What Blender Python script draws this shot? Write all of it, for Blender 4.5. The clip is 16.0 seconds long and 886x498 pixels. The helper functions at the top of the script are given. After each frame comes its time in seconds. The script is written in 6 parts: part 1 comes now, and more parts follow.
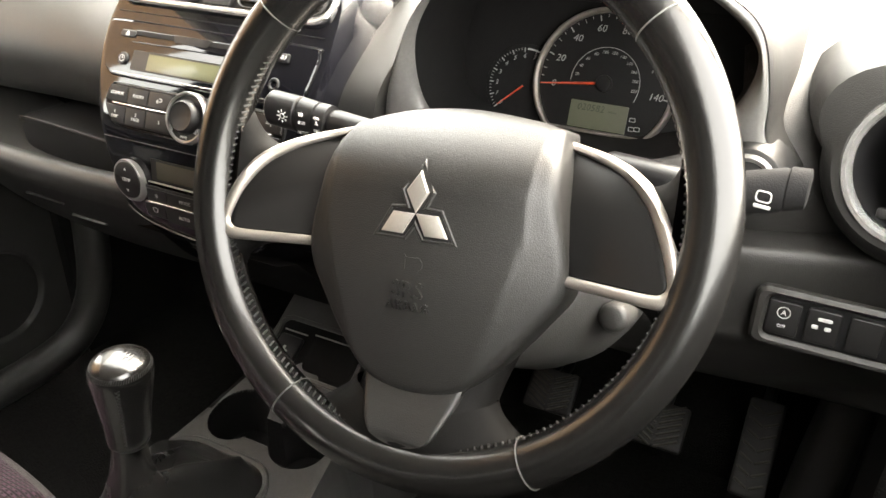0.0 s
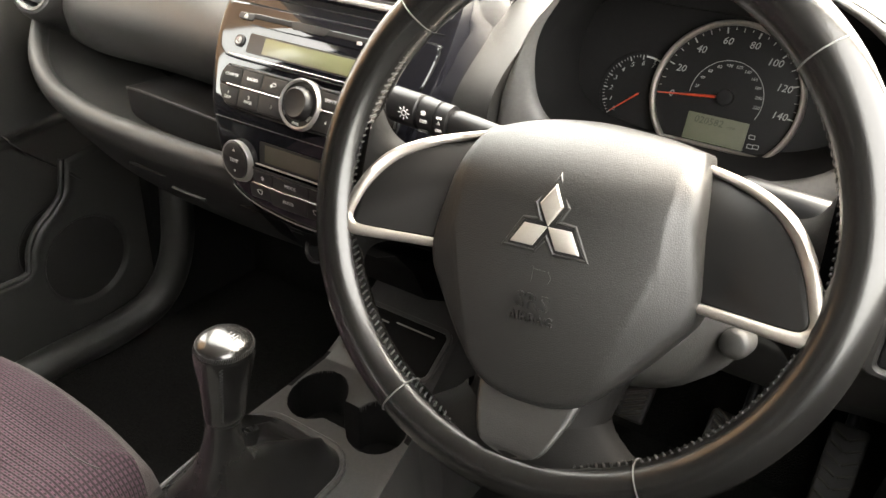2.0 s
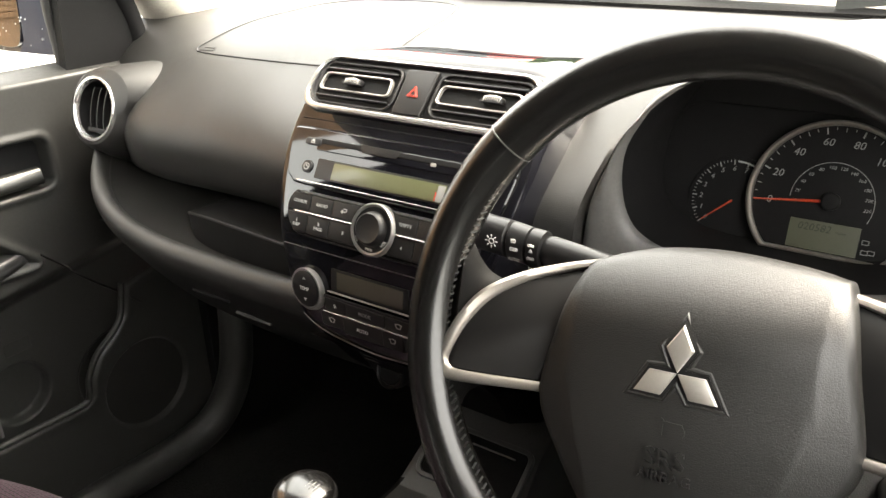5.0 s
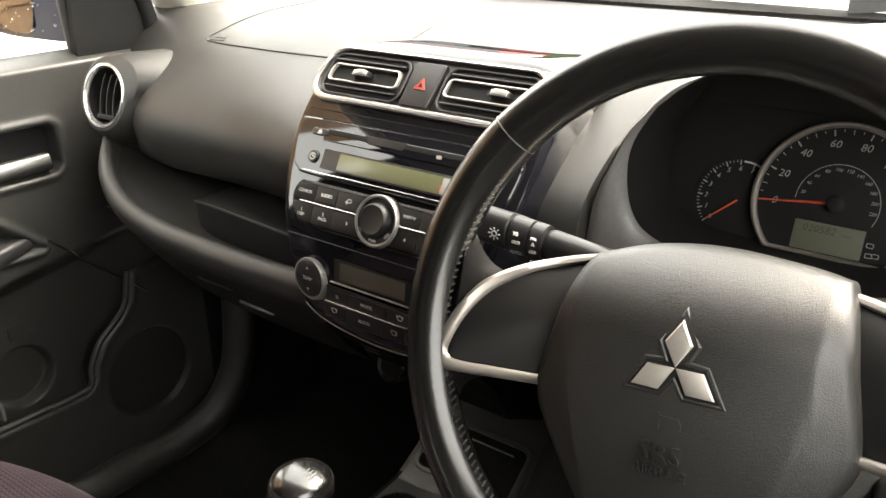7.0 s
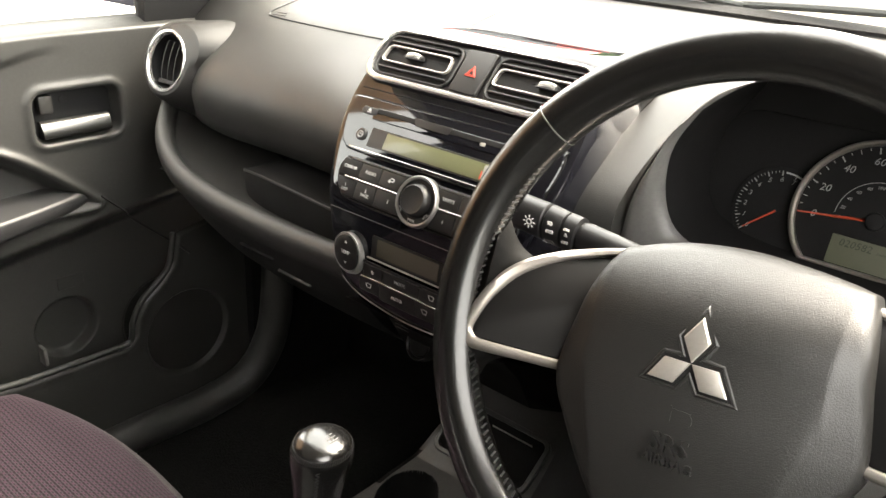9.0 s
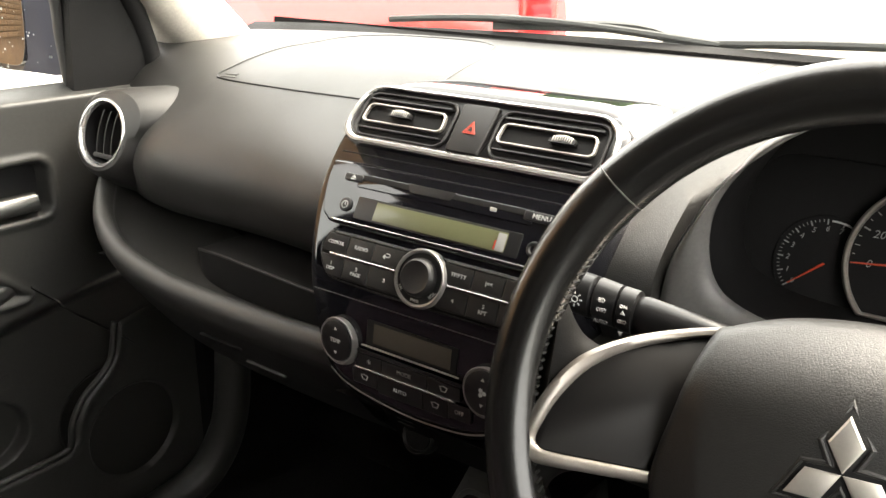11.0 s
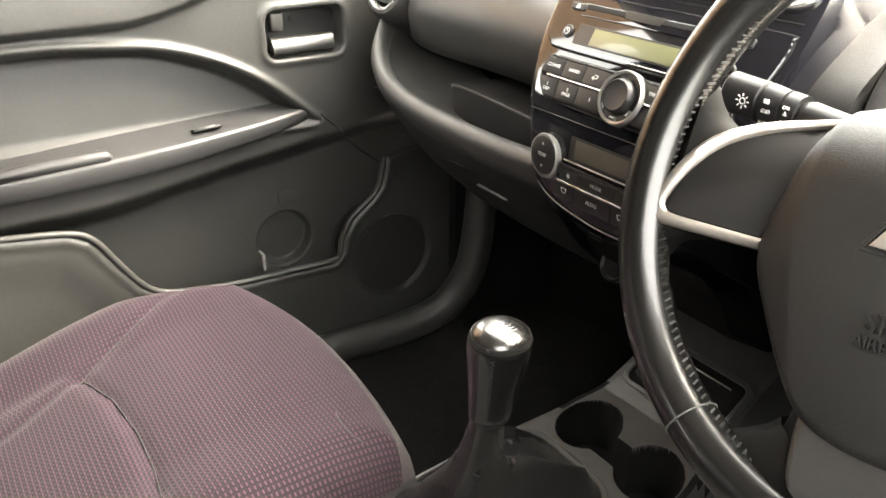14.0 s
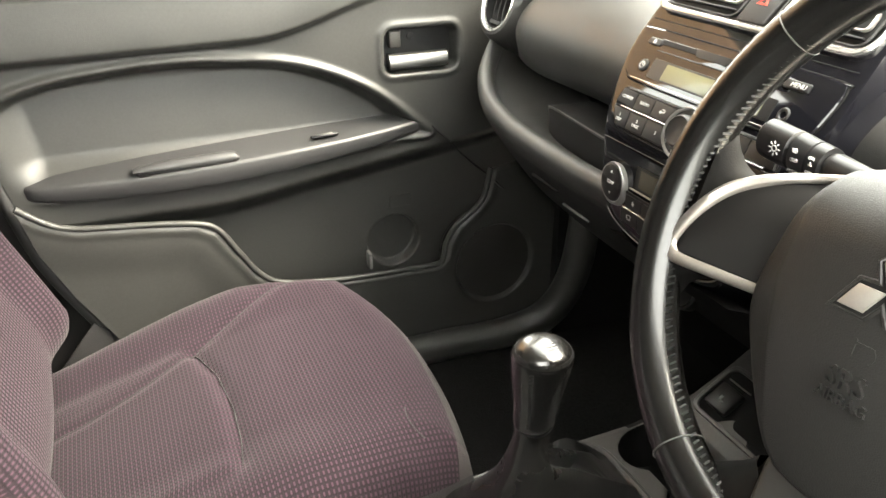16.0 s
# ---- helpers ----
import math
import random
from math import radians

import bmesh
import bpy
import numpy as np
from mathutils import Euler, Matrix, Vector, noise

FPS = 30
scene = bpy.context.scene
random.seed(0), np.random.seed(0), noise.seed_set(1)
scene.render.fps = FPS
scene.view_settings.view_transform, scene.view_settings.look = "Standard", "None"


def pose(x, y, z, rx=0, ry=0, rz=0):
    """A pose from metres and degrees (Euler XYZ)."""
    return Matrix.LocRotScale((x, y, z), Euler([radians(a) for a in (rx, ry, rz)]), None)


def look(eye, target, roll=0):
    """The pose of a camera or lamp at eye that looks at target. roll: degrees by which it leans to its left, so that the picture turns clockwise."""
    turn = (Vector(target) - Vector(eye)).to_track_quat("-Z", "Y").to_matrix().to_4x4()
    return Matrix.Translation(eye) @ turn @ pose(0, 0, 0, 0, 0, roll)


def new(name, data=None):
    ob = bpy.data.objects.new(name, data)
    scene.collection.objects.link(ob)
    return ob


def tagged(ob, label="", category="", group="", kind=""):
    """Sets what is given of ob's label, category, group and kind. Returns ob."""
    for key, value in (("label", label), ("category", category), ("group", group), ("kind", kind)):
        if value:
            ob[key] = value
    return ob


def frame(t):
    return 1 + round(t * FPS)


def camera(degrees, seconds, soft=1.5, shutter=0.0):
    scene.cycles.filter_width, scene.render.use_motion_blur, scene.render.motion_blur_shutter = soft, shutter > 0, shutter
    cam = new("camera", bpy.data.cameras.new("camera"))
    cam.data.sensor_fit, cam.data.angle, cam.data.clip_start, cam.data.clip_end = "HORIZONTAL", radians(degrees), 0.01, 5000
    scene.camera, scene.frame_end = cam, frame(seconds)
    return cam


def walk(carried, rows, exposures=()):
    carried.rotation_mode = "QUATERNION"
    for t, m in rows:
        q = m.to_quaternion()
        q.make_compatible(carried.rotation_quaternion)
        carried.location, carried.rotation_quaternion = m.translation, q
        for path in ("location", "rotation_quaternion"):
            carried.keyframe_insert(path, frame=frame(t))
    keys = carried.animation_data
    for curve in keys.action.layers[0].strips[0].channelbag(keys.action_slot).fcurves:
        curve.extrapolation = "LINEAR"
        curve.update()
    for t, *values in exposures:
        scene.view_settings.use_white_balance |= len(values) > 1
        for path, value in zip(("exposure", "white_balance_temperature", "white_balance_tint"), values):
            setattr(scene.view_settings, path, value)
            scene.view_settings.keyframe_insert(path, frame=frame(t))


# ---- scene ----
cam = camera(58.0, 16.0)
PATH = [
    (0, (0.5394, -0.3703, 1.0563), (0.1270, 0.4098, 0.5860), 0.39),
    (0.5, (0.5303, -0.3782, 1.0721), (0.0959, 0.3881, 0.5989), 0.71),
    (1, (0.5064, -0.3826, 1.0791), (0.0588, 0.3600, 0.5810), 1.25),
    (1.5, (0.4978, -0.3876, 1.0647), (0.0662, 0.3645, 0.5666), 3.11),
    (2, (0.4939, -0.3870, 1.0705), (0.0340, 0.3517, 0.5779), 2.70),
    (2.5, (0.4722, -0.3823, 1.0845), (-0.0209, 0.3526, 0.6190), 0.99),
    (3, (0.4469, -0.3683, 1.0880), (-0.0703, 0.3638, 0.6444), -0.85),
    (3.5, (0.4283, -0.3635, 1.0932), (-0.1045, 0.3809, 0.6907), -2.19),
    (4, (0.4311, -0.3568, 1.0864), (-0.0943, 0.3897, 0.6782), -2.40),
    (4.2, (0.4311, -0.3575, 1.0845), (-0.0894, 0.3938, 0.6786), -2.25),
    (6.3, (0.4338, -0.3660, 1.0827), (-0.1115, 0.3730, 0.6871), -0.43),
    (6.5, (0.4341, -0.3660, 1.0803), (-0.1070, 0.3756, 0.6838), -0.24),
    (7, (0.4359, -0.3624, 1.0780), (-0.0998, 0.3813, 0.6782), -0.31),
    (7.5, (0.4450, -0.3618, 1.0806), (-0.0895, 0.3816, 0.6785), -0.19),
    (8, (0.4476, -0.3674, 1.0806), (-0.1094, 0.3522, 0.6662), 0.64),
    (8.5, (0.4468, -0.3750, 1.0918), (-0.1331, 0.3286, 0.6810), 2.03),
    (8.7, (0.4508, -0.3754, 1.0864), (-0.1232, 0.3317, 0.6734), 3.23),
    (10.8, (0.3682, -0.3369, 1.0607), (-0.1763, 0.4216, 0.7027), 1.95),
    (11, (0.3401, -0.3379, 1.0580), (-0.1804, 0.4430, 0.7126), 1.53),
    (11.5, (0.3156, -0.3382, 1.0391), (-0.1594, 0.4697, 0.6902), 0.87),
    (12, (0.3203, -0.3423, 1.0333), (-0.1443, 0.4673, 0.6747), 1.15),
    (12.5, (0.3438, -0.3647, 1.0162), (-0.1556, 0.4151, 0.6386), 1.61),
    (13, (0.4006, -0.3694, 1.0309), (-0.2208, 0.3086, 0.6383), 0.29),
    (13.5, (0.4457, -0.3679, 1.0305), (-0.2529, 0.2115, 0.6107), 0.88),
    (14, (0.4701, -0.3623, 1.0026), (-0.2692, 0.1432, 0.5577), 0.55),
    (14.5, (0.4806, -0.3433, 1.0031), (-0.2758, 0.1444, 0.5672), 1.37),
    (15, (0.5040, -0.3473, 1.0115), (-0.2824, 0.0967, 0.5820), 1.24),
    (15.5, (0.5301, -0.3216, 1.0224), (-0.2616, 0.1034, 0.5837), 1.11),
    (16, (0.5445, -0.3190, 1.0383), (-0.2810, 0.0307, 0.5953), -0.27),
]
EXPOSURES = [(0, 3.88, 7080, 10), (1.5, 3.90, 7080, 10), (2.5, 3.90, 7080, 10), (3, 3.90, 7080, 10), (3.5, 3.30, 7080, 10), (4, 3.25, 7080, 10), (6.5, 3.15, 7080, 10), (7.5, 3.15, 7080, 10), (8.5, 3.48, 7080, 10), (11, 2.95, 7080, 10), (12, 3.0, 7080, 10), (12.5, 3.74, 7080, 10), (13, 4.0, 7080, 10), (14, 4.18, 7080, 10), (15, 4.04, 7060, 8), (16, 3.92, 7040, 6)]
walk(cam, [(t, look(eye, target, roll)) for t, eye, target, roll in PATH], EXPOSURES)

# ---- light ----
world = bpy.data.worlds.new("overcast_sky")
scene.world = world
world.use_nodes = True
wn = world.node_tree
sky = wn.nodes.new("ShaderNodeTexSky")
sky.sky_type, sky.sun_disc = "NISHITA", False
sky.sun_elevation, sky.sun_rotation = radians(50), radians(27)
sky.air_density, sky.dust_density, sky.ozone_density = 1.0, 4.0, 0.6
soften = wn.nodes.new("ShaderNodeMixRGB")
soften.inputs[0].default_value = 0.62
soften.inputs[2].default_value = (11.0, 10.9, 10.4, 1)
wn.links.new(sky.outputs[0], soften.inputs[1])
wn.links.new(soften.outputs[0], wn.nodes["Background"].inputs[0])
wn.nodes["Background"].inputs[1].default_value = 0.15

sun_data = bpy.data.lights.new("sun", "SUN")
sun_data.energy, sun_data.angle, sun_data.color = 1.9, radians(40), (1.0, 0.95, 0.87)
sun = new("sun", sun_data)
sun.matrix_world = look((3.0, 6.0, 8.0), (0, 0, 0.8))


# ---- materials ----
def material(name, colour, rough=0.5, metal=0.0, grain=0.0, scale=900.0, vary=0.15, depth=0.0006, coat=0.0, spec=0.5, kind="voronoi"):
    m = bpy.data.materials.new(name)
    m.use_nodes = True
    nt = m.node_tree
    b = nt.nodes["Principled BSDF"]
    b.inputs["Roughness"].default_value, b.inputs["Metallic"].default_value = rough, metal
    b.inputs["Coat Weight"].default_value, b.inputs["Specular IOR Level"].default_value = coat, spec
    co = nt.nodes.new("ShaderNodeTexCoord")
    # two scales of variation: broad wear and fine grain
    big = nt.nodes.new("ShaderNodeTexNoise")
    big.inputs["Scale"].default_value, big.inputs["Detail"].default_value = 9.0, 6.0
    fine = nt.nodes.new("ShaderNodeTexNoise")
    fine.inputs["Scale"].default_value, fine.inputs["Detail"].default_value = scale * 0.5, 2.0
    nt.links.new(co.outputs["Object"], big.inputs["Vector"])
    nt.links.new(co.outputs["Object"], fine.inputs["Vector"])
    add = nt.nodes.new("ShaderNodeMath")
    add.operation = "ADD"
    nt.links.new(big.outputs[0], add.inputs[0])
    nt.links.new(fine.outputs[0], add.inputs[1])
    ramp = nt.nodes.new("ShaderNodeMapRange")
    ramp.inputs["From Min"].default_value, ramp.inputs["From Max"].default_value = 0.6, 1.4
    nt.links.new(add.outputs[0], ramp.inputs["Value"])
    mix = nt.nodes.new("ShaderNodeMixRGB")
    lo, hi = [c * (1 - vary) for c in colour], [min(1, c * (1 + vary)) for c in colour]
    mix.inputs[1].default_value, mix.inputs[2].default_value = (*lo, 1), (*hi, 1)
    nt.links.new(ramp.outputs[0], mix.inputs[0])
    nt.links.new(mix.outputs[0], b.inputs["Base Color"])
    rr = nt.nodes.new("ShaderNodeMapRange")
    rr.inputs["From Min"].default_value, rr.inputs["From Max"].default_value = 0.3, 0.7
    rr.inputs["To Min"].default_value, rr.inputs["To Max"].default_value = max(0.02, rough * 0.88), min(1, rough * 1.12)
    nt.links.new(big.outputs[0], rr.inputs["Value"])
    nt.links.new(rr.outputs[0], b.inputs["Roughness"])
    if grain:
        if kind == "voronoi":
            tex = nt.nodes.new("ShaderNodeTexVoronoi")
            tex.feature = "DISTANCE_TO_EDGE"
            tex.inputs["Scale"].default_value = scale
        else:
            tex = nt.nodes.new("ShaderNodeTexNoise")
            tex.inputs["Scale"].default_value, tex.inputs["Detail"].default_value = scale, 5.0
        nt.links.new(co.outputs["Object"], tex.inputs["Vector"])
        bp = nt.nodes.new("ShaderNodeBump")
        bp.inputs["Strength"].default_value, bp.inputs["Distance"].default_value = grain, depth
        lim = nt.nodes.new("ShaderNodeMapRange")
        lim.interpolation_type = "SMOOTHSTEP"
        lim.inputs["From Max"].default_value = 0.22 if kind == "voronoi" else 1.0
        nt.links.new(tex.outputs[0], lim.inputs["Value"])
        nt.links.new(lim.outputs[0], bp.inputs["Height"])
        nt.links.new(bp.outputs[0], b.inputs["Normal"])
    return m


def glass(name, tint, rough=0.0):
    m = bpy.data.materials.new(name)
    m.use_nodes = True
    nt = m.node_tree
    nt.nodes.remove(nt.nodes["Principled BSDF"])
    clear, shine, mix, fres = (nt.nodes.new("ShaderNodeBsdf" + k) if k in ("Transparent", "Glossy") else nt.nodes.new(k) for k in ("Transparent", "Glossy", "ShaderNodeMixShader", "ShaderNodeLayerWeight"))
    clear.inputs[0].default_value = (*tint, 1)
    shine.inputs["Roughness"].default_value = rough
    fres.inputs[0].default_value = 0.5
    pw, sc = nt.nodes.new("ShaderNodeMath"), nt.nodes.new("ShaderNodeMath")
    pw.operation, sc.operation = "POWER", "MULTIPLY_ADD"
    pw.inputs[1].default_value, sc.inputs[1].default_value, sc.inputs[2].default_value = 5.0, 0.5, 0.03
    nt.links.new(fres.outputs["Facing"], pw.inputs[0])
    nt.links.new(pw.outputs[0], sc.inputs[0])
    nt.links.new(sc.outputs[0], mix.inputs[0])
    nt.links.new(clear.outputs[0], mix.inputs[1])
    nt.links.new(shine.outputs[0], mix.inputs[2])
    nt.links.new(mix.outputs[0], nt.nodes["Material Output"].inputs[0])
    return m


def fabric(name):
    """Dark grey seat cloth with rows of short pink woven dashes."""
    m = bpy.data.materials.new(name)
    m.use_nodes = True
    nt = m.node_tree
    b = nt.nodes["Principled BSDF"]
    b.inputs["Roughness"].default_value = 0.9
    b.inputs["Specular IOR Level"].default_value = 0.12
    b.inputs["Sheen Weight"].default_value, b.inputs["Sheen Roughness"].default_value = 0.05, 0.5
    uv = nt.nodes.new("ShaderNodeTexCoord")
    wob = nt.nodes.new("ShaderNodeTexNoise")
    wob.inputs["Scale"].default_value = 14.0
    sep = nt.nodes.new("ShaderNodeSeparateXYZ")
    nt.links.new(uv.outputs["UV"], sep.inputs[0])
    nt.links.new(uv.outputs["Object"], wob.inputs["Vector"])

    def math_node(op, a, bval):
        n = nt.nodes.new("ShaderNodeMath")
        n.operation = op
        for i, v in enumerate((a, bval)):
            if isinstance(v, (int, float)):
                n.inputs[i].default_value = v
            else:
                nt.links.new(v, n.inputs[i])
        return n.outputs[0]
    row = math_node("MULTIPLY", sep.outputs[1], 1 / 0.0052)
    col = math_node("MULTIPLY", sep.outputs[0], 1 / 0.0072)
    fr, fc = math_node("FRACT", row, 0), math_node("FRACT", col, 0)

    def soft_bar(value, half, blur):
        n = nt.nodes.new("ShaderNodeMapRange")
        n.interpolation_type = "SMOOTHSTEP"
        n.inputs["From Min"].default_value, n.inputs["From Max"].default_value = half + blur, half - blur
        nt.links.new(math_node("ABSOLUTE", math_node("SUBTRACT", value, 0.5), 0), n.inputs["Value"])
        return n.outputs[0]
    inr, inc = soft_bar(fr, 0.18, 0.10), soft_bar(fc, 0.30, 0.10)
    dash = math_node("MULTIPLY", inr, inc)
    base = nt.nodes.new("ShaderNodeMixRGB")
    base.inputs[1].default_value, base.inputs[2].default_value = (0.0104, 0.0073, 0.0092, 1), (0.0138, 0.0097, 0.0121, 1)
    nt.links.new(wob.outputs[0], base.inputs[0])
    ridge = nt.nodes.new("ShaderNodeMixRGB")
    ridge.inputs[2].default_value = (0.0164, 0.0109, 0.0139, 1)
    stripe = math_node("LESS_THAN", fc, 0.72)
    nt.links.new(math_node("MULTIPLY", stripe, 0.55), ridge.inputs[0])
    nt.links.new(base.outputs[0], ridge.inputs[1])
    top = nt.nodes.new("ShaderNodeMixRGB")
    top.inputs[2].default_value = (0.046, 0.0245, 0.0355, 1)
    nt.links.new(dash, top.inputs[0])
    nt.links.new(ridge.outputs[0], top.inputs[1])
    nt.links.new(top.outputs[0], b.inputs["Base Color"])
    weave = math_node("ADD", math_node("MULTIPLY", math_node("SINE", math_node("MULTIPLY", col, 6.283), 0), 0.5), math_node("MULTIPLY", math_node("SINE", math_node("MULTIPLY", row, 12.566), 0), 0.3))
    bp = nt.nodes.new("ShaderNodeBump")
    bp.inputs["Strength"].default_value, bp.inputs["Distance"].default_value = 0.6, 0.0007
    nt.links.new(weave, bp.inputs["Height"])
    nt.links.new(bp.outputs[0], b.inputs["Normal"])
    return m


PLASTIC = material("grained_dash_plastic", (0.0235, 0.0228, 0.0216), 0.43, grain=0.34, scale=600, depth=0.00028, spec=0.36)
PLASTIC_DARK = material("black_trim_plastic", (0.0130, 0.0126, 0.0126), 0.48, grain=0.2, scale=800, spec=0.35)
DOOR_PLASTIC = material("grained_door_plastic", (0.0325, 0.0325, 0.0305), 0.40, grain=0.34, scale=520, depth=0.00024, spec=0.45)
# darker copy of the dash plastic, standing in for shade below the lip
LOWER_DASH = material("shaded_lower_dash_plastic", (0.0155, 0.0151, 0.0149), 0.48, grain=0.28, scale=560, depth=0.00022, spec=0.3)
# grey lightened to stand in for sun falling on the instrument bezel
SURROUND = material("smooth_lightened_grey_plastic", (0.125, 0.122, 0.117), 0.40, grain=0.12, scale=700)
PIANO = material("piano_black_lacquer", (0.006, 0.006, 0.008), 0.05, vary=0.05, coat=0.15, spec=0.42)
SATIN_BLACK = material("satin_black_plastic", (0.010, 0.010, 0.0105), 0.35, vary=0.1, spec=0.38)
BUTTON = material("soft_black_button", (0.0125, 0.0120, 0.0120), 0.45, vary=0.1, spec=0.35)
LEATHER = material("black_leather", (0.0070, 0.0067, 0.0064), 0.235, grain=0.18, scale=620, depth=0.00020, vary=0.25, coat=0.2, spec=0.5)
BOOT_LEATHER = material("worn_soft_leather", (0.0135, 0.0130, 0.0127), 0.28, grain=0.16, scale=600, depth=0.00018, vary=0.25, coat=0.4, spec=0.6)
# matt leather, darkened to stand in for shade at the spoke roots
MATT_SHADED_LEATHER = material("matt_shaded_black_leather", (0.0048, 0.0046, 0.0044), 0.6, grain=0.24, scale=620, depth=0.00022, vary=0.25, spec=0.06)
GLOSSY_LEATHER = material("polished_black_leather", (0.0062, 0.0060, 0.0058), 0.22, grain=0.16, scale=600, depth=0.00018, vary=0.2, coat=0.5, spec=0.6)
AIRBAG = material("grained_black_airbag_vinyl", (0.0165, 0.0160, 0.0152), 0.42, grain=0.29, scale=680, depth=0.00026, spec=0.46)
INSERT = material("smooth_grey_wheel_insert", (0.0165, 0.0160, 0.0152), 0.45, grain=0.12, scale=700, vary=0.1)
SHROUD = material("grey_column_plastic", (0.046, 0.0445, 0.042), 0.45, grain=0.2, scale=650)
# near-black; also stands in for shade in the tray, lower stack and cup holders
VOID = material("dull_black_plastic_and_shade", (0.0062, 0.0060, 0.0062), 0.75, grain=0.2, scale=500, spec=0.15)
PLAIN_CLOTH = material("plain_grey_brown_cloth", (0.030, 0.0255, 0.0250), 0.9, grain=0.4, scale=900)
SPOKE = material("smooth_black_spoke_plastic", (0.0080, 0.0078, 0.0078), 0.40, vary=0.1, spec=0.22)
SATIN = material("satin_silver_paint", (0.34, 0.312, 0.282), 0.38, metal=0.75, vary=0.06)
BADGE = material("brushed_silver_badge", (0.56, 0.53, 0.48), 0.42, metal=0.75, vary=0.05)
CHROME = material("bright_silver_trim", (0.60, 0.59, 0.57), 0.20, metal=0.8, vary=0.04)
DIAL_RING = material("dull_silver_ring", (0.32, 0.31, 0.295), 0.34, metal=0.6, vary=0.05)
ARM = material("smooth_dark_grey_armrest", (0.030, 0.030, 0.0305), 0.38, grain=0.1, scale=700)
POLISHED = material("polished_metal_handle", (0.12, 0.119, 0.115), 0.36, metal=1.0, vary=0.03)
WIPER = material("weathered_grey_wiper_plastic", (0.045, 0.046, 0.045), 0.6, grain=0.2, scale=300, spec=0.3)
CONSOLE = material("fine_grained_console_plastic", (0.060, 0.0585, 0.0565), 0.34, grain=0.22, scale=620, depth=0.0002)
GREY_RING = material("grey_painted_ring", (0.42, 0.40, 0.37), 0.35, metal=0.6, vary=0.06)
THREAD = material("black_stitching_thread", (0.016, 0.0155, 0.015), 0.5)
SEAM = material("grey_seam_bead", (0.075, 0.073, 0.070), 0.4)
WHITE = material("white_print", (0.50, 0.50, 0.485), 0.6, vary=0.03)
GREY_PRINT = material("faint_grey_print", (0.28, 0.28, 0.27), 0.6, vary=0.03)
RED_PRINT = material("red_print", (0.55, 0.06, 0.035), 0.5, vary=0.05)
NEEDLE = material("orange_red_needle", (0.62, 0.075, 0.03), 0.45, vary=0.05)
DIAL = material("matt_black_dial", (0.0080, 0.0078, 0.0080), 0.6, vary=0.08, spec=0.18)
LCD = material("olive_lcd", (0.105, 0.108, 0.055), 0.3, vary=0.04, coat=0.3)
LCD_DARK = material("dim_brown_lcd", (0.060, 0.055, 0.042), 0.2, vary=0.04, coat=0.3)
LCD_CLUSTER = material("grey_green_lcd", (0.078, 0.082, 0.055), 0.4, vary=0.04)
LCD_INK = material("lcd_segments", (0.03, 0.032, 0.022), 0.5)
FABRIC = fabric("dark_cloth_with_pink_dashes")
SKIRT = material("plain_dark_seat_cloth", (0.013, 0.0122, 0.0125), 0.85, grain=0.4, scale=900)
CARPET = material("black_carpet", (0.0130, 0.0124, 0.0122), 0.95, grain=1.0, scale=420, depth=0.006, vary=0.55, kind="noise", spec=0.12)
PILLAR = material("beige_grey_pillar_plastic", (0.40, 0.375, 0.33), 0.55, grain=0.2, scale=500)
HEADLINER = material("grey_headliner_cloth", (0.19, 0.182, 0.17), 0.9, grain=0.3, scale=900, kind="noise")
RUBBER = material("black_rubber", (0.020, 0.0195, 0.019), 0.6, grain=0.2, scale=300)
STEEL = material("worn_rubber_tread", (0.045, 0.041, 0.034), 0.5, metal=0.3, grain=0.3, scale=200)
GLASS = glass("clear_glass", (0.93, 0.95, 0.93))
MIRROR_FOOT = material("dull_dark_blue_plastic", (0.006, 0.010, 0.022), 0.5, vary=0.15, spec=0.2)
MIRROR = material("mirror_silver", (0.15, 0.155, 0.165), 0.03, metal=1.0, vary=0.02)
BLUE_PAINT = material("dark_blue_car_paint", (0.012, 0.022, 0.060), 0.15, vary=0.1, coat=1.0)
RED_PAINT = material("red_car_paint", (0.55, 0.035, 0.03), 0.2, vary=0.08, coat=0.8)
TAIL_RED = material("red_lamp_lens", (0.5, 0.02, 0.02), 0.1, coat=0.8)
DARK_GLASS = material("dark_tinted_glass", (0.02, 0.024, 0.026), 0.05, vary=0.05, coat=0.5)
GROUND = material("pale_wet_concrete", (0.34, 0.33, 0.30), 0.5, grain=0.4, scale=40, depth=0.01, vary=0.3, kind="noise")
BRICK = material("warm_brown_brick", (0.20, 0.118, 0.060), 0.8, grain=0.4, scale=30, depth=0.01, vary=0.35)
LEAF = material("hedge_leaf", (0.055, 0.105, 0.030), 0.6, vary=0.4)
RENDERED = material("cream_rendered_wall", (0.62, 0.58, 0.50), 0.85, grain=0.3, scale=60, depth=0.006, kind="noise")


# ---- mesh helpers ----
def to_mesh(name, data, mat, angle=38):
    """A mesh from a bmesh or from (verts, faces)."""
    me = bpy.data.meshes.new(name)
    if isinstance(data, tuple):
        me.from_pydata([tuple(v) for v in data[0]], [], data[1])
        bm = bmesh.new()
        bm.from_mesh(me)
        bmesh.ops.remove_doubles(bm, verts=bm.verts, dist=1e-6)
        bmesh.ops.recalc_face_normals(bm, faces=bm.faces)
        bm.to_mesh(me)
        bm.free()
    else:
        bmesh.ops.recalc_face_normals(data, faces=data.faces)
        data.to_mesh(me)
        data.free()
    me.materials.append(mat)
    me.shade_smooth()
    me.set_sharp_from_angle(angle=radians(angle))
    return me


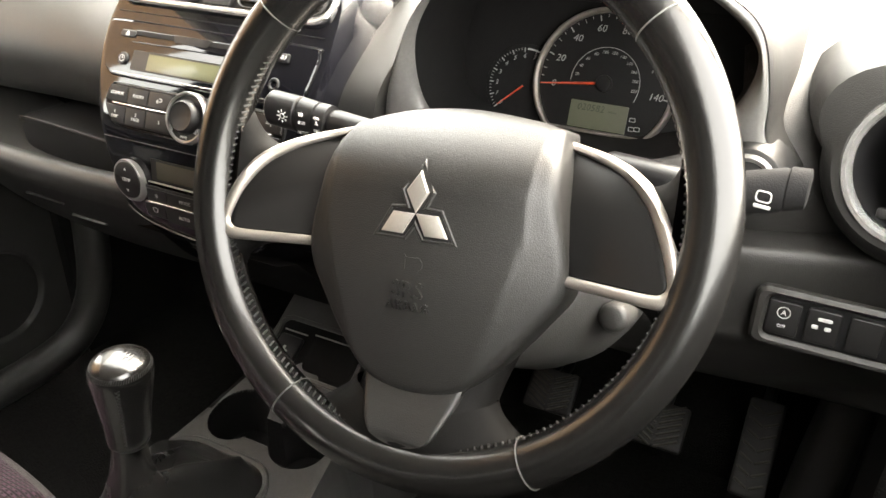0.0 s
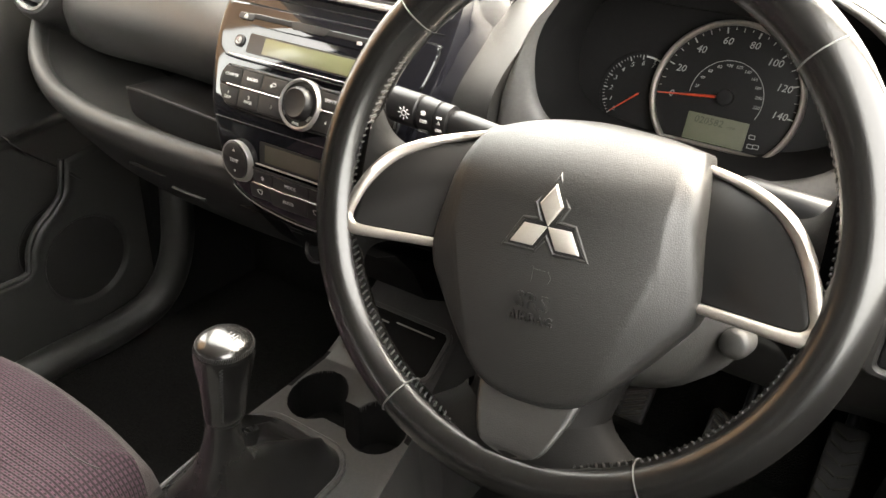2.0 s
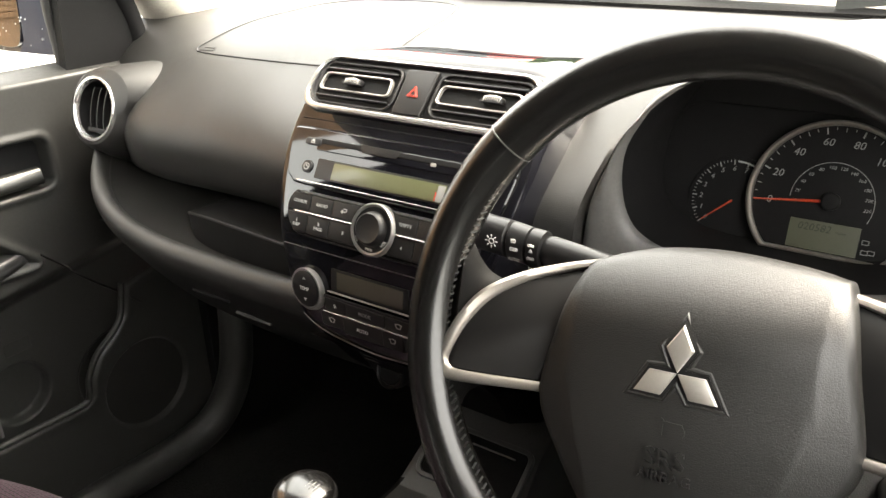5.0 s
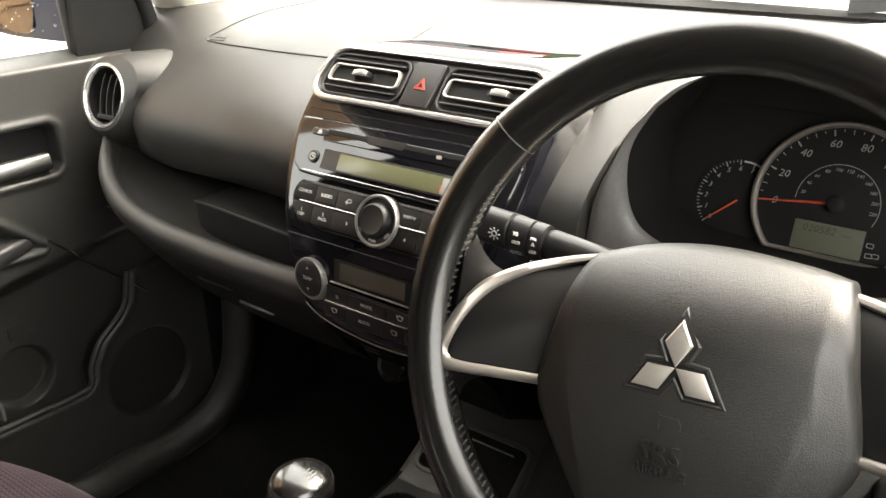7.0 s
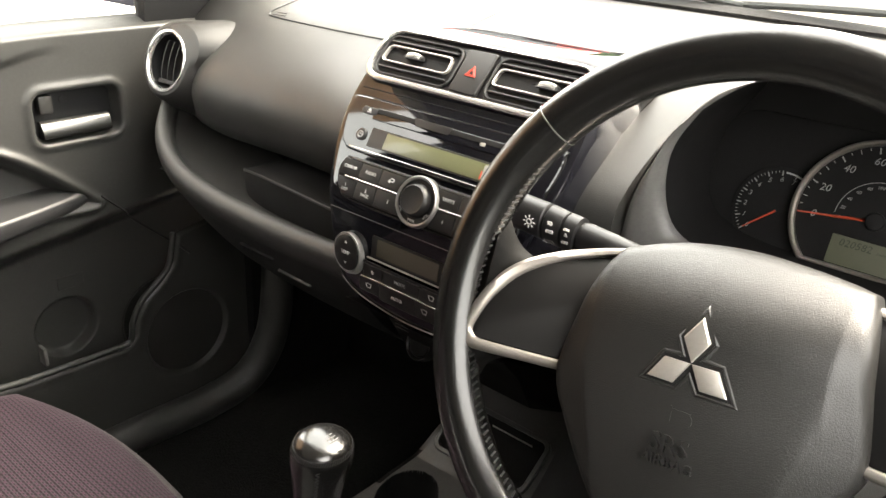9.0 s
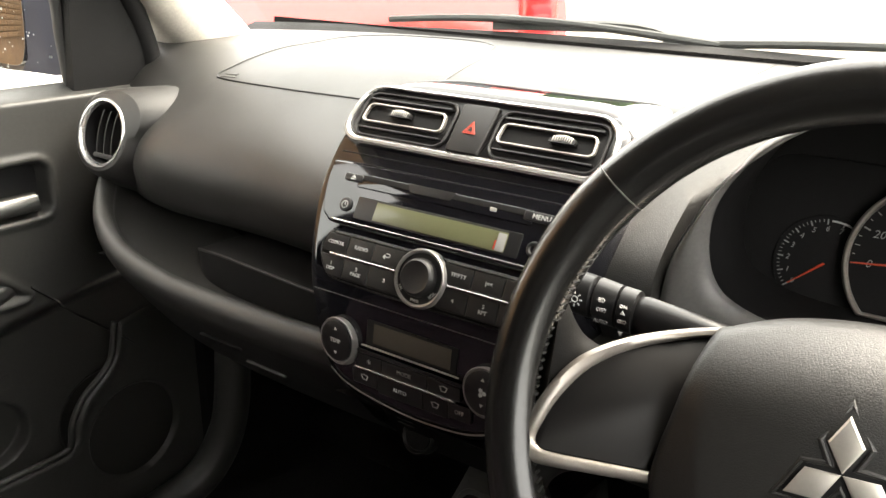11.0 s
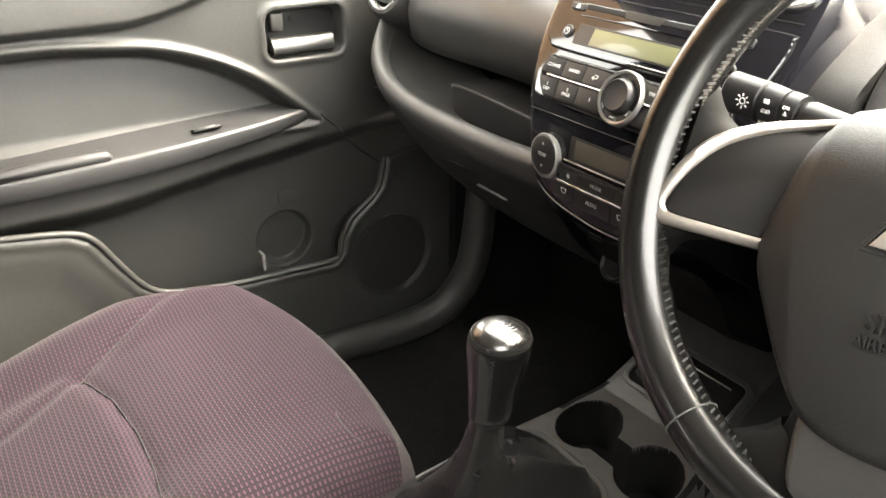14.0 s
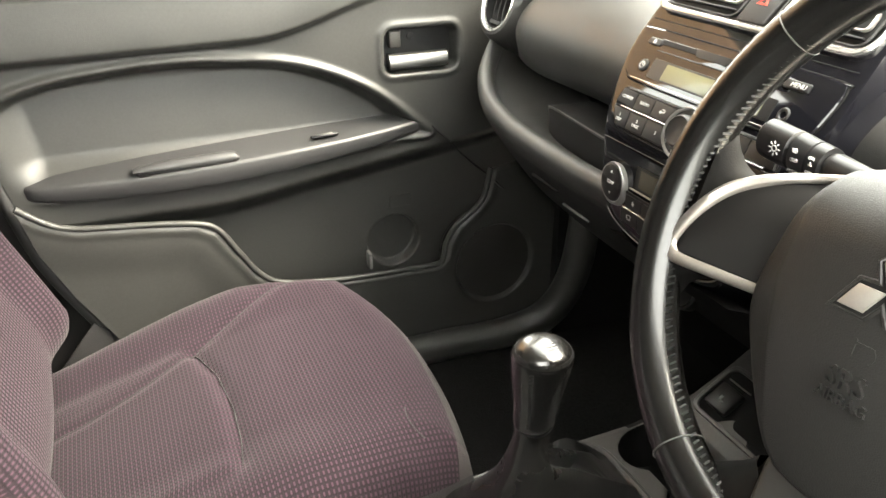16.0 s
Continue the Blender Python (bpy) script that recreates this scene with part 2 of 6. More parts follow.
def thing(name, m, label, category, group="", kind=""):
    """An Empty at the thing's base, with its tags."""
    ob = new(name)
    ob.empty_display_size = 0.03
    ob.matrix_world = m
    return tagged(ob, label, category, group, kind)


def part(name, data, mat, parent, label="", angle=38, kind=""):
    ob = new(name, data if isinstance(data, bpy.types.Mesh) else to_mesh(name, data, mat, angle))
    ob.parent = parent
    if label or kind:
        tagged(ob, label, kind=kind)
    return ob


def solid(name, data, mat, label, category, group="", kind="", angle=38, m=None):
    """A thing that is one mesh."""
    ob = new(name, to_mesh(name, data, mat, angle))
    if m is not None:
        ob.matrix_world = m
    return tagged(ob, label, category, group, kind)


def joined(*datas):
    verts, faces = [], []
    for v, f in datas:
        n = len(verts)
        verts += [Vector(p) for p in v]
        faces += [tuple(i + n for i in q) for q in f]
    return verts, faces


def moved(data, m):
    return [m @ Vector(p) for p in data[0]], data[1]


def loft(loops, closed=True, cap0=False, cap1=False, ring=False):
    """Skin over loops of equal length. closed: each loop closes; ring: the last loop joins the first."""
    n = len(loops[0])
    verts = [Vector(p) for loop in loops for p in loop]
    faces = []
    for i in range(len(loops) if ring else len(loops) - 1):
        a, b = i * n, ((i + 1) % len(loops)) * n
        for j in range(n if closed else n - 1):
            k = (j + 1) % n
            faces.append((a + j, a + k, b + k, b + j))
    if cap0:
        faces.append(tuple(range(n)))
    if cap1:
        faces.append(tuple(range((len(loops) - 1) * n, len(loops) * n)))
    return verts, faces


def spline(points, n=8, closed=False):
    """Catmull-Rom through points, n steps a span."""
    P = [Vector(p) for p in points]
    out, c = [], len(P)
    for i in range(c if closed else c - 1):
        if closed:
            a, b, d, e = P[i - 1], P[i], P[(i + 1) % c], P[(i + 2) % c]
        else:
            a, b, d, e = P[max(i - 1, 0)], P[i], P[i + 1], P[min(i + 2, c - 1)]
        for k in range(n):
            t = k / n
            out.append(0.5 * (2 * b + (d - a) * t + (2 * a - 5 * b + 4 * d - e) * t * t + (3 * b - a - 3 * d + e) * t ** 3))
    if not closed:
        out.append(P[-1])
    return out


def rrect(w, h, r, n=5, cx=0.0, cy=0.0):
    """A rounded rectangle, anticlockwise."""
    r = min(r, w / 2 - 1e-5, h / 2 - 1e-5)
    out = []
    for q, (sx, sy) in enumerate(((1, 1), (-1, 1), (-1, -1), (1, -1))):
        for k in range(n + 1):
            a = radians(90 * q + 90 * k / n)
            out.append((cx + sx * (w / 2 - r) + r * math.cos(a), cy + sy * (h / 2 - r) + r * math.sin(a)))
    return out


def circle(r, n=40, cx=0.0, cy=0.0, ry=None):
    return [(cx + r * math.cos(2 * math.pi * k / n), cy + (ry or r) * math.sin(2 * math.pi * k / n)) for k in range(n)]


def inset(outline, d):
    """The closed outline moved inwards by d."""
    n = len(outline)
    area = sum(outline[i][0] * outline[(i + 1) % n][1] - outline[(i + 1) % n][0] * outline[i][1] for i in range(n))
    s = 1 if area > 0 else -1
    out = []
    for i in range(n):
        a, b, c = outline[i - 1], outline[i], outline[(i + 1) % n]
        d1, d2 = Vector((b[0] - a[0], b[1] - a[1])), Vector((c[0] - b[0], c[1] - b[1]))
        n1, n2 = Vector((-d1.y, d1.x)), Vector((-d2.y, d2.x))
        if n1.length > 1e-9:
            n1.normalize()
        if n2.length > 1e-9:
            n2.normalize()
        m = n1 + n2
        if m.length < 1e-6:
            m = n1
        m.normalize()
        k = max(0.5, m.dot(n1 if n1.length > 0 else n2))
        out.append((b[0] + s * m.x * d / k, b[1] + s * m.y * d / k))
    return out


def plate(outline, w0, w1, bevel=0.0006, dome=0.0):
    """A slab between the heights w0 and w1 over an outline, with a rounded top edge."""
    o = [(p[0], p[1]) for p in outline]
    loops = [[(x, y, w0) for x, y in o], [(x, y, w1 - bevel) for x, y in o]]
    if bevel:
        for k in (0.3, 0.65, 1.0):
            i = inset(o, bevel * (1 - math.cos(k * math.pi / 2)))
            loops.append([(x, y, w1 - bevel + bevel * math.sin(k * math.pi / 2)) for x, y in i])
    return loft(loops, cap0=True, cap1=True)


def frame_plate(outer, inner, w0, w1, bevel=0.0005):
    """A frame between two outlines with equally many points."""
    o1, i1 = inset(outer, bevel), inset(inner, -bevel)
    loops = [[(x, y, w0) for x, y in outer], [(x, y, w1 - bevel) for x, y in outer], [(x, y, w1) for x, y in o1],
             [(x, y, w1) for x, y in i1], [(x, y, w1 - bevel) for x, y in inner], [(x, y, w0) for x, y in inner]]
    return loft(loops, ring=True)


def tube(path, r, n=12, closed=False, caps=True):
    """A round bar along a path; r may be a list."""
    P = [Vector(p) for p in path]
    loops, up = [], None
    for i, p in enumerate(P):
        a = P[i - 1] if (i or closed) else P[i]
        b = P[(i + 1) % len(P)] if (closed or i < len(P) - 1) else P[i]
        t = (b - a).normalized()
        if up is None:
            up = t.orthogonal().normalized()
        up = (up - t * up.dot(t)).normalized()
        side = t.cross(up)
        rr = r[i] if isinstance(r, (list, tuple)) else r
        loops.append([p + rr * (math.cos(2 * math.pi * k / n) * up + math.sin(2 * math.pi * k / n) * side) for k in range(n)])
    return loft(loops, ring=closed, cap0=caps and not closed, cap1=caps and not closed)


def rbox(w, d, h, r=0.003, seg=3, m=None):
    """A box with rounded edges, centred, as a bmesh."""
    bm = bmesh.new()
    bmesh.ops.create_cube(bm, size=1)
    bmesh.ops.scale(bm, vec=(w, d, h), verts=bm.verts)
    bmesh.ops.bevel(bm, geom=bm.edges[:], offset=r, segments=seg, affect="EDGES", profile=0.5)
    if m is not None:
        bmesh.ops.transform(bm, matrix=m, verts=bm.verts)
    return bm


def lettering(text, size, m, mat, parent, thick=0.0003, shear=0.0, name="lettering"):
    """Raised characters in Blender's own font, centred on m."""
    cu = bpy.data.curves.new(name, "FONT")
    cu.body, cu.size, cu.align_x, cu.align_y, cu.extrude, cu.shear = text, size, "CENTER", "CENTER", thick, shear
    cu.resolution_u = 2
    tmp = bpy.data.objects.new(name, cu)
    me = bpy.data.meshes.new_from_object(tmp)
    bpy.data.objects.remove(tmp)
    bpy.data.curves.remove(cu)
    me.transform(m)
    me.materials.clear()
    me.materials.append(mat)
    return part(name, me, mat, parent)


def smooth01(x):
    x = np.clip(x, 0, 1)
    return x * x * (3 - 2 * x)


def signed(px, py, poly):
    """Distance of points from a closed polygon, positive inside."""
    best, inside = np.full(px.shape, 1e9), np.zeros(px.shape, bool)
    n = len(poly)
    for i in range(n):
        ax, ay, bx, by = *poly[i][:2], *poly[(i + 1) % n][:2]
        dx, dy = bx - ax, by - ay
        t = np.clip(((px - ax) * dx + (py - ay) * dy) / (dx * dx + dy * dy + 1e-12), 0, 1)
        best = np.minimum(best, np.hypot(px - ax - t * dx, py - ay - t * dy))
        cross = ((ay > py) != (by > py)) & (px < (bx - ax) * (py - ay) / (by - ay + 1e-12) + ax)
        inside ^= cross
    return np.where(inside, best, -best)


def tilted(x, y, z, lean, turn=0.0):
    """A frame whose x runs across the car, y up a face that leans forward by lean degrees, z out of that face."""
    return pose(x, y, z, 90 - lean, 0, 0) @ pose(0, 0, 0, 0, 0, turn)


STACK = tilted(-0.0045, 0.118, 0.72, 24)
WHEEL = tilted(0.3237, 0.0166, 0.8537, 23, 5)
GAUGES = tilted(0.341, 0.305, 0.855, 18) @ Matrix.Diagonal((1.06, 1.06, 1.06, 1))


# ---- structure: shell of the car and what lies outside ----
def sheet(name, corners, thick, mat, label, kind="structure", m=None):
    """A flat slab from a quad and a thickness along its normal."""
    c = [Vector(p) for p in corners]
    n = (c[1] - c[0]).cross(c[2] - c[0]).normalized() * thick
    return solid(name, loft([c, [p + n for p in c]], cap0=True, cap1=True), mat, label, "", kind=kind)


sheet("ground", [(-150, -150, 0), (150, -150, 0), (150, 150, 0), (-150, 150, 0)], -0.2, GROUND, "pale wet concrete yard")
sheet("floor", [(-0.73, -1.75, 0.17), (0.73, -1.75, 0.17), (0.73, 0.66, 0.19), (-0.73, 0.66, 0.19)], -0.03, CARPET, "black carpeted car floor")
sheet("bulkhead", [(-0.72, 0.62, 0.16), (0.72, 0.62, 0.16), (0.72, 0.70, 0.95), (-0.72, 0.70, 0.95)], -0.03, CARPET, "dark carpeted bulkhead of the footwell")
# near-black rear wall out of view, to cut bounced light
sheet("wall_rear", [(-0.70, -1.75, 0.15), (0.70, -1.75, 0.15), (0.66, -1.95, 0.98), (-0.66, -1.95, 0.98)], 0.03, VOID, "rear wall of the cabin, unseen, blackened to cut bounced light")


def roof_data():
    loops = []
    for y, z, w in ((0.12, 1.36, 0.50), (-0.05, 1.415, 0.54), (-0.6, 1.45, 0.56), (-1.3, 1.43, 0.55), (-1.8, 1.36, 0.52)):
        loops.append([(x * w, y - 0.03 * abs(x), z - 0.05 * x * x) for x in np.linspace(-1, 1, 13)])
    up = [[(p[0], p[1], p[2] + 0.03) for p in reversed(l)] for l in loops]
    return loft([a + b for a, b in zip(loops, up)], cap0=True, cap1=True)


solid("ceiling", roof_data(), HEADLINER, "pale grey cloth headliner of the car roof", "", kind="structure")


def pillar(name, path, w, d, label, mat=PILLAR):
    """A rounded, flattened bar along a path."""
    P = spline(path, 6)
    loops = []
    for i, p in enumerate(P):
        t = (P[min(i + 1, len(P) - 1)] - P[max(i - 1, 0)]).normalized()
        side = Vector((1, 0, 0)) - t * t.x
        side.normalize()
        front = t.cross(side)
        loops.append([p + side * (w / 2 * math.copysign(abs(math.cos(a)) ** 0.7, math.cos(a))) + front * (d / 2 * math.copysign(abs(math.sin(a)) ** 0.7, math.sin(a))) for a in np.linspace(0, 2 * math.pi, 20, endpoint=False)])
    return solid(name, loft(loops, cap0=True, cap1=True), mat, label, "", kind="structure")


pillar("pillar_front_left", [(-0.715, 0.62, 0.84), (-0.70, 0.56, 0.90), (-0.675, 0.45, 0.99), (-0.62, 0.28, 1.16), (-0.545, 0.08, 1.35)], 0.105, 0.11, "pale beige windscreen pillar trim")
pillar("pillar_front_right", [(0.735, 0.62, 0.84), (0.72, 0.56, 0.90), (0.70, 0.45, 0.99), (0.64, 0.28, 1.16), (0.56, 0.08, 1.35)], 0.06, 0.11, "pale beige windscreen pillar trim")
# left trim darker than the right, to dim its reflection in the stack
pillar("pillar_middle_left", [(-0.735, -0.45, 0.18), (-0.735, -0.52, 0.45), (-0.735, -0.62, 0.80), (-0.68, -0.66, 1.10), (-0.56, -0.68, 1.42)], 0.07, 0.30, "middle pillar trim, darkened to dim its reflection in the stack", PLASTIC_DARK)
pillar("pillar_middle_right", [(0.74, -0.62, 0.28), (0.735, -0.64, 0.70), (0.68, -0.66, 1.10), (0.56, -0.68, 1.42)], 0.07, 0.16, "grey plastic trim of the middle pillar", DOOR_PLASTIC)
pillar("roof_rail_left", [(-0.545, 0.10, 1.345), (-0.56, -0.6, 1.42), (-0.54, -1.75, 1.36)], 0.06, 0.05, "pale roof rail trim")
pillar("roof_rail_right", [(0.545, 0.10, 1.345), (0.56, -0.6, 1.42), (0.54, -1.75, 1.36)], 0.06, 0.05, "pale roof rail trim")
# unseen rear side walls; the upper ones block light where windows would be
sheet("wall_left_rear", [(-0.70, -1.78, 0.16), (-0.72, -0.70, 0.16), (-0.72, -0.70, 0.90), (-0.70, -1.82, 0.94)], 0.03, VOID, "rear side wall, unseen, blackened to cut bounced light")
sheet("wall_left_upper", [(-0.72, -0.66, 0.89), (-0.56, -0.68, 1.43), (-0.54, -1.80, 1.36), (-0.70, -1.82, 0.93)], 0.03, VOID, "unseen upper side wall, added to block light from behind")
sheet("wall_right_upper", [(0.56, -0.68, 1.43), (0.72, -0.66, 0.89), (0.70, -1.82, 0.93), (0.54, -1.80, 1.36)], 0.03, VOID, "unseen upper side wall, added to block light from behind")
sheet("wall_rear_upper", [(0.66, -1.95, 0.97), (-0.66, -1.95, 0.97), (-0.54, -1.82, 1.38), (0.54, -1.82, 1.38)], 0.03, VOID, "unseen upper rear wall, added to block light from behind")
sheet("wall_right_rear", [(0.72, -0.70, 0.16), (0.70, -1.78, 0.16), (0.70, -1.82, 0.94), (0.72, -0.70, 0.90)], 0.03, VOID, "rear side wall, unseen, blackened to cut bounced light")

# the driver's door, unseen and taken as shut: only its window lets light in
sheet("wall_right_front", [(0.74, -0.66, 0.20), (0.74, -0.66, 0.885), (0.74, 0.62, 0.875), (0.74, 0.62, 0.20)], 0.04, DOOR_PLASTIC, "grey plastic inside of the driver's door")
# plain side panel beside the seat back, behind the side window; unseen, cuts reflections
sheet("wall_left_middle", [(-0.700, -0.66, 0.865), (-0.700, -0.36, 0.865), (-0.560, -0.34, 1.38), (-0.555, -0.68, 1.42)], 0.02, VOID, "plain black panel, unseen, added to cut reflections in the stack")
# sill trims, with a soft rounded top
SILL = [(-0.640, -0.75, 0.205), (-0.635, -0.10, 0.205), (-0.630, 0.16, 0.206), (-0.615, 0.30, 0.212), (-0.600, 0.385, 0.245), (-0.595, 0.435, 0.33), (-0.61, 0.46, 0.47), (-0.63, 0.47, 0.62)]
solid("sill_trim_left", tube(spline(SILL, 8), 0.030, 16), DOOR_PLASTIC, "dark grey plastic door sill trim curving up to the kick panel", "", kind="structure")
solid("sill_trim_right", tube([(-p.x, p.y, p.z) for p in spline(SILL, 8)], 0.030, 16), PLASTIC_DARK, "black plastic door sill trim", "", kind="structure")
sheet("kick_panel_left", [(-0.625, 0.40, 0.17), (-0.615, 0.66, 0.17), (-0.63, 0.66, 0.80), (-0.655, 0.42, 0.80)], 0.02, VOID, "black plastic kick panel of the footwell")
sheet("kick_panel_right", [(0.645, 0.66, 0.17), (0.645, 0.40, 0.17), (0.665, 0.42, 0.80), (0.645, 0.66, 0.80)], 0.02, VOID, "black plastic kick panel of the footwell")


# windscreen, its black lower band, cowl and wipers
def windscreen_point(s, t):
    """s across (-1..1), t from the base (0) to the roof (1)."""
    x = s * (0.70 * (1 - t) + 0.53 * t)
    y = 0.735 - 0.06 * s * s - t * 0.60
    z = 0.945 - 0.012 * s * s + t * 0.43 + 0.03 * math.sin(math.pi * t)
    return Vector((x, y, z))


screen = new("window_front", to_mesh("window_front", loft([[windscreen_point(s, t) for s in np.linspace(-1, 1, 25)] for t in np.linspace(0, 1, 15)], closed=False), GLASS))
tagged(screen, "clear curved windscreen glass", kind="structure")
screen.visible_shadow = False


def cowl_data():
    loops = []
    for s in np.linspace(-1.05, 1.05, 33):
        b = windscreen_point(s, 0)
        loops.append([b + Vector(o) for o in ((0, -0.055, -0.004), (0, -0.020, 0.004), (0, 0.0, 0.010), (0, 0.03, 0.008), (0, 0.04, -0.05), (0, -0.055, -0.05))])
    return loft(loops, cap0=True, cap1=True)


solid("windscreen_band", cowl_data(), VOID, "black band along the base of the windscreen", "", kind="structure")


def hood_data():
    loops = []
    for y, z in ((0.80, 0.87), (0.95, 0.875), (1.2, 0.84), (1.45, 0.77), (1.56, 0.66), (1.60, 0.40)):
        loops.append([(x, y + 0.05 - 0.12 * x * x, z - 0.03 * x * x) for x in np.linspace(-0.76, 0.76, 17)])
    return loft(loops, closed=False)


solid("bonnet", hood_data(), BLUE_PAINT, "dark blue bonnet of the car in front of the windscreen", "car bonnet", kind="structure")


def wiper(x0, x1, y_off, lift):
    w = thing("windscreen_wiper", pose(x0, 0.80, 0.936), "dark grey windscreen wiper resting on the glass", "wiper", "windscreen wipers")
    arm = spline([(0, 0, 0), ((x1 - x0) * 0.18, -0.015, 0.030 + lift), ((x1 - x0) * 0.42, -0.045, 0.030 + lift), ((x1 - x0) * 0.6, -0.06, 0.026)], 8)
    flat = [[p + Vector((0, a * (0.012 + lift), b * (0.008 + 0.5 * lift))) for a, b in ((-1, -1), (1, -1), (1, 0.6), (0.4, 1), (-0.4, 1), (-1, 0.6))] for p in arm]
    part("wiper_arm", loft(flat, cap0=True, cap1=True), WIPER, w)
    blade = [(0.02 + (x1 - x0 - 0.02) * k, -0.052 - 0.02 * math.sin(math.pi * k) + y_off, 0.020 + 0.016 * math.sin(math.pi * k)) for k in np.linspace(0, 1, 15)]
    part("wiper_blade", tube(blade, 0.0055, 8), WIPER, w)
    part("blade_clip", rbox(0.038, 0.013, 0.010, 0.003, 2, pose((x1 - x0) * 0.55, -0.066, 0.036)), WIPER, w)
    return w


wiper(0.02, -0.50, 0.0, 0.0)
wiper(0.60, 0.02, 0.004, 0.006)


# outside: a parked red car, a hedge, walls
def red_car():
    c = thing("parked_car", pose(-1.90, 2.35, 0, 0, 0, 28), "bright red hatchback parked nose to tail ahead", "car")
    prof = spline([(0.0, 0.30), (-0.03, 0.55), (0.02, 0.95), (0.30, 1.40), (0.70, 1.48), (1.9, 1.46), (2.75, 1.0), (3.7, 0.85), (3.85, 0.55), (3.8, 0.28)], 6)
    loops = []
    for s in np.linspace(-1, 1, 13):
        k = 1 - 0.10 * abs(s) ** 4
        loops.append([(0.86 * s * (1 - 0.16 * max(0, p.y - 0.9)), p.x * (0.97 + 0.03 * k) + 0.06 * s * s, 0.28 + (p.y - 0.28) * k) for p in prof])
    part("body", loft(loops, cap0=True, cap1=True), RED_PAINT, c)
    part("bumper", rbox(1.70, 0.18, 0.26, 0.06, 4, pose(0, 0.02, 0.45)), RED_PAINT, c)
    part("rear_window", plate(rrect(1.15, 0.42, 0.08), 0, 0.02, 0.004), DARK_GLASS, c).matrix_basis = pose(0, 0.135, 1.15, 58, 0, 0)
    for sx in (-1, 1):
        part("tail_lamp", rbox(0.16, 0.06, 0.34, 0.03, 3, pose(0.74 * sx, 0.03, 0.86)), TAIL_RED, c, "red tail lamp")
        for y in (0.72, 3.15):
            wh = part("wheel", loft([[(sx * (0.70 + 0.17 * a), y + 0.30 * r * math.cos(t), 0.30 + 0.30 * r * math.sin(t)) for t in np.linspace(0, 2 * math.pi, 28, endpoint=False)] for a, r in ((0, 0.9), (0.1, 1), (0.9, 1), (1, 0.92), (1, 0.65), (0.9, 0.6), (0.9, 0.1))], cap0=True, cap1=True), RUBBER, c)
            part("rim", loft([[(sx * (0.855 + 0.01 * a), y + 0.19 * r * math.cos(t), 0.30 + 0.19 * r * math.sin(t)) for t in np.linspace(0, 2 * math.pi, 28, endpoint=False)] for a, r in ((0, 1), (1, 0.95), (1, 0.2), (2, 0.15))], cap0=True, cap1=True), GREY_RING, wh)
        part("side_window", plate(spline([(0.55, 0.98), (0.75, 1.36), (1.85, 1.36), (2.5, 1.0)], 1), 0, 0.01, 0.002), DARK_GLASS, c).matrix_basis = Matrix(((0, 0, sx, sx * 0.80), (1, 0, 0, 0), (0, 1, 0, 0), (0, 0, 0, 1)))
    return c


red_car()


def hedge_data():
    rng = np.random.default_rng(4)
    verts, faces = [], []
    for _ in range(7000):
        u = rng.random(3)
        p = Vector((-6.6 + 4.0 * u[0], 8.6 + 1.2 * u[1] * (0.6 + 0.4 * math.sin(9 * u[0])), 0.92 + (1.55 + 0.25 * math.sin(14 * u[0])) * u[2] ** 0.8))
        r = Euler(tuple(rng.random(3) * 6.3)).to_matrix()
        s = 0.06 + 0.05 * rng.random()
        n = len(verts)
        verts += [p + r @ Vector(q) * s for q in ((-1, 0, 0), (0, -0.6, 0.15), (1, 0, 0), (0, 0.6, 0.15))]
        faces.append((n, n + 1, n + 2, n + 3))
    return verts, faces


me = bpy.data.meshes.new("hedge")
_v, _f = hedge_data()
me.from_pydata([tuple(v) for v in _v], [], _f)
me.materials.append(LEAF)
tagged(new("hedge", me), "green leafy hedge behind a low cream garden wall", "hedge", kind="stuff")

solid("garden_wall", rbox(16.0, 0.22, 0.94, 0.02, 2, pose(0.5, 8.45, 0.47)), RENDERED, "low cream rendered garden wall before the hedge", "wall", kind="structure")

# wall out of view, added for the brown reflection in the stack
yard_wall = thing("yard_wall", pose(-4.2, -1.1, 0), "warm brown brick wall beside the yard, unseen, added for its reflection", "wall", kind="structure")
part("wall_core", rbox(0.20, 3.2, 5.4, 0.01, 1, pose(-0.02, 0, 2.7)), BRICK, yard_wall)
_bm = bpy.data.meshes.new("brick")
_b = rbox(0.03, 0.215, 0.065, 0.006, 1)
bmesh.ops.recalc_face_normals(_b, faces=_b.faces)
_b.to_mesh(_b_mesh := _bm)
_b.free()
_bm.materials.append(BRICK)
BRICK_MESH = _bm


# ---- dashboard ----
def dash_front(x):
    """How far forward the face of the dash lies at x, against its middle."""
    side = smooth01(np.array((abs(x) - 0.44) / 0.22)).item()
    return 0.09 * side


def pad_profile(x):
    f = dash_front(x)
    g = f - 0.030 * (1 - smooth01(np.array((abs(x) - 0.125) / 0.20)).item())  # the face swells towards the centre stack
    return [(0.70, 0.945), (0.56, 0.945 - 0.004), (0.44, 0.936), (0.36 + 0.4 * f, 0.917), (0.295 + 0.7 * g, 0.885), (0.243 + g, 0.850), (0.226 + 0.9 * g, 0.816), (0.235 + 0.75 * g, 0.782), (0.256 + 0.5 * g, 0.757), (0.285 + 0.4 * g, 0.747), (0.35 + f, 0.752)]


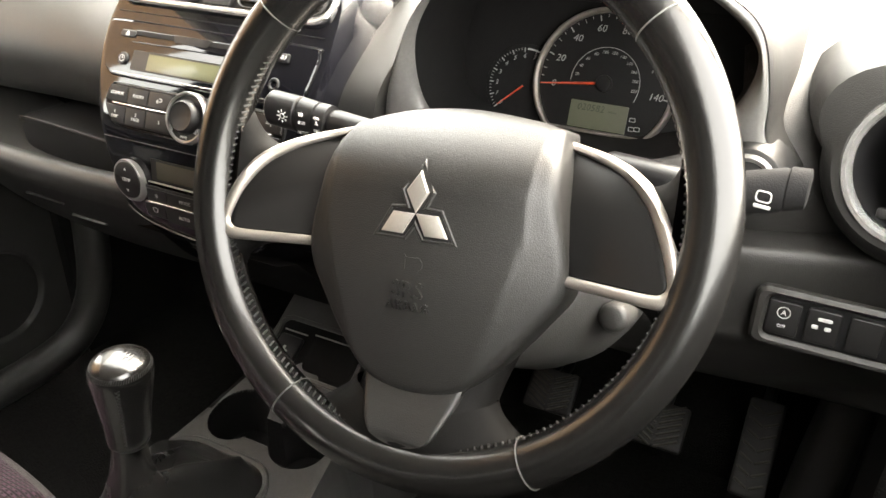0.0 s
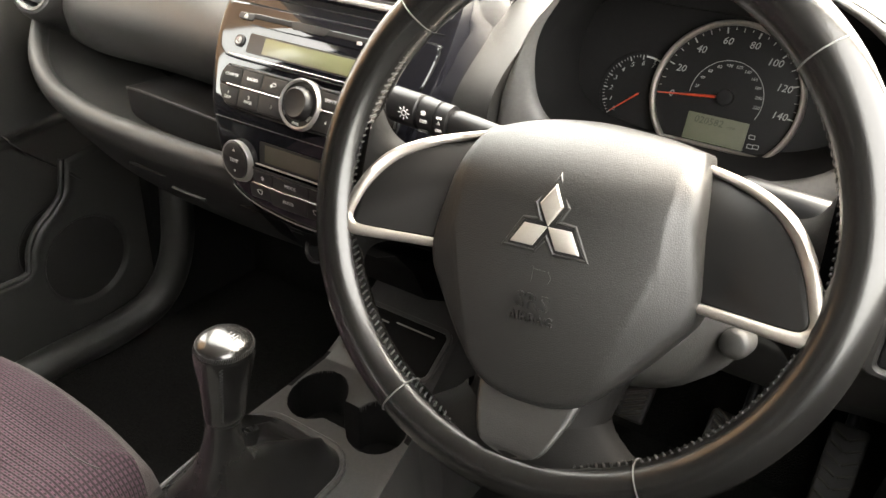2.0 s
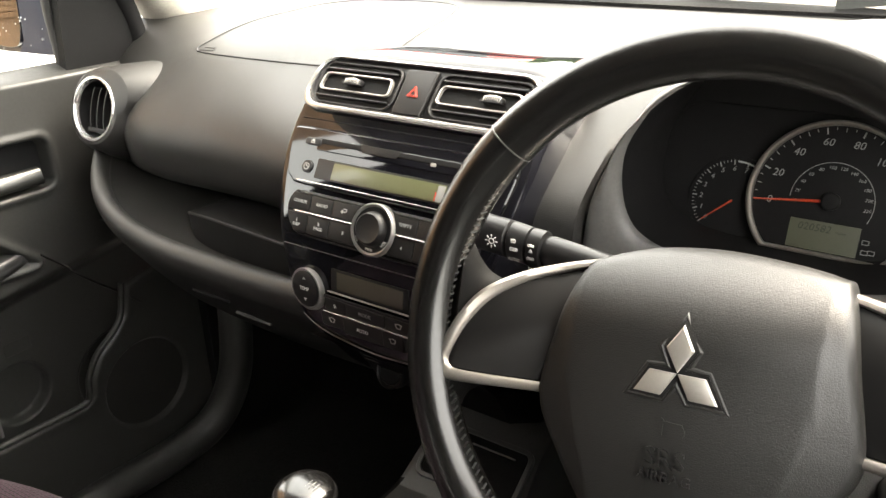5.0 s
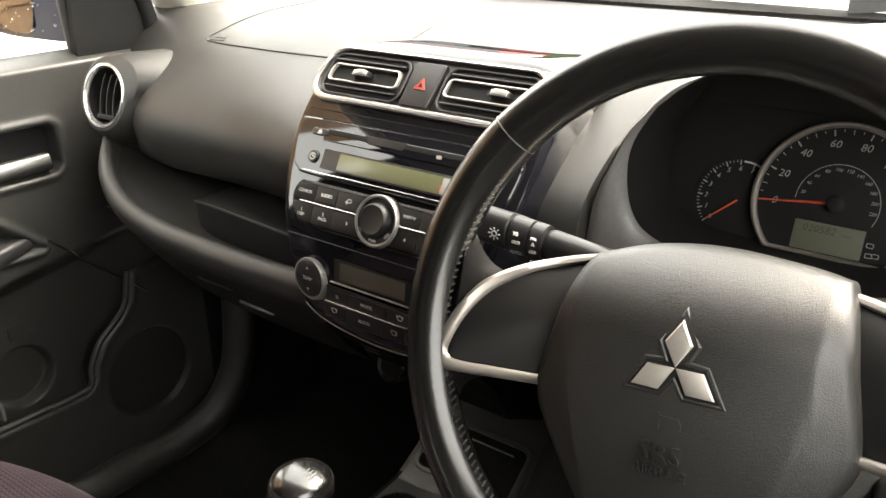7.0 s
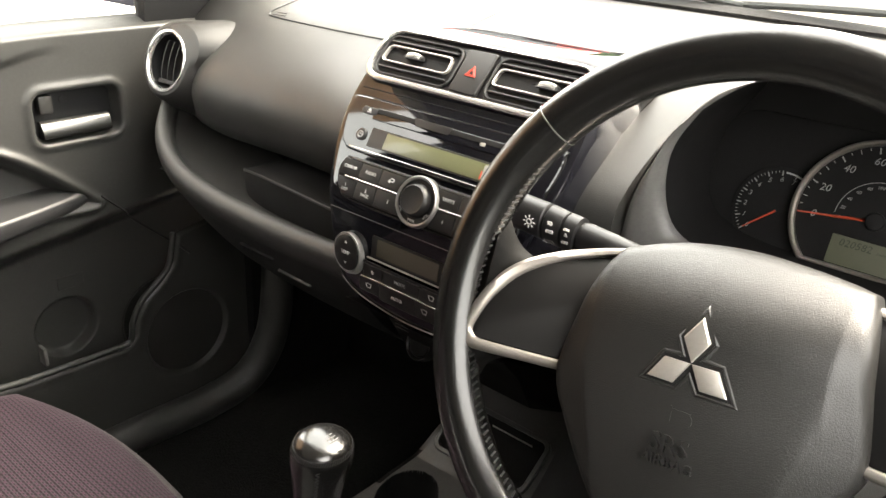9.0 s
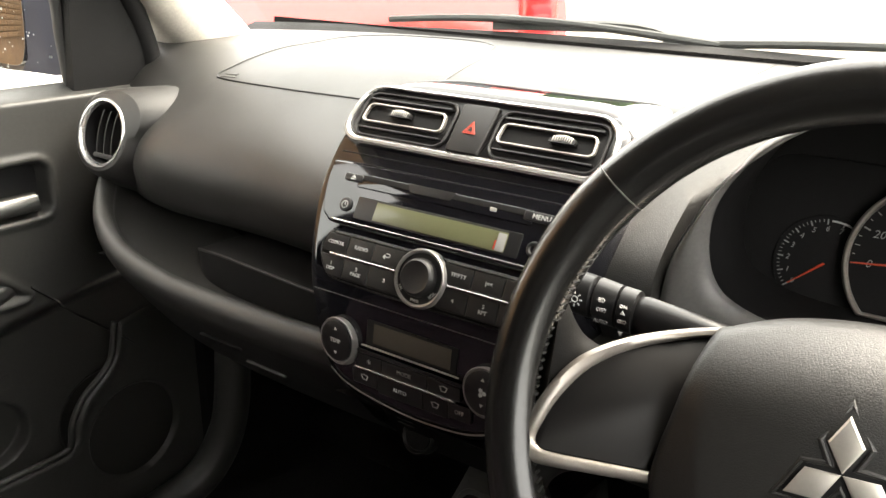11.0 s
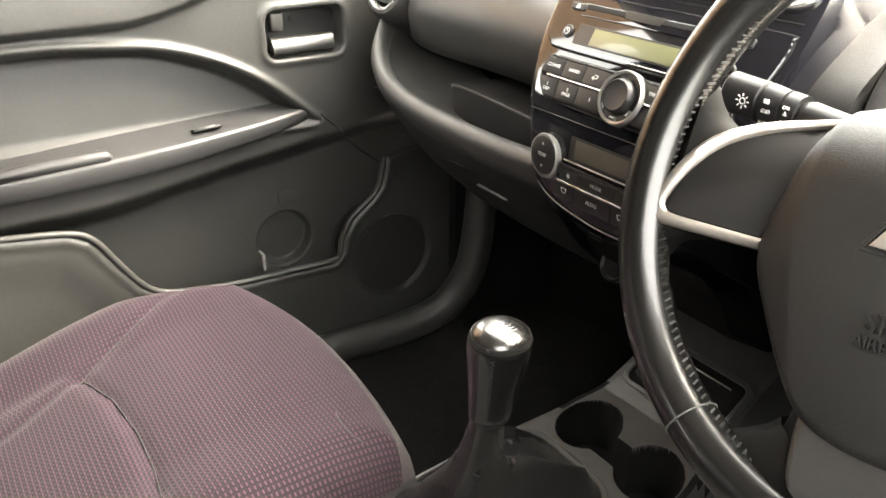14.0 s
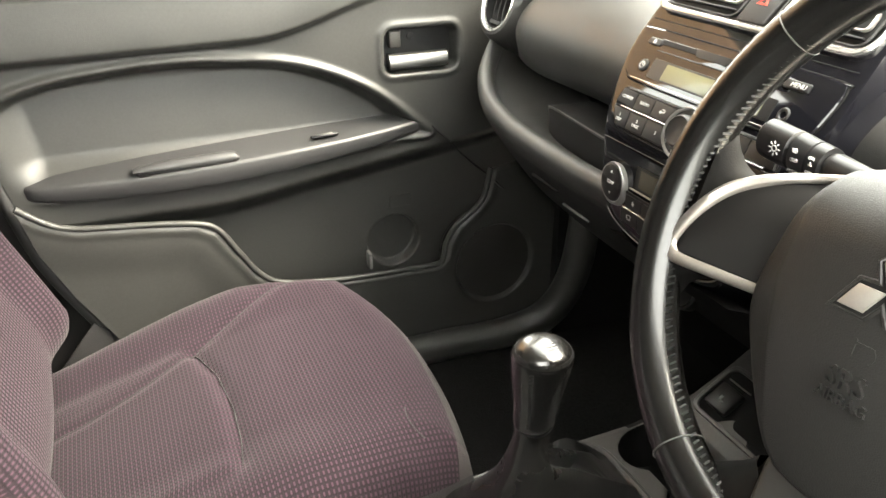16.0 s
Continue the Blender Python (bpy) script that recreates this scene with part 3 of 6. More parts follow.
def pad_data(x0, x1, n, push=None):
    loops = []
    for x in np.linspace(x0, x1, n):
        P = spline([(0, y - (0.07 * (abs(x) / 0.7) ** 2 if y > 0.5 else 0), z - 0.012 * (abs(x) / 0.7) ** 3) for y, z in pad_profile(x)], 6)
        if push:
            P = [Vector((0, push(x, p.y, p.z), p.z)) for p in P]
        loops.append([(x, p.y, p.z) for p in P])
    return loft(loops, closed=False)


dash = thing("dashboard", pose(0, 0, 0), "dark grey grained plastic dashboard with an open passenger tray", "dashboard", kind="structure")
part("passenger_pad", pad_data(-0.715, -0.115, 50), PLASTIC, dash)


def driver_push(x, y, z):
    # the face steps back behind the instruments
    k = smooth01(np.array(1 - abs(x - 0.325) / 0.165 + 0.35)).item()
    if z < 0.935 and y < 0.50:
        return max(y, 0.20 + 0.20 * k) if k > 0.4 else y
    return y


part("driver_pad", pad_data(0.126, 0.715, 60, driver_push), PLASTIC, dash)
part("middle_top", pad_data(-0.125, 0.125, 16, lambda x, y, z: max(y, 0.30)), PLASTIC, dash)

# airbag lid seam and its printed mark
def pad_z(x, y):
    P = spline([(0, a - (0.07 * (abs(x) / 0.7) ** 2 if a > 0.5 else 0), b - 0.012 * (abs(x) / 0.7) ** 3) for a, b in pad_profile(x)], 6)
    for p, q in zip(P, P[1:]):
        if p.y >= y >= q.y:
            return p.z + (q.z - p.z) * (p.y - y) / max(1e-6, p.y - q.y)
    return P[0].z


lid = spline([(-0.19, 0.337), (-0.255, 0.337), (-0.362, 0.338), (-0.44, 0.341), (-0.466, 0.349), (-0.462, 0.375), (-0.458, 0.44), (-0.460, 0.52), (-0.464, 0.59), (-0.435, 0.640), (-0.39, 0.655), (-0.29, 0.660), (-0.235, 0.635), (-0.21, 0.59), (-0.175, 0.50), (-0.157, 0.42), (-0.160, 0.348)], 8, closed=True)
part("airbag_lid_seam", tube([(p.x, p.y, pad_z(p.x, p.y) + 0.0002) for p in lid], 0.0011, 6, closed=True), SATIN_BLACK, dash)
for k, (du, w) in enumerate(((0.0, 0.026), (0.006, 0.020))):
    bar = []
    for s in (-1, 1):
        for dy in (-0.0016, 0.0016):
            bar.append((-0.444 + s * w / 2, 0.3475 + du + dy))
    quad = [bar[0], bar[2], bar[3], bar[1]]
    part("airbag_mark", loft([[(x, y, pad_z(x, y) + h) for x, y in quad] for h in (0.0, 0.0008)], cap0=True, cap1=True), SATIN_BLACK, dash)


# tray lip and lower dash on the passenger side
LIP = spline([(-0.580, 0.285, 0.832), (-0.564, 0.245, 0.794), (-0.528, 0.208, 0.757), (-0.466, 0.184, 0.733), (-0.385, 0.172, 0.722), (-0.30, 0.168, 0.719), (-0.20, 0.164, 0.721), (-0.10, 0.158, 0.728)], 8)


def lip_loops():
    loops = []
    for p in LIP:
        k = smooth01(np.array((p.z - 0.72) / 0.09)).item()
        prof = [(0.16, -0.020), (0.030, -0.024), (0.014, -0.010), (0.006, -0.001), (-0.005, 0.000), (-0.0125, -0.006), (-0.0145, -0.015), (-0.0095, -0.030), (0.010, -0.058 - 0.012 * k), (0.034, -0.090 - 0.012 * k), (0.065, -0.125), (0.14, -0.18), (0.30, -0.22)]
        q = spline([(0, a, b) for a, b in prof], 4)
        loops.append([(p.x, p.y + v.y, p.z + v.z) for v in q])
    return loops


lip_rows = lip_loops()
part("tray_lip", loft([r[:30] for r in lip_rows], closed=False), PLASTIC, dash, "rounded lip of the open tray")
part("lower_dash", loft([r[29:] for r in lip_rows], closed=False), LOWER_DASH, dash, "lower dash under the tray, its shade in the colour")
# tray floor and shelf in near-black: the tray's shade is in the colour
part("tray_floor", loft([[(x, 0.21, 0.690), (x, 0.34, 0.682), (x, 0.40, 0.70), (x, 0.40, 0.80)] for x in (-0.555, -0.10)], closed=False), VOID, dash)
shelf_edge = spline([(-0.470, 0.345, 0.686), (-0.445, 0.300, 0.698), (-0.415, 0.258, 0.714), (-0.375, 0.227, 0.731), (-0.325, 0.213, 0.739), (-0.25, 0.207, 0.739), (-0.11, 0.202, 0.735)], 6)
part("tray_step", loft([[(p.x, p.y + a, p.z + b) for a, b in ((0.004, -0.05), (0.001, -0.004), (0.0025, -0.001), (0.006, 0.0), (0.10, -0.004))] for p in shelf_edge], closed=False), VOID, dash, "inner shelf of the tray, coloured dark for its shade", 70)
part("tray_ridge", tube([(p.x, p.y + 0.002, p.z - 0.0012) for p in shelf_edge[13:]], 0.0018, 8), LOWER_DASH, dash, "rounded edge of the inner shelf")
part("glovebox_slot", rbox(0.060, 0.006, 0.0032, 0.0012, 2, pose(-0.242, 0.1972, 0.632, 30, 0, 0)), DOOR_PLASTIC, dash, "pale edge of the glovebox pull")
part("glovebox_seam", rbox(0.066, 0.004, 0.0016, 0.0006, 2, pose(-0.292, 0.1788, 0.657, 30, 0, 0)), VOID, dash)


# knee panel on the driver's side with the switch recess
def knee_data():
    loops = []
    for x in np.linspace(0.115, 0.70, 40):
        f = dash_front(x) * 0.6
        q = spline([(0, 0.30, 0.775), (0, 0.222 + f, 0.772), (0, 0.208 + f, 0.765), (0, 0.208 + f, 0.74), (0, 0.212 + f, 0.70), (0, 0.214 + f, 0.685), (0, 0.235 + f, 0.655), (0, 0.27 + f, 0.61), (0, 0.34, 0.575), (0, 0.5, 0.56)], 4)
        loops.append([(x, p.y, p.z) for p in q])
    return loft(loops, closed=False)


part("knee_panel", knee_data(), PLASTIC, dash)
KNEE = pose(0.553, 0.2115, 0.7215, 87, 0, 0)
rec = thing("switch_panel", KNEE, "black recessed switch panel with three square buttons", "switch panel")
part("surround", frame_plate(rrect(0.150, 0.050, 0.009, cx=0.028), rrect(0.130, 0.0350, 0.005, cx=0.028, cy=0.001), -0.004, 0.005, 0.003), PLASTIC, rec)
part("recess", plate(rrect(0.132, 0.038, 0.006, cx=0.028, cy=0.001), -0.003, 0.0006, 0.0002), SATIN_BLACK, rec)
for i, cx in enumerate((-0.0245, 0.0035, 0.0325, 0.0615)):
    b = part("switch", plate(rrect(0.0235, 0.0285, 0.0025, cx=cx, cy=0.001), 0, 0.004, 0.001), BUTTON, rec)
    if i == 0:
        lettering("A", 0.006, pose(cx, 0.006, 0.0041), WHITE, b)
        part("symbol", frame_plate(circle(0.0050, 24, cx, 0.0062), circle(0.0043, 24, cx, 0.0062), 0.004, 0.0044, 0.0001), WHITE, b)
        lettering("OFF", 0.0036, pose(cx, -0.0055, 0.0041), WHITE, b)
    if i == 1:
        part("symbol", plate(rrect(0.010, 0.0028, 0.001, cx=cx + 0.001, cy=0.008), 0.004, 0.0044, 0.0001), WHITE, b)
        for dx in (-0.005, 0.004):
            part("symbol", plate(rrect(0.0045, 0.0034, 0.001, cx=cx + dx, cy=0.001), 0.004, 0.0044, 0.0001), WHITE, b)


# hood over the instruments
HOOD_OUT = [(.160, .775), (.165, .812), (.170, .848), (.185, .884), (.208, .923), (.250, .962), (.30, .984), (.35, .987), (.41, .974), (.452, .958), (.478, .936), (.489, .892), (.492, .858), (.514, .815), (.42, .770), (.33, .765), (.23, .765)]
HOOD_IN = [(.222, .823), (.204, .838), (.197, .864), (.200, .896), (.214, .924), (.240, .955), (.30, .976), (.35, .979), (.405, .966), (.442, .950), (.470, .926), (.474, .902), (.462, .872), (.440, .838), (.39, .817), (.33, .812), (.26, .814)]


def hood_loop(pts, y, top=0.0, dx=1.0, dz=1.0):
    """A closed loop round the instruments; top moves its upper half towards the driver."""
    out = []
    for p in spline([(a, b, 0) for a, b in pts], 6, closed=True):
        k = smooth01(np.array((p.y - 0.83) / 0.13)).item()
        out.append((0.33 + (p.x - 0.33) * dx, y + top * k, 0.87 + (p.y - 0.87) * dz))
    return out


part("instrument_hood", loft([hood_loop(HOOD_OUT, 0.46, 0.10, 1.12, 0.80), hood_loop(HOOD_OUT, 0.34, 0.02, 1.05, 0.97), hood_loop(HOOD_OUT, 0.26, -0.02, 1.01, 1.0), hood_loop(HOOD_OUT, 0.225, -0.02, 1.0, 1.0), hood_loop(HOOD_OUT, 0.219, -0.02, 0.99, 0.993)]), PLASTIC, dash, "grained hood arching over the instruments", 60)
BEZEL_OUT, BEZEL_IN = hood_loop(HOOD_OUT, 0.216, -0.02, 0.975, 0.982), hood_loop(HOOD_IN, 0.222, -0.02, 1.02, 1.02)


def bezel_between(k):
    """A loop between the bezel's edges, on a softly swelling section."""
    return [tuple(a + (b - a) * k - (0.004 * math.sin(math.pi * k) if i == 1 else 0.0) for i, (a, b) in enumerate(zip(p, q))) for p, q in zip(BEZEL_OUT, BEZEL_IN)]


part("instrument_bezel", loft([hood_loop(HOOD_OUT, 0.2215, -0.02, 0.988, 0.990)] + [bezel_between(k) for k in (0.0, 0.2, 0.4, 0.6, 0.8, 1.0)] + [hood_loop(HOOD_IN, 0.226, -0.02, 1.006, 1.006), hood_loop(HOOD_IN, 0.232, -0.02, 1.0, 1.0)]), SURROUND, dash, "smooth grey bezel round the instruments, lightened for sun on it", 70)
part("instrument_well", loft([hood_loop(HOOD_IN, 0.230, -0.02, 1.0, 1.0), hood_loop(HOOD_IN, 0.27, 0.0, 0.985, 0.985), hood_loop(HOOD_IN, 0.335, 0.0, 0.99, 1.0), hood_loop(HOOD_IN, 0.337, 0.0, 0.2, 0.2)], cap1=True), DIAL, dash, "matt black well of the instruments")

# round air vents at both ends
def round_vent(sx):
    m = tilted(0.594, 0.226, 0.851, 12) if sx > 0 else tilted(-0.560, 0.239, 0.8395, 18)
    m = m @ pose(0, 0, 0, 0, (-14 if sx > 0 else -3) * sx, 0)
    m = m @ pose(0, 0, 0.0 if sx > 0 else -0.008)
    k = 0.98 if sx > 0 else 0.79
    m = m @ Matrix.Diagonal((k, k, k, 1))
    v = thing("round_air_vent", m, "round air vent with a silver ring and curved vanes", "air vent", "round air vents")
    cone = [circle(0.060 + 0.020 * k, 48) for k in (0, 0.35, 0.8, 1.4)]
    body = [[(x * (1 + (0.55 * max(0, -sx * x / 0.06) * max(0, y / 0.06) if k else 0)), y * (1 + (0.25 * max(0, -sx * x / 0.06) * max(0, y / 0.06) if k else 0)), w) for x, y in c] for k, (c, w) in enumerate(zip(cone, (0.010, 0.004, -0.018, -0.075)))]
    part("housing", loft([[(x * 0.94, y * 0.94, 0.010) for x, y in circle(0.058, 48)]] + body), PLASTIC, v)
    part("silver_ring", loft([[(r * math.cos(a), r * math.sin(a) * 1.03, w) for a in np.linspace(0, 2 * math.pi, 48, endpoint=False)] for r, w in ((0.0540, 0.004), (0.0540, 0.0105), (0.0525, 0.0125), (0.0495, 0.0122), (0.0472, 0.008), (0.0468, 0.002))]), CHROME, v, "satin silver ring")
    part("barrel", loft([[(r * math.cos(a), r * math.sin(a), w) for a in np.linspace(0, 2 * math.pi, 40, endpoint=False)] for r, w in ((0.0470, 0.004), (0.0445, -0.012), (0.041, -0.03), (0.036, -0.05))], cap1=True), SATIN_BLACK, v)
    for dx in (-0.021, -0.004, 0.013):
        prof = []
        for a in np.linspace(-1.15, 1.15, 13):
            prof.append([(dx - 0.012 * math.cos(a) + 0.012 + o, 0.040 * math.sin(a), w) for o, w in ((-0.001, 0.0), (0.001, 0.0), (0.001, -0.028), (-0.001, -0.028))])
        part("vane", loft(prof, cap0=True, cap1=True), PLASTIC_DARK, v)
    part("hub_bar", rbox(0.05, 0.008, 0.008, 0.002, 2, pose(0, -0.036, -0.004)), PLASTIC_DARK, v)
    return v


round_vent(-1)
round_vent(1)


# ---- steering wheel ----
R_RIM, R_TUBE = 0.1668, 0.0153
wheel = thing("steering_wheel", WHEEL, "black leather three-spoke steering wheel with silver spoke trim", "steering wheel")


def rim_data():
    loops = []
    for a in np.linspace(0, 2 * math.pi, 144, endpoint=False):
        # thumb rests thicken the rim near ten and two o'clock
        d = min(abs(math.degrees(a) - b) for b in (38, 142))
        fat = 1 + 0.06 * math.exp(-(d / 14) ** 2)
        c, s = math.cos(a), math.sin(a)
        loops.append([((R_RIM + R_TUBE * fat * math.cos(b)) * c, (R_RIM + R_TUBE * fat * math.cos(b)) * s, -0.003 + 1.05 * R_TUBE * math.sin(b)) for b in np.linspace(0, 2 * math.pi, 28, endpoint=False)])
    return loft(loops, ring=True)


rim = part("rim", rim_data(), LEATHER, wheel, "black leather rim with stitched inner seam")
for deg in (41, 138.5, 238.5, 300):
    a = radians(deg)
    rr = R_TUBE * 1.035
    part("seam_ring", tube([((R_RIM + rr * math.cos(b)) * math.cos(a), (R_RIM + rr * math.cos(b)) * math.sin(a), -0.003 + 1.05 * rr * math.sin(b)) for b in np.linspace(0, 2 * math.pi, 28, endpoint=False)], 0.00045, 6, closed=True), SEAM, rim, "thin grey seam round the rim")


def stitches():
    bits = []
    for deg in [d for d in np.arange(0, 360, 1.75) if not 45 < d < 135]:
        path = []
        for da, b in ((0.0, 0), (0.35, 9), (0.85, 19)):
            a, r = radians(deg + da), R_RIM - R_TUBE * 1.008 * math.cos(radians(b))
            path.append((r * math.cos(a), r * math.sin(a), -0.003 + 1.058 * R_TUBE * math.sin(radians(b))))
        bits.append(tube(path, 0.00075, 5))
    return joined(*bits)


part("stitching", stitches(), THREAD, rim, kind="stuff")


# airbag cover: outline and a domed face
COVER = spline([(-0.0705, 0.041, 0), (-0.063, 0.0475, 0), (-0.035, 0.0570, 0), (0.0, 0.0605, 0), (0.035, 0.0580, 0), (0.064, 0.0530, 0), (0.0735, 0.0460, 0), (0.0820, 0.006, 0), (0.0900, -0.040, 0), (0.0745, -0.069, 0), (0.043, -0.107, 0), (0.019, -0.1205, 0), (-0.015, -0.1220, 0), (-0.042, -0.109, 0), (-0.0725, -0.070, 0), (-0.0885, -0.040, 0), (-0.080, 0.004, 0)], 6, closed=True)


def cover_height(x, y):
    top = max(0.0, y - 0.005) / 0.055
    low = max(0.0, -y - 0.035) / 0.085
    # broad side facets meet the middle at a crease that runs in towards the foot
    crease = 0.0630 - 0.30 * max(0.0, -y - 0.020)
    side = max(0.0, abs(x) - crease)
    side = side if side > 0.004 else side * side / 0.008
    return 0.011 - 0.046 * top ** 2.0 - 0.014 * low ** 1.6 - 0.010 * (x / 0.09) ** 2 - 0.29 * max(0.0, side - 0.0015)


def cover_data():
    cx, cy = 0.0, -0.025
    loops = []
    for s in [1.0, 0.99, 0.978, 0.96, 0.94] + list(np.linspace(0.92, 0.30, 32)) + [0.2, 0.1, 0.03]:
        edge = 0.0065 * (1 - math.sqrt(max(0.0, 1 - max(0.0, (s - 0.93) / 0.07) ** 2)))
        loops.append([(cx + (p.x - cx) * s, cy + (p.y - cy) * s, cover_height(cx + (p.x - cx) * s, cy + (p.y - cy) * s) - edge) for p in COVER])
    loops.insert(0, [(x, y, z - 0.028) for x, y, z in loops[0]])
    return loft(loops, cap1=True)


cover = part("airbag_cover", cover_data(), AIRBAG, wheel, "grained black airbag cover", 60)


def on_cover(outline, lift0, lift1, bevel=0.0):
    o = [(p[0], p[1]) for p in outline]
    loops = [[(x, y, cover_height(x, y) + lift0) for x, y in o], [(x, y, cover_height(x, y) + lift1) for x, y in o]]
    if bevel:
        i = inset(o, bevel)
        loops.append([(x, y, cover_height(x, y) + lift1 + bevel * 0.6) for x, y in i])
    return loft(loops, cap0=True, cap1=True)


HUB = (-0.0006, -0.0080)


def emblem_ring(grow):
    pts = []
    for deg in (90, 210, 330):
        a = radians(deg)
        d, n = Vector((math.cos(a), math.sin(a))), Vector((-math.sin(a), math.cos(a)))
        e = Vector((math.cos(a + radians(60)), math.sin(a + radians(60))))
        pts += [d * 0.0131 - n * (0.0076 + grow), d * (0.0260 + 1.7 * grow), d * 0.0131 + n * (0.0076 + grow), e * (0.0008 + 2.0 * grow)]
    return [(p.x + HUB[0], p.y + HUB[1]) for p in pts]


def emblem_recess():
    loops = []
    for grow, lift in ((0.0046, -0.0004), (0.0036, 0.0008), (0.0027, 0.0010), (0.0020, 0.0004), (0.0019, -0.0016), (0.0002, -0.0018)):
        loops.append([(x, y, cover_height(x, y) + lift) for x, y in emblem_ring(grow)])
    return loft(loops)


part("emblem_recess", emblem_recess(), AIRBAG, cover, "", 30)
part("emblem_bed", on_cover(emblem_ring(0.0018), -0.002, 0.0002), SATIN_BLACK, cover)
for deg in (90, 210, 330):
    a = radians(deg)
    d, n = Vector((math.cos(a), math.sin(a))), Vector((-math.sin(a), math.cos(a)))

    def lozenge(r0, r1, w):
        return [Vector(HUB) + d * r0, Vector(HUB) + d * (r0 + r1) / 2 - n * w, Vector(HUB) + d * r1, Vector(HUB) + d * (r0 + r1) / 2 + n * w]
    part("emblem_diamond", on_cover([tuple(p) for p in lozenge(0.0004, 0.0258, 0.0074)], -0.0002, 0.0016, 0.0009), BADGE, cover, "brushed silver diamond")


def on_cover_text(text, size, x, y):
    ob = lettering(text, size, Matrix(), AIRBAG, cover, 0.0006)
    for v in ob.data.vertices:
        v.co = Vector((v.co.x + x, v.co.y + y, cover_height(v.co.x + x, v.co.y + y) + 0.0003 + v.co.z * 3.2))
    return ob


on_cover_text("SRS", 0.0150, -0.0020, -0.0552)
on_cover_text("AIRBAG", 0.0085, -0.0015, -0.0650)
part("horn_symbol", on_cover(frame_c := circle(0.0042, 20, 0.003, -0.0388), 0.0, 0.0007), AIRBAG, cover)
part("horn_symbol", on_cover(rrect(0.0016, 0.009, 0.0004, cx=-0.0055, cy=-0.0378), 0.0, 0.0007), AIRBAG, cover)
part("horn_symbol", on_cover(rrect(0.011, 0.0014, 0.0004, cx=0.0, cy=-0.0352), 0.0, 0.0007), AIRBAG, cover)


# side spokes: leather web behind, black panel, silver trim round it
def spoke_z(x, y):
    r = abs(x)
    return -0.006 - 0.030 * smooth01(np.array((y + 0.03) / 0.08)).item() * (1 - 0.65 * smooth01(np.array((r - 0.09) / 0.06)).item()) - 0.010 * (1 - smooth01(np.array((r - 0.08) / 0.05)).item()) + 0.006 * smooth01(np.array((r - 0.115) / 0.035)).item()


def on_spoke(outline, w0, w1, bevel, sx):
    o = [(p[0], p[1]) for p in outline]
    i = inset(o, bevel)
    z = spoke_z
    loops = [[(sx * x, y, z(x, y) + w0) for x, y in o], [(sx * x, y, z(x, y) + w1 - bevel) for x, y in o], [(sx * (x * .3 + u * .7), y * .3 + v * .7, z(x, y) + w1 - bevel * .3) for (x, y), (u, v) in zip(o, i)], [(sx * x, y, z(x, y) + w1) for x, y in i]]
    return loft(loops, cap0=True, cap1=True)


TRIM_O = [(0.062, 0.0480), (0.092, 0.0410), (0.116, 0.0315), (0.1355, 0.0170), (0.1480, -0.003), (0.1550, -0.022), (0.1570, -0.033), (0.1545, -0.0400), (0.1465, -0.0428), (0.120, -0.0418), (0.088, -0.0402)]
TRIM_I = [(0.064, 0.0425), (0.090, 0.0352), (0.111, 0.0264), (0.1285, 0.0125), (0.1400, -0.006), (0.1468, -0.024), (0.1480, -0.0300), (0.1462, -0.0332), (0.1410, -0.0350), (0.120, -0.0347), (0.089, -0.0337)]


def trim_data(sx):
    o, i = spline([(a, b, 0) for a, b in TRIM_O], 6), spline([(a, b, 0) for a, b in TRIM_I], 6)
    loops = []
    for p, q in zip(o, i):
        z0, z1 = spoke_z(p.x, p.y), spoke_z(q.x, q.y)
        prof = [(0, -0.012, z0), (0, 0.0015, z0), (0.12, 0.0038, z0), (0.4, 0.0050, z0), (0.75, 0.0044, z1), (1, 0.0022, z1), (1, -0.006, z1)]
        loops.append([(sx * (p.x + (q.x - p.x) * k), p.y + (q.y - p.y) * k, z + h) for k, h, z in prof])
    return loft(loops, closed=True, cap0=True, cap1=True)


def web_data(sx):
    """Leather that runs from the rim into the spoke."""
    out = spline([(0.060, 0.026, 0), (0.100, 0.0275, 0), (0.121, 0.0225, 0), (0.139, 0.0275, 0), (0.1500, 0.046, 0), (0.160, 0.046, 0), (0.165, 0.0, 0), (0.160, -0.064, 0), (0.1475, -0.066, 0), (0.140, -0.051, 0), (0.126, -0.0440, 0), (0.095, -0.0420, 0), (0.060, -0.042, 0)], 6, closed=True)
    loops = []
    for k, w in ((0.0, -0.014), (0.0, -0.008), (0.0015, -0.0035), (0.004, 0.0), (0.008, 0.0016), (0.014, 0.0022)):
        i = inset([(p.x, p.y) for p in out], k)
        loop = []
        for x, y in i:
            k2 = smooth01(np.array((math.hypot(x, y) - 0.138) / 0.016)).item()
            loop.append((sx * x, y, (spoke_z(x, y) - 0.0035) * (1 - k2) - 0.002 * k2 + w))
        loops.append(loop)
    return loft(loops, cap0=True, cap1=True)


for sx in (-1, 1):
    part("spoke_web", web_data(sx), MATT_SHADED_LEATHER, wheel, "leather covered root of the spoke", 60)
    panel = [(p.x, p.y) for p in spline([(a, b, 0) for a, b in TRIM_I], 4)] + [(0.0865, -0.02), (0.079, 0.006), (0.068, 0.03)]
    part("spoke_panel", on_spoke(panel, -0.012, 0.0018, 0.0008, sx), SPOKE, wheel, "smooth black spoke panel", 60)
    part("spoke_trim", trim_data(sx), SATIN, wheel, "satin silver trim of the spoke", 60)


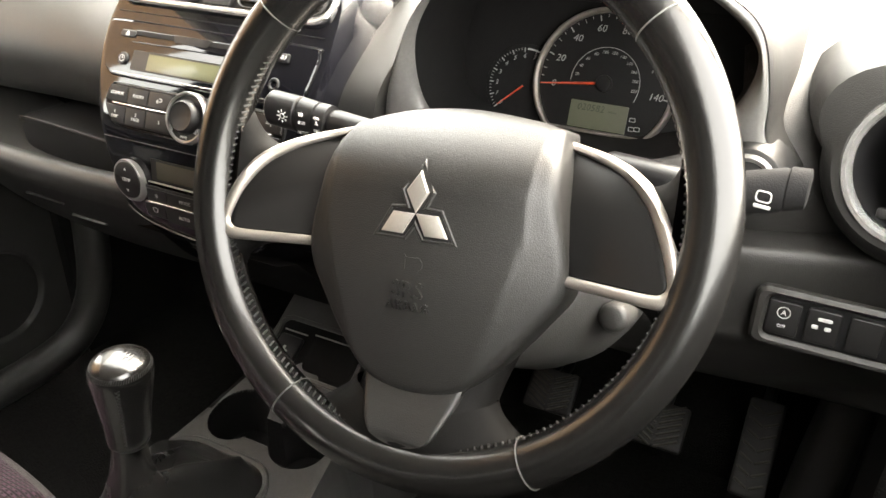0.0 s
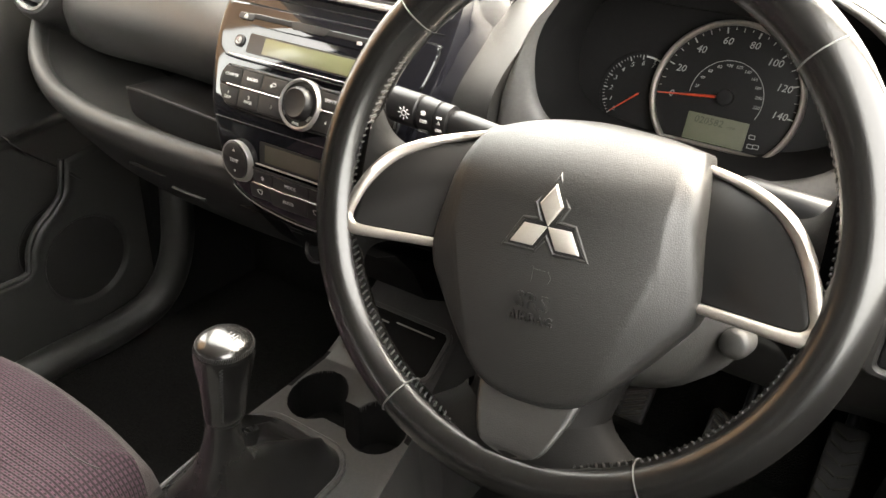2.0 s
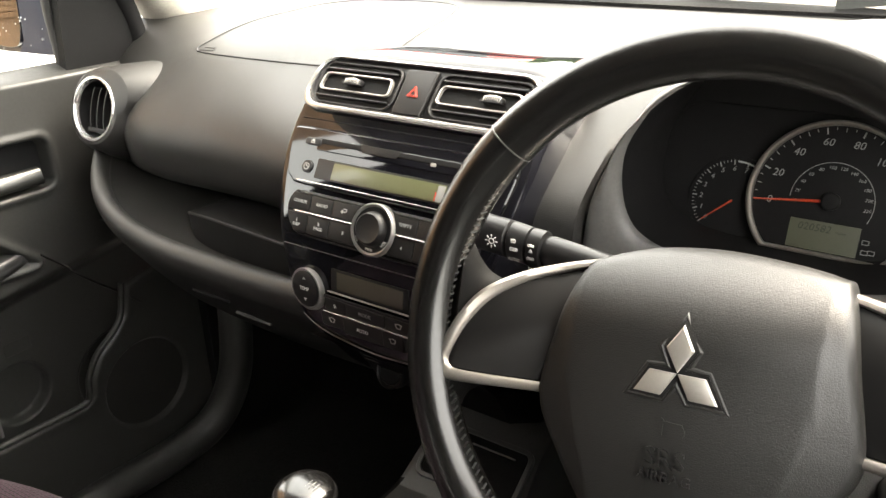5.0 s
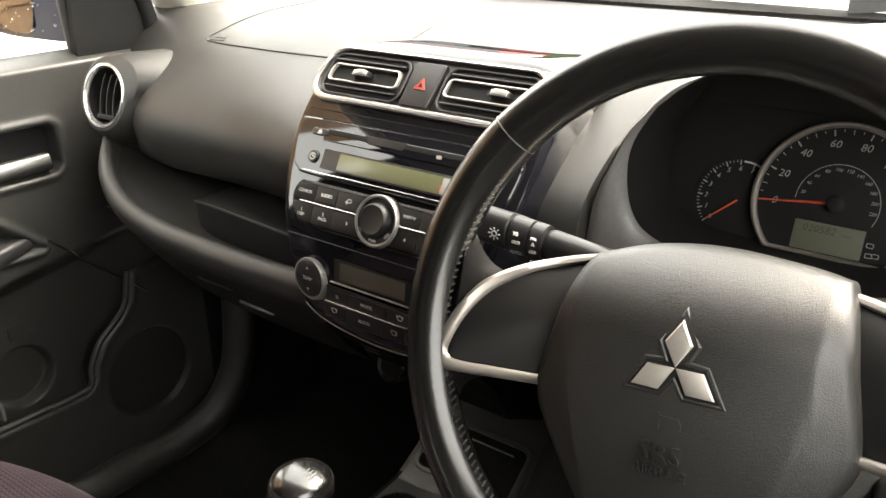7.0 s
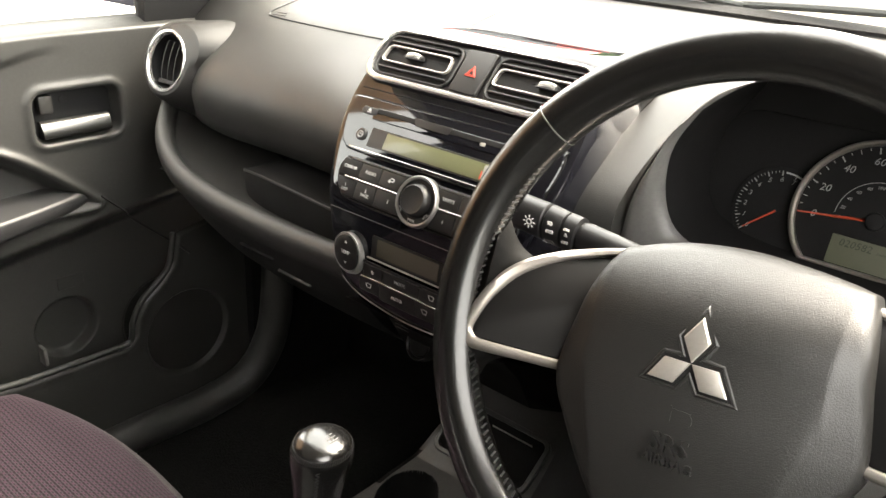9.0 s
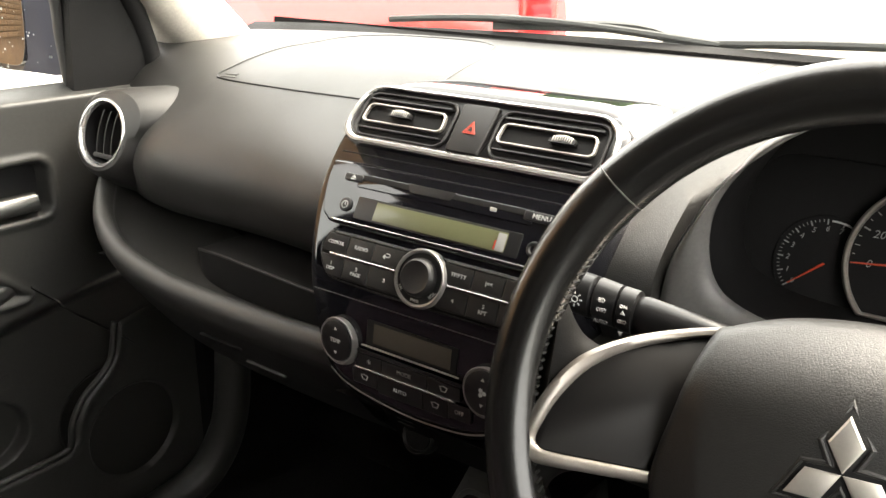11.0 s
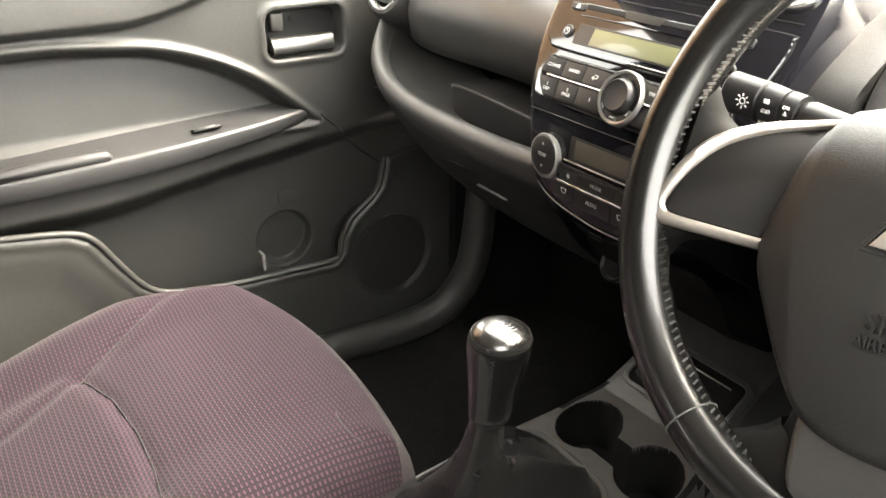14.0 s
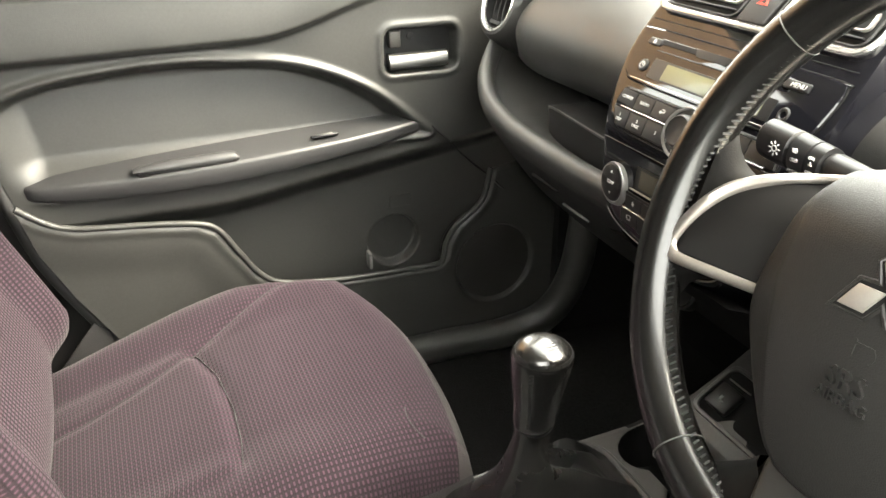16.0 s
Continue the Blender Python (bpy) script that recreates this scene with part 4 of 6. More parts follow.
# lower forked spoke with a smooth insert
def low_data():
    loops = []
    path = [(-0.045, 0.058, 0.040, -0.038), (-0.085, 0.055, 0.050, -0.030), (-0.110, 0.0490, 0.043, -0.021), (-0.125, 0.0470, 0.038, -0.0145), (-0.136, 0.0510, 0.038, -0.0085), (-0.145, 0.062, 0.045, -0.005), (-0.154, 0.074, 0.055, -0.004), (-0.166, 0.074, 0.055, -0.006)]
    P = spline([(a, b, d) for a, b, c, d in path], 5)
    for p in P:
        w = p.y
        loops.append([(w * s, p.x + 0.010 * s * s * (1 if p.x < -0.13 else 0), p.z + 0.011 * (1 - abs(s) ** 3) - 0.011 + o) for s, o in ((-1, -0.015), (-1, 0), (-0.9, 0.005), (-0.7, 0.0085), (-0.4, 0.010), (0, 0.010), (0.4, 0.010), (0.7, 0.0085), (0.9, 0.005), (1, 0), (1, -0.015))])
    return loft(loops, cap0=True, cap1=True)


part("lower_spoke", low_data(), MATT_SHADED_LEATHER, wheel, "forked leather lower spoke", 60)


def insert_data():
    loops = []
    for y in list(np.linspace(-0.092, -0.140, 12)) + [-0.144, -0.1475, -0.150, -0.152, -0.1533]:
        w = float(np.interp(-y, (0.088, 0.105, 0.125, 0.140, 0.144, 0.1475, 0.150, 0.152, 0.1533), (0.0385, 0.0365, 0.0315, 0.0255, 0.0235, 0.0205, 0.0165, 0.0115, 0.004)))
        z = float(np.interp(-y, (0.088, 0.110, 0.125, 0.136, 0.145, 0.154), (-0.0185, -0.0108, -0.0044, 0.0014, 0.0045, 0.0062))) + 0.0020
        end = 0.0025 * smooth01(np.array((-y - 0.1475) / 0.006)).item()
        loops.append([(w * s, y, z + h - end) for s, h in ((-1, -0.012), (-1, -0.0006), (-0.94, 0.0008), (-0.85, 0.0006), (-0.5, 0.0), (0, -0.0003), (0.5, 0.0), (0.85, 0.0006), (0.94, 0.0008), (1, -0.0006), (1, -0.012))])
    return loft(loops, closed=False)


part("lower_insert", insert_data(), INSERT, wheel, "smooth grey insert in the lower spoke", 60)
part("hub_back", loft([[(r * math.cos(a), r * math.sin(a) * 0.9 - 0.02, w) for a in np.linspace(0, 2 * math.pi, 32, endpoint=False)] for r, w in ((0.075, -0.02), (0.072, -0.045), (0.05, -0.06))], cap0=True, cap1=True), PLASTIC_DARK, wheel)


# ---- column shroud, stalks, ignition ring ----
def shroud_data():
    loops = []
    for w, rx, up, dn in ((-0.050, 0.060, 0.034, 0.058), (-0.056, 0.078, 0.044, 0.078), (-0.075, 0.096, 0.050, 0.092), (-0.10, 0.108, 0.052, 0.098), (-0.14, 0.112, 0.050, 0.100), (-0.20, 0.108, 0.045, 0.100), (-0.27, 0.100, 0.040, 0.10)):
        loop = []
        for a in np.linspace(0, 2 * math.pi, 44, endpoint=False):
            c, s = math.cos(a), math.sin(a)
            half = rx if s < 0.1 else 0.82 * rx
            loop.append((half * math.copysign(abs(c) ** 0.7, c), (up if s > 0 else dn) * math.copysign(abs(s) ** 0.7, s) - 0.012, w))
        loops.append(loop)
    return loft(loops, cap0=True, cap1=True)


COLUMN = tilted(0.327, 0.0153, 0.8505, 23)
shroud = thing("column_shroud", COLUMN, "grey plastic shroud of the steering column", "column shroud")
part("shell", shroud_data(), SHROUD, shroud, "", 60)
part("tilt_knob", loft([[(0.106 + r * math.cos(a), -0.050 + r * math.sin(a), w) for a in np.linspace(0, 2 * math.pi, 24, endpoint=False)] for r, w in ((0.0105, -0.105), (0.0102, -0.080), (0.0088, -0.0755), (0.006, -0.0738))], cap1=True), SHROUD, shroud, "", 60)


def stalk(name, sx, label):
    m = pose(0.345, 0.106, 0.867, 0, 0, 0) if sx > 0 else pose(0.323, 0.107, 0.8490)
    s = thing(name, m, label, "stalk")
    return s


def bar(x0, x1, r0, r1, dz0, dz1, ry=1.25, dy0=0.0, dy1=0.0, n=24, rounded=True):
    """A flattened round bar along x."""
    loops = []
    steps = [(0.0, 0.6), (0.03, 0.86), (0.08, 1.0), (0.92, 1.0), (0.97, 0.9), (1.0, 0.7)] if rounded else [(0, 1), (1, 1)]
    for k, f in steps:
        x, r = x0 + (x1 - x0) * k, (r0 + (r1 - r0) * k) * f
        loops.append([(x, dy0 + (dy1 - dy0) * k + r * 1.15 * math.cos(a), dz0 + (dz1 - dz0) * k + r * ry * math.sin(a)) for a in np.linspace(0, 2 * math.pi, n, endpoint=False)])
    return loft(loops, cap0=True, cap1=True)


ls = stalk("light_stalk", -1, "black light stalk with white symbols and a ribbed collar")
part("shaft", bar(-0.050, -0.134, 0.0105, 0.0102, -0.006, 0.003), SATIN_BLACK, ls)
part("collar", bar(-0.132, -0.1435, 0.0114, 0.0114, 0.003, 0.004, n=30), SATIN_BLACK, ls, "ribbed collar")
part("sleeve", bar(-0.1432, -0.1600, 0.0112, 0.0114, 0.004, 0.006), SATIN_BLACK, ls)
tip = part("end_cap", bar(-0.1596, -0.1900, 0.0114, 0.0112, 0.006, 0.008), SATIN_BLACK, ls)
FACE = lambda x, z, y=-0.0131: pose(x, y, z, 90, 0, 0)
for k in range(8):
    a = math.pi * k / 4
    part("symbol", plate(rrect(0.0019, 0.0008, 0.0002), 0, 0.0005, 0.0001), WHITE, tip).matrix_basis = FACE(-0.170 + 0.0042 * math.cos(a), 0.0075 + 0.0042 * math.sin(a)) @ pose(0, 0, 0, 0, 0, math.degrees(a))
part("symbol", frame_plate(circle(0.0024, 20), circle(0.0017, 20), 0, 0.0005, 0.0001), WHITE, tip).matrix_basis = FACE(-0.170, 0.0075)
sl = [o for o in ls.children if o.name.startswith("sleeve")][0]
col = [o for o in ls.children if o.name.startswith("collar")][0]


def lamp_symbol(parent, x, z, size, flip, y=-0.0132):
    """A lamp: a half round lens with three rays beside it."""
    s = -1 if flip else 1
    arc = [(s * 0.5 * size * math.cos(a), 0.5 * size * math.sin(a)) for a in np.linspace(-math.pi / 2, math.pi / 2, 12)]
    inner = [(p[0] * 0.62 + s * size * 0.06, p[1] * 0.66) for p in arc]
    part("symbol", frame_plate(arc, inner, 0, 0.0005, 0.0001), WHITE, parent).matrix_basis = FACE(x, z, y)
    for k in (-0.32, 0.0, 0.32):
        part("symbol", plate(rrect(size * 0.55, size * 0.14, 0.0001, cx=-s * size * 0.45, cy=k * size), 0, 0.0005, 0.0001), WHITE, parent).matrix_basis = FACE(x, z, y)


lettering("AUTO", 0.0034, FACE(-0.1515, -0.003, -0.0131), GREY_PRINT, sl)
lamp_symbol(sl, -0.1515, 0.0115, 0.0034, False)
lamp_symbol(sl, -0.1535, 0.0050, 0.0028, True)
lamp_symbol(sl, -0.1497, 0.0050, 0.0028, False)
lettering("ON", 0.0032, FACE(-0.1378, 0.0105, -0.0131), WHITE, col)
for z, s in ((0.0068, 1), (-0.0072, -1)):
    part("symbol", plate([(-0.0016, -0.0013 * s), (0.0016, -0.0013 * s), (0.0, 0.0016 * s)] if s > 0 else [(0.0, -0.0016), (0.0016, 0.0013), (-0.0016, 0.0013)], 0, 0.0005, 0.0001), WHITE, col).matrix_basis = FACE(-0.1378, z, -0.0132)
lamp_symbol(col, -0.1395, 0.0008, 0.0025, True)
lamp_symbol(col, -0.1361, 0.0008, 0.0025, False)

rs = stalk("wiper_stalk", 1, "black wiper stalk with a white rear wiper symbol")
part("shaft", bar(0.060, 0.130, 0.010, 0.010, -0.008, -0.012), SATIN_BLACK, rs)
cap = part("sleeve", bar(0.128, 0.172, 0.0108, 0.0112, -0.012, -0.004, 1.25, 0.0, 0.011), VOID, rs)
part("end_cap", bar(0.170, 0.183, 0.0112, 0.0100, -0.004, -0.003, 1.25, 0.011, 0.015), VOID, rs, "grey end cap")
part("symbol", frame_plate(rrect(0.0095, 0.0075, 0.0025), rrect(0.0078, 0.0058, 0.0018), 0, 0.0005, 0.0001), WHITE, cap).matrix_basis = FACE(0.160, -0.004, -0.0072) @ pose(0, 0, 0, 0, -10, 0)
part("symbol", plate(rrect(0.010, 0.0022, 0.0005), 0, 0.0005, 0.0001), WHITE, cap).matrix_basis = FACE(0.160, -0.0105, -0.0068) @ pose(0, 0, 0, 0, -10, 0)

ign = thing("ignition_lock", tilted(0.484, 0.196, 0.832, 10), "round ignition lock with a silver ring", "ignition lock")
part("housing", loft([[(r * math.cos(a), r * math.sin(a), w) for a in np.linspace(0, 2 * math.pi, 32, endpoint=False)] for r, w in ((0.030, -0.04), (0.026, -0.004), (0.0235, 0.0), (0.020, 0.001))], cap1=True), PLASTIC_DARK, ign)
part("silver_ring", loft([[(r * math.cos(a), r * math.sin(a), w) for a in np.linspace(0, 2 * math.pi, 32, endpoint=False)] for r, w in ((0.0200, 0.0), (0.0200, 0.0035), (0.0175, 0.0045), (0.0150, 0.003), (0.0140, 0.0))]), DIAL_RING, ign)
part("key_slot", rbox(0.003, 0.012, 0.004, 0.0008, 2, pose(0, 0, 0.002)), SATIN_BLACK, ign)


# ---- centre stack ----
def stack_outline():
    half = spline([(0, -0.0275, 0), (0.045, -0.0245, 0), (0.072, -0.0170, 0), (0.091, -0.0030, 0), (0.1020, 0.020, 0), (0.1105, 0.050, 0), (0.1200, 0.078, 0), (0.1290, 0.118, 0), (0.1345, 0.155, 0), (0.1345, 0.188, 0), (0.1310, 0.218, 0), (0.1220, 0.244, 0), (0.1040, 0.2590, 0), (0.0, 0.2630, 0)], 5)
    return [(p.x, p.y) for p in half] + [(-p.x, p.y) for p in reversed(half[1:-1])]


stack = thing("centre_stack", STACK, "glossy black centre stack panel of the dashboard", "centre console panel", kind="structure")
OUT = stack_outline()
wide = [(x * 1.012, y) for x, y in OUT]
part("panel", loft([[(x, y - 0.02, -0.13) for x, y in wide], [(x, y, -0.012) for x, y in wide]] + [[(x, y, w) for x, y in inset(OUT, k)] for k, w in ((0, -0.004), (0.001, -0.0012), (0.003, 0.0), (0.008, 0.0004))] + [[(x * k, y, 0.0004) for x, y in inset(OUT, 0.008)] for k in (0.66, 0.33, 0.0)]), PIANO, stack, "piano black panel")
# glossy brow over the vents
brow = []
arc = spline([(0.0, -0.002, 0), (0.010, -0.006, 0), (0.023, -0.030, 0), (0.041, -0.075, 0), (0.0600, -0.135, 0), (0.0560, -0.165, 0)], 4)
for k, p in enumerate(arc):
    e = k / (len(arc) - 1)
    brow.append([(s * (0.1330 - 0.004 * e), 0.2505 + (p.x + 0.006) * (1 - 0.30 * s ** 8) - 0.020 * abs(s) ** 10, p.y - 0.012 * abs(s) ** 6) for s in np.linspace(-1, 1, 41)])
part("brow", loft(brow, closed=False), PIANO, stack, "glossy black brow over the vents", 70)
part("panel_seam", plate(rrect(0.25, 0.0010, 0.0003, cy=0.1885), 0, 0.0008, 0.0002), DIAL, stack)
part("panel_seam", plate(rrect(0.222, 0.0007, 0.0002, cy=0.0640), 0, 0.0010, 0.0002), SEAM, stack)

# vents with one silver frame
vents = thing("centre_air_vents", STACK @ pose(-0.0035, 0.2275, 0), "pair of centre air vents in a bright silver frame", "air vent")


def vent_outline(w, h, r, taper=0.0, n=8):
    return [(x * (1 + taper * y / h), y) for x, y in rrect(w, h, r, n)]


FO, FI = vent_outline(0.2580, 0.0590, 0.022, -0.05), vent_outline(0.2490, 0.0500, 0.019, -0.05)
FI = [(x, y + 0.0016) for x, y in FI]
part("silver_frame", frame_plate(FO, FI, -0.004, 0.0065, 0.0018), CHROME, vents, "bright silver frame")
part("shoulder", loft([[(x * k, y * k2, w) for x, y in FO] for k, k2, w in ((0.985, 0.96, 0.002), (1.005, 1.0, 0.0005), (1.022, 1.03, -0.006), (1.040, 1.04, -0.030), (1.060, 1.04, -0.140))]), PIANO, vents, "glossy black shoulder round the vents", 60)
part("backing", plate(FI, -0.004, 0.0012, 0.0003), SATIN_BLACK, vents)
hz = part("hazard_switch", plate(vent_outline(0.0335, 0.0450, 0.003, 0.10), 0.0, 0.0062, 0.0016), BUTTON, vents, "hazard switch with a red triangle")
for s0, s1 in ((0.0074, 0.0063), (0.0047, 0.0038)):
    tri = lambda s: [(s * math.cos(radians(a)), s * math.sin(radians(a)) - 0.001) for a in (90, 210, 330)]
    part("red_triangle", frame_plate(tri(s0), tri(s1), 0.006, 0.0066, 0.0001), RED_PRINT, hz)
for sx in (-1, 1):
    cx = sx * 0.0700
    tx = cx - 0.004 if sx < 0 else cx + 0.014
    lou = part("vent_insert", frame_plate([(x + cx, y) for x, y in vent_outline(0.1000, 0.0445, 0.012)], [(x + cx, y) for x, y in vent_outline(0.0945, 0.0395, 0.010)], 0.0, 0.0045, 0.0010), PLASTIC_DARK, vents)
    # flat dark plate in place of the vent's deep, shaded opening
    part("vent_throat", plate([(x + cx, y) for x, y in vent_outline(0.0945, 0.0395, 0.010)], 0.0012, 0.0018, 0.0002), DIAL, lou)
    part("silver_louvre", frame_plate([(x + cx - 0.001, y + 0.001) for x, y in vent_outline(0.0860, 0.0190, 0.0060, -0.04)], [(x + cx - 0.001, y + 0.001) for x, y in vent_outline(0.0822, 0.0152, 0.0042, -0.04)], 0.0015, 0.0060, 0.0007), GREY_RING, lou, "grey outlined louvre")
    for y in (-0.0140, 0.0145):
        part("slat", rbox(0.088, 0.0018, 0.006, 0.0006, 2, pose(cx, y, 0.0030)), SATIN_BLACK, lou)
    tab = part("vent_tab", loft([[(tx + 0.0110 * math.cos(a), 0.0015 + h * math.sin(a), w) for a in np.linspace(0, math.pi, 16)] + [(tx - 0.0110, -0.0005, w), (tx + 0.0110, -0.0005, w)] for h, w in ((0.0050, 0.0018), (0.0052, 0.0068), (0.0040, 0.0084))], cap0=True, cap1=True), SATIN_BLACK, lou, "ribbed black vent tab")
    for k in np.linspace(-0.8, 0.8, 9):
        part("rib", rbox(0.0008, 0.0052, 0.0012, 0.0003, 1, pose(tx + 0.0100 * k, 0.0038 - 0.0022 * k * k, 0.0083)), GREY_RING, tab)

# radio
radio = thing("car_radio", STACK @ pose(0, 0.130, 0.0004), "glossy black car radio with a disc slot and green display", "car radio")


def radio_outline(k=0.0):
    h = spline([(0, -0.0060, 0), (0.098, -0.0060, 0), (0.114, -0.0020, 0), (0.1215, 0.006, 0), (0.1265, 0.030, 0), (0.1255, 0.0440, 0), (0.1150, 0.0490, 0), (0, 0.0490, 0)], 5)
    o = [(p.x, p.y) for p in h] + [(-p.x, p.y) for p in reversed(h[1:-1])]
    return inset(o, k)


_face = radio_outline(0.0)
part("faceplate", loft([[(x, y, 0.0) for x, y in _face], [(x, y, 0.0018) for x, y in _face]] + [[(x, y, 0.0028) for x, y in inset(_face, 0.0012)]] + [[(x * k, y, 0.0028) for x, y in inset(_face, 0.0012)] for k in (0.6, 0.3, 0.0)]), PIANO, radio)
part("groove", frame_plate(radio_outline(-0.0009), radio_outline(0.0002), 0.0, 0.0013, 0.0003), DIAL, radio)
part("silver_line", plate([(x, y) for x, y in rrect(0.214, 0.0012, 0.0005, cy=-0.0030)], 0.0005, 0.0034, 0.0003), CHROME, radio)
part("slot_shelf", plate(rrect(0.172, 0.0125, 0.002, cx=-0.006, cy=0.0345), 0.002, 0.0038, 0.0008), PIANO, radio)
part("disc_slot", plate(rrect(0.160, 0.0046, 0.001, cx=-0.008, cy=0.0375), 0.003, 0.0044, 0.0002), DIAL, radio)
part("disc_notch", plate([(-0.040, 0.041), (-0.036, 0.0335), (0.004, 0.0335), (0.008, 0.041)], 0.004, 0.0046, 0.0002), BUTTON, radio)
# small grey plate stands in for a glint at the slot
part("slot_glint", plate(rrect(0.0055, 0.0032, 0.0006, cx=0.045, cy=0.0345), 0.004, 0.0050, 0.0003), GREY_RING, radio)
ej = part("eject_button", plate(rrect(0.0200, 0.0068, 0.0022, cx=-0.0972, cy=0.0360), 0.002, 0.0052, 0.0012), SATIN_BLACK, radio)
part("symbol", plate([(-0.0999, 0.0357), (-0.0945, 0.0357), (-0.0972, 0.0385)], 0.005, 0.0055, 0.0001), WHITE, ej)
part("symbol", plate(rrect(0.0054, 0.0009, 0.0002, cx=-0.0972, cy=0.0345), 0.005, 0.0055, 0.0001), WHITE, ej)
ck = part("clock_button", plate(circle(0.0062, 28, -0.0965, 0.0113), 0.002, 0.0050, 0.0012), SATIN_BLACK, radio)
for w, h, dx, dy in ((0.0006, 0.0022, 0.0, 0.0010), (0.0016, 0.0006, 0.0006, 0.0)):
    part("symbol", plate(rrect(w, h, 0.0001, 1, -0.0965 + dx, 0.0113 + dy), 0.0048, 0.0054, 0.0001), WHITE, ck)
part("symbol", frame_plate(circle(0.0034, 20, -0.0965, 0.0113), circle(0.0028, 20, -0.0965, 0.0113), 0.0048, 0.0054, 0.0001), WHITE, ck)
au = part("aux_socket", frame_plate(circle(0.0062, 28, 0.0880, 0.0114), circle(0.0030, 28, 0.0880, 0.0114), 0.002, 0.0042, 0.0010), SATIN_BLACK, radio)
mn = part("menu_button", plate(rrect(0.0260, 0.0080, 0.0015, cx=0.0850, cy=0.0358), 0.002, 0.0052, 0.0012), SATIN_BLACK, radio)
lettering("MENU", 0.0058, pose(0.0875, 0.0358, 0.0053), WHITE, mn)
dw = part("display_window", plate(rrect(0.1620, 0.0195, 0.0012, cx=-0.0045, cy=0.0112), 0.002, 0.0032, 0.0003), SATIN_BLACK, radio)
part("display", plate(rrect(0.1290, 0.0160, 0.0008, cx=0.0000, cy=0.0111), 0.003, 0.0036, 0.0001), LCD, radio, "unlit olive green display")
part("peeling_film", plate(rrect(0.0075, 0.0145, 0.0012, cx=0.0600, cy=0.0108), 0.0036, 0.0040, 0.0001), GREY_PRINT, radio, "grey peeling film with a red edge")
part("peeling_film", plate(rrect(0.0012, 0.0075, 0.0003, cx=0.0552, cy=0.0078), 0.0036, 0.0040, 0.0001), RED_PRINT, radio, "red edge of the film")

# radio buttons and volume knob
keys = thing("radio_keypad", STACK @ pose(0, 0.0970, 0.0004), "black radio keypad with white lettering and a round volume knob", "keypad")


def keypad_outline(k=0.0):
    h = spline([(0, -0.0222, 0), (0.082, -0.0208, 0), (0.099, -0.0155, 0), (0.1075, -0.004, 0), (0.1090, 0.008, 0), (0.1030, 0.0178, 0), (0.091, 0.0198, 0), (0, 0.0198, 0)], 5)
    o = [(p.x, p.y) for p in h] + [(-p.x, p.y) for p in reversed(h[1:-1])]
    return inset(o, k)


part("edge", frame_plate(keypad_outline(-0.0010), keypad_outline(0.0003), 0.0, 0.0030, 0.0006), SATIN_BLACK, keys)
part("base", plate(keypad_outline(0.0003), 0.0, 0.0022, 0.0006), DIAL, keys)


def clip_key(x0, x1, y0, y1):
    """A key cut to the keypad's rounded outline."""
    lim = keypad_outline(0.0014)
    pts = []
    for x, y in rrect(x1 - x0, y1 - y0, 0.0012, 4, (x0 + x1) / 2, (y0 + y1) / 2):
        rx = max(abs(p[0]) for p in lim if abs(p[1] - y) < 0.004)
        pts.append((max(-rx, min(rx, x)), y))
    return pts


KEYTOPS = [(-0.1090, -0.0808, "CD/AUX", 1), (-0.0803, -0.0535, "RADIO", 1), (-0.0530, -0.0200, "<", 1), (-0.1090, -0.0808, "1\nDISP", 0), (-0.0803, -0.0535, "2\nPAGE", 0), (-0.0530, -0.0200, "3", 0),
        (0.0180, 0.0456, "TP/PTY", 1), (0.0461, 0.0735, "|<<", 1), (0.0740, 0.1090, ">>|", 1), (0.0180, 0.0456, "4", 0), (0.0461, 0.0735, "5\nRPT", 0), (0.0740, 0.1090, "6\nRDM", 0)]
for x0, x1, text, up in KEYTOPS:
    y0, y1 = (0.0020, 0.0182) if up else (-0.0192, -0.0012)
    k = part("key", plate(clip_key(x0, x1, y0, y1), 0.001, 0.0042, 0.0010), BUTTON, keys)
    if text == "<":
        cx, cy = (x0 + x1) / 2 - 0.002, (y0 + y1) / 2
        part("symbol", plate([(cx - 0.0040, cy - 0.0008), (cx - 0.0014, cy - 0.0030), (cx - 0.0014, cy + 0.0014)], 0.004, 0.0045, 0.0001), WHITE, k)
        part("symbol", tube([(cx - 0.0016, cy - 0.0008, 0.0043), (cx + 0.0022, cy - 0.0008, 0.0043), (cx + 0.0034, cy + 0.0004, 0.0043), (cx + 0.0030, cy + 0.0018, 0.0043), (cx - 0.0006, cy + 0.0022, 0.0043)], 0.0004, 6), WHITE, k)
        continue
    lettering(text, 0.0046 if "\n" not in text else 0.0045, pose((x0 + x1) / 2 + 0.001, (y0 + y1) / 2, 0.0043), WHITE, k)
for sx in (-1, 1):
    part("silver_bar", plate(rrect(0.074, 0.0019, 0.0009, cx=sx * 0.061, cy=0.0003), 0.002, 0.0056, 0.0009), CHROME, keys)
    part("silver_bar", plate(rrect(0.078, 0.0010, 0.0004, cx=sx * 0.058, cy=0.0192), 0.001, 0.0046, 0.0003), SEAM, keys)
kn = part("volume_ring", loft([[(r * math.cos(a) - 0.0005, r * math.sin(a), w) for a in np.linspace(0, 2 * math.pi, 56, endpoint=False)] for r, w in ((0.0245, 0.0), (0.0245, 0.0065), (0.0232, 0.0085), (0.0218, 0.0080), (0.0208, 0.0055))], cap1=True), DIAL_RING, keys, "silver ring of the volume knob")
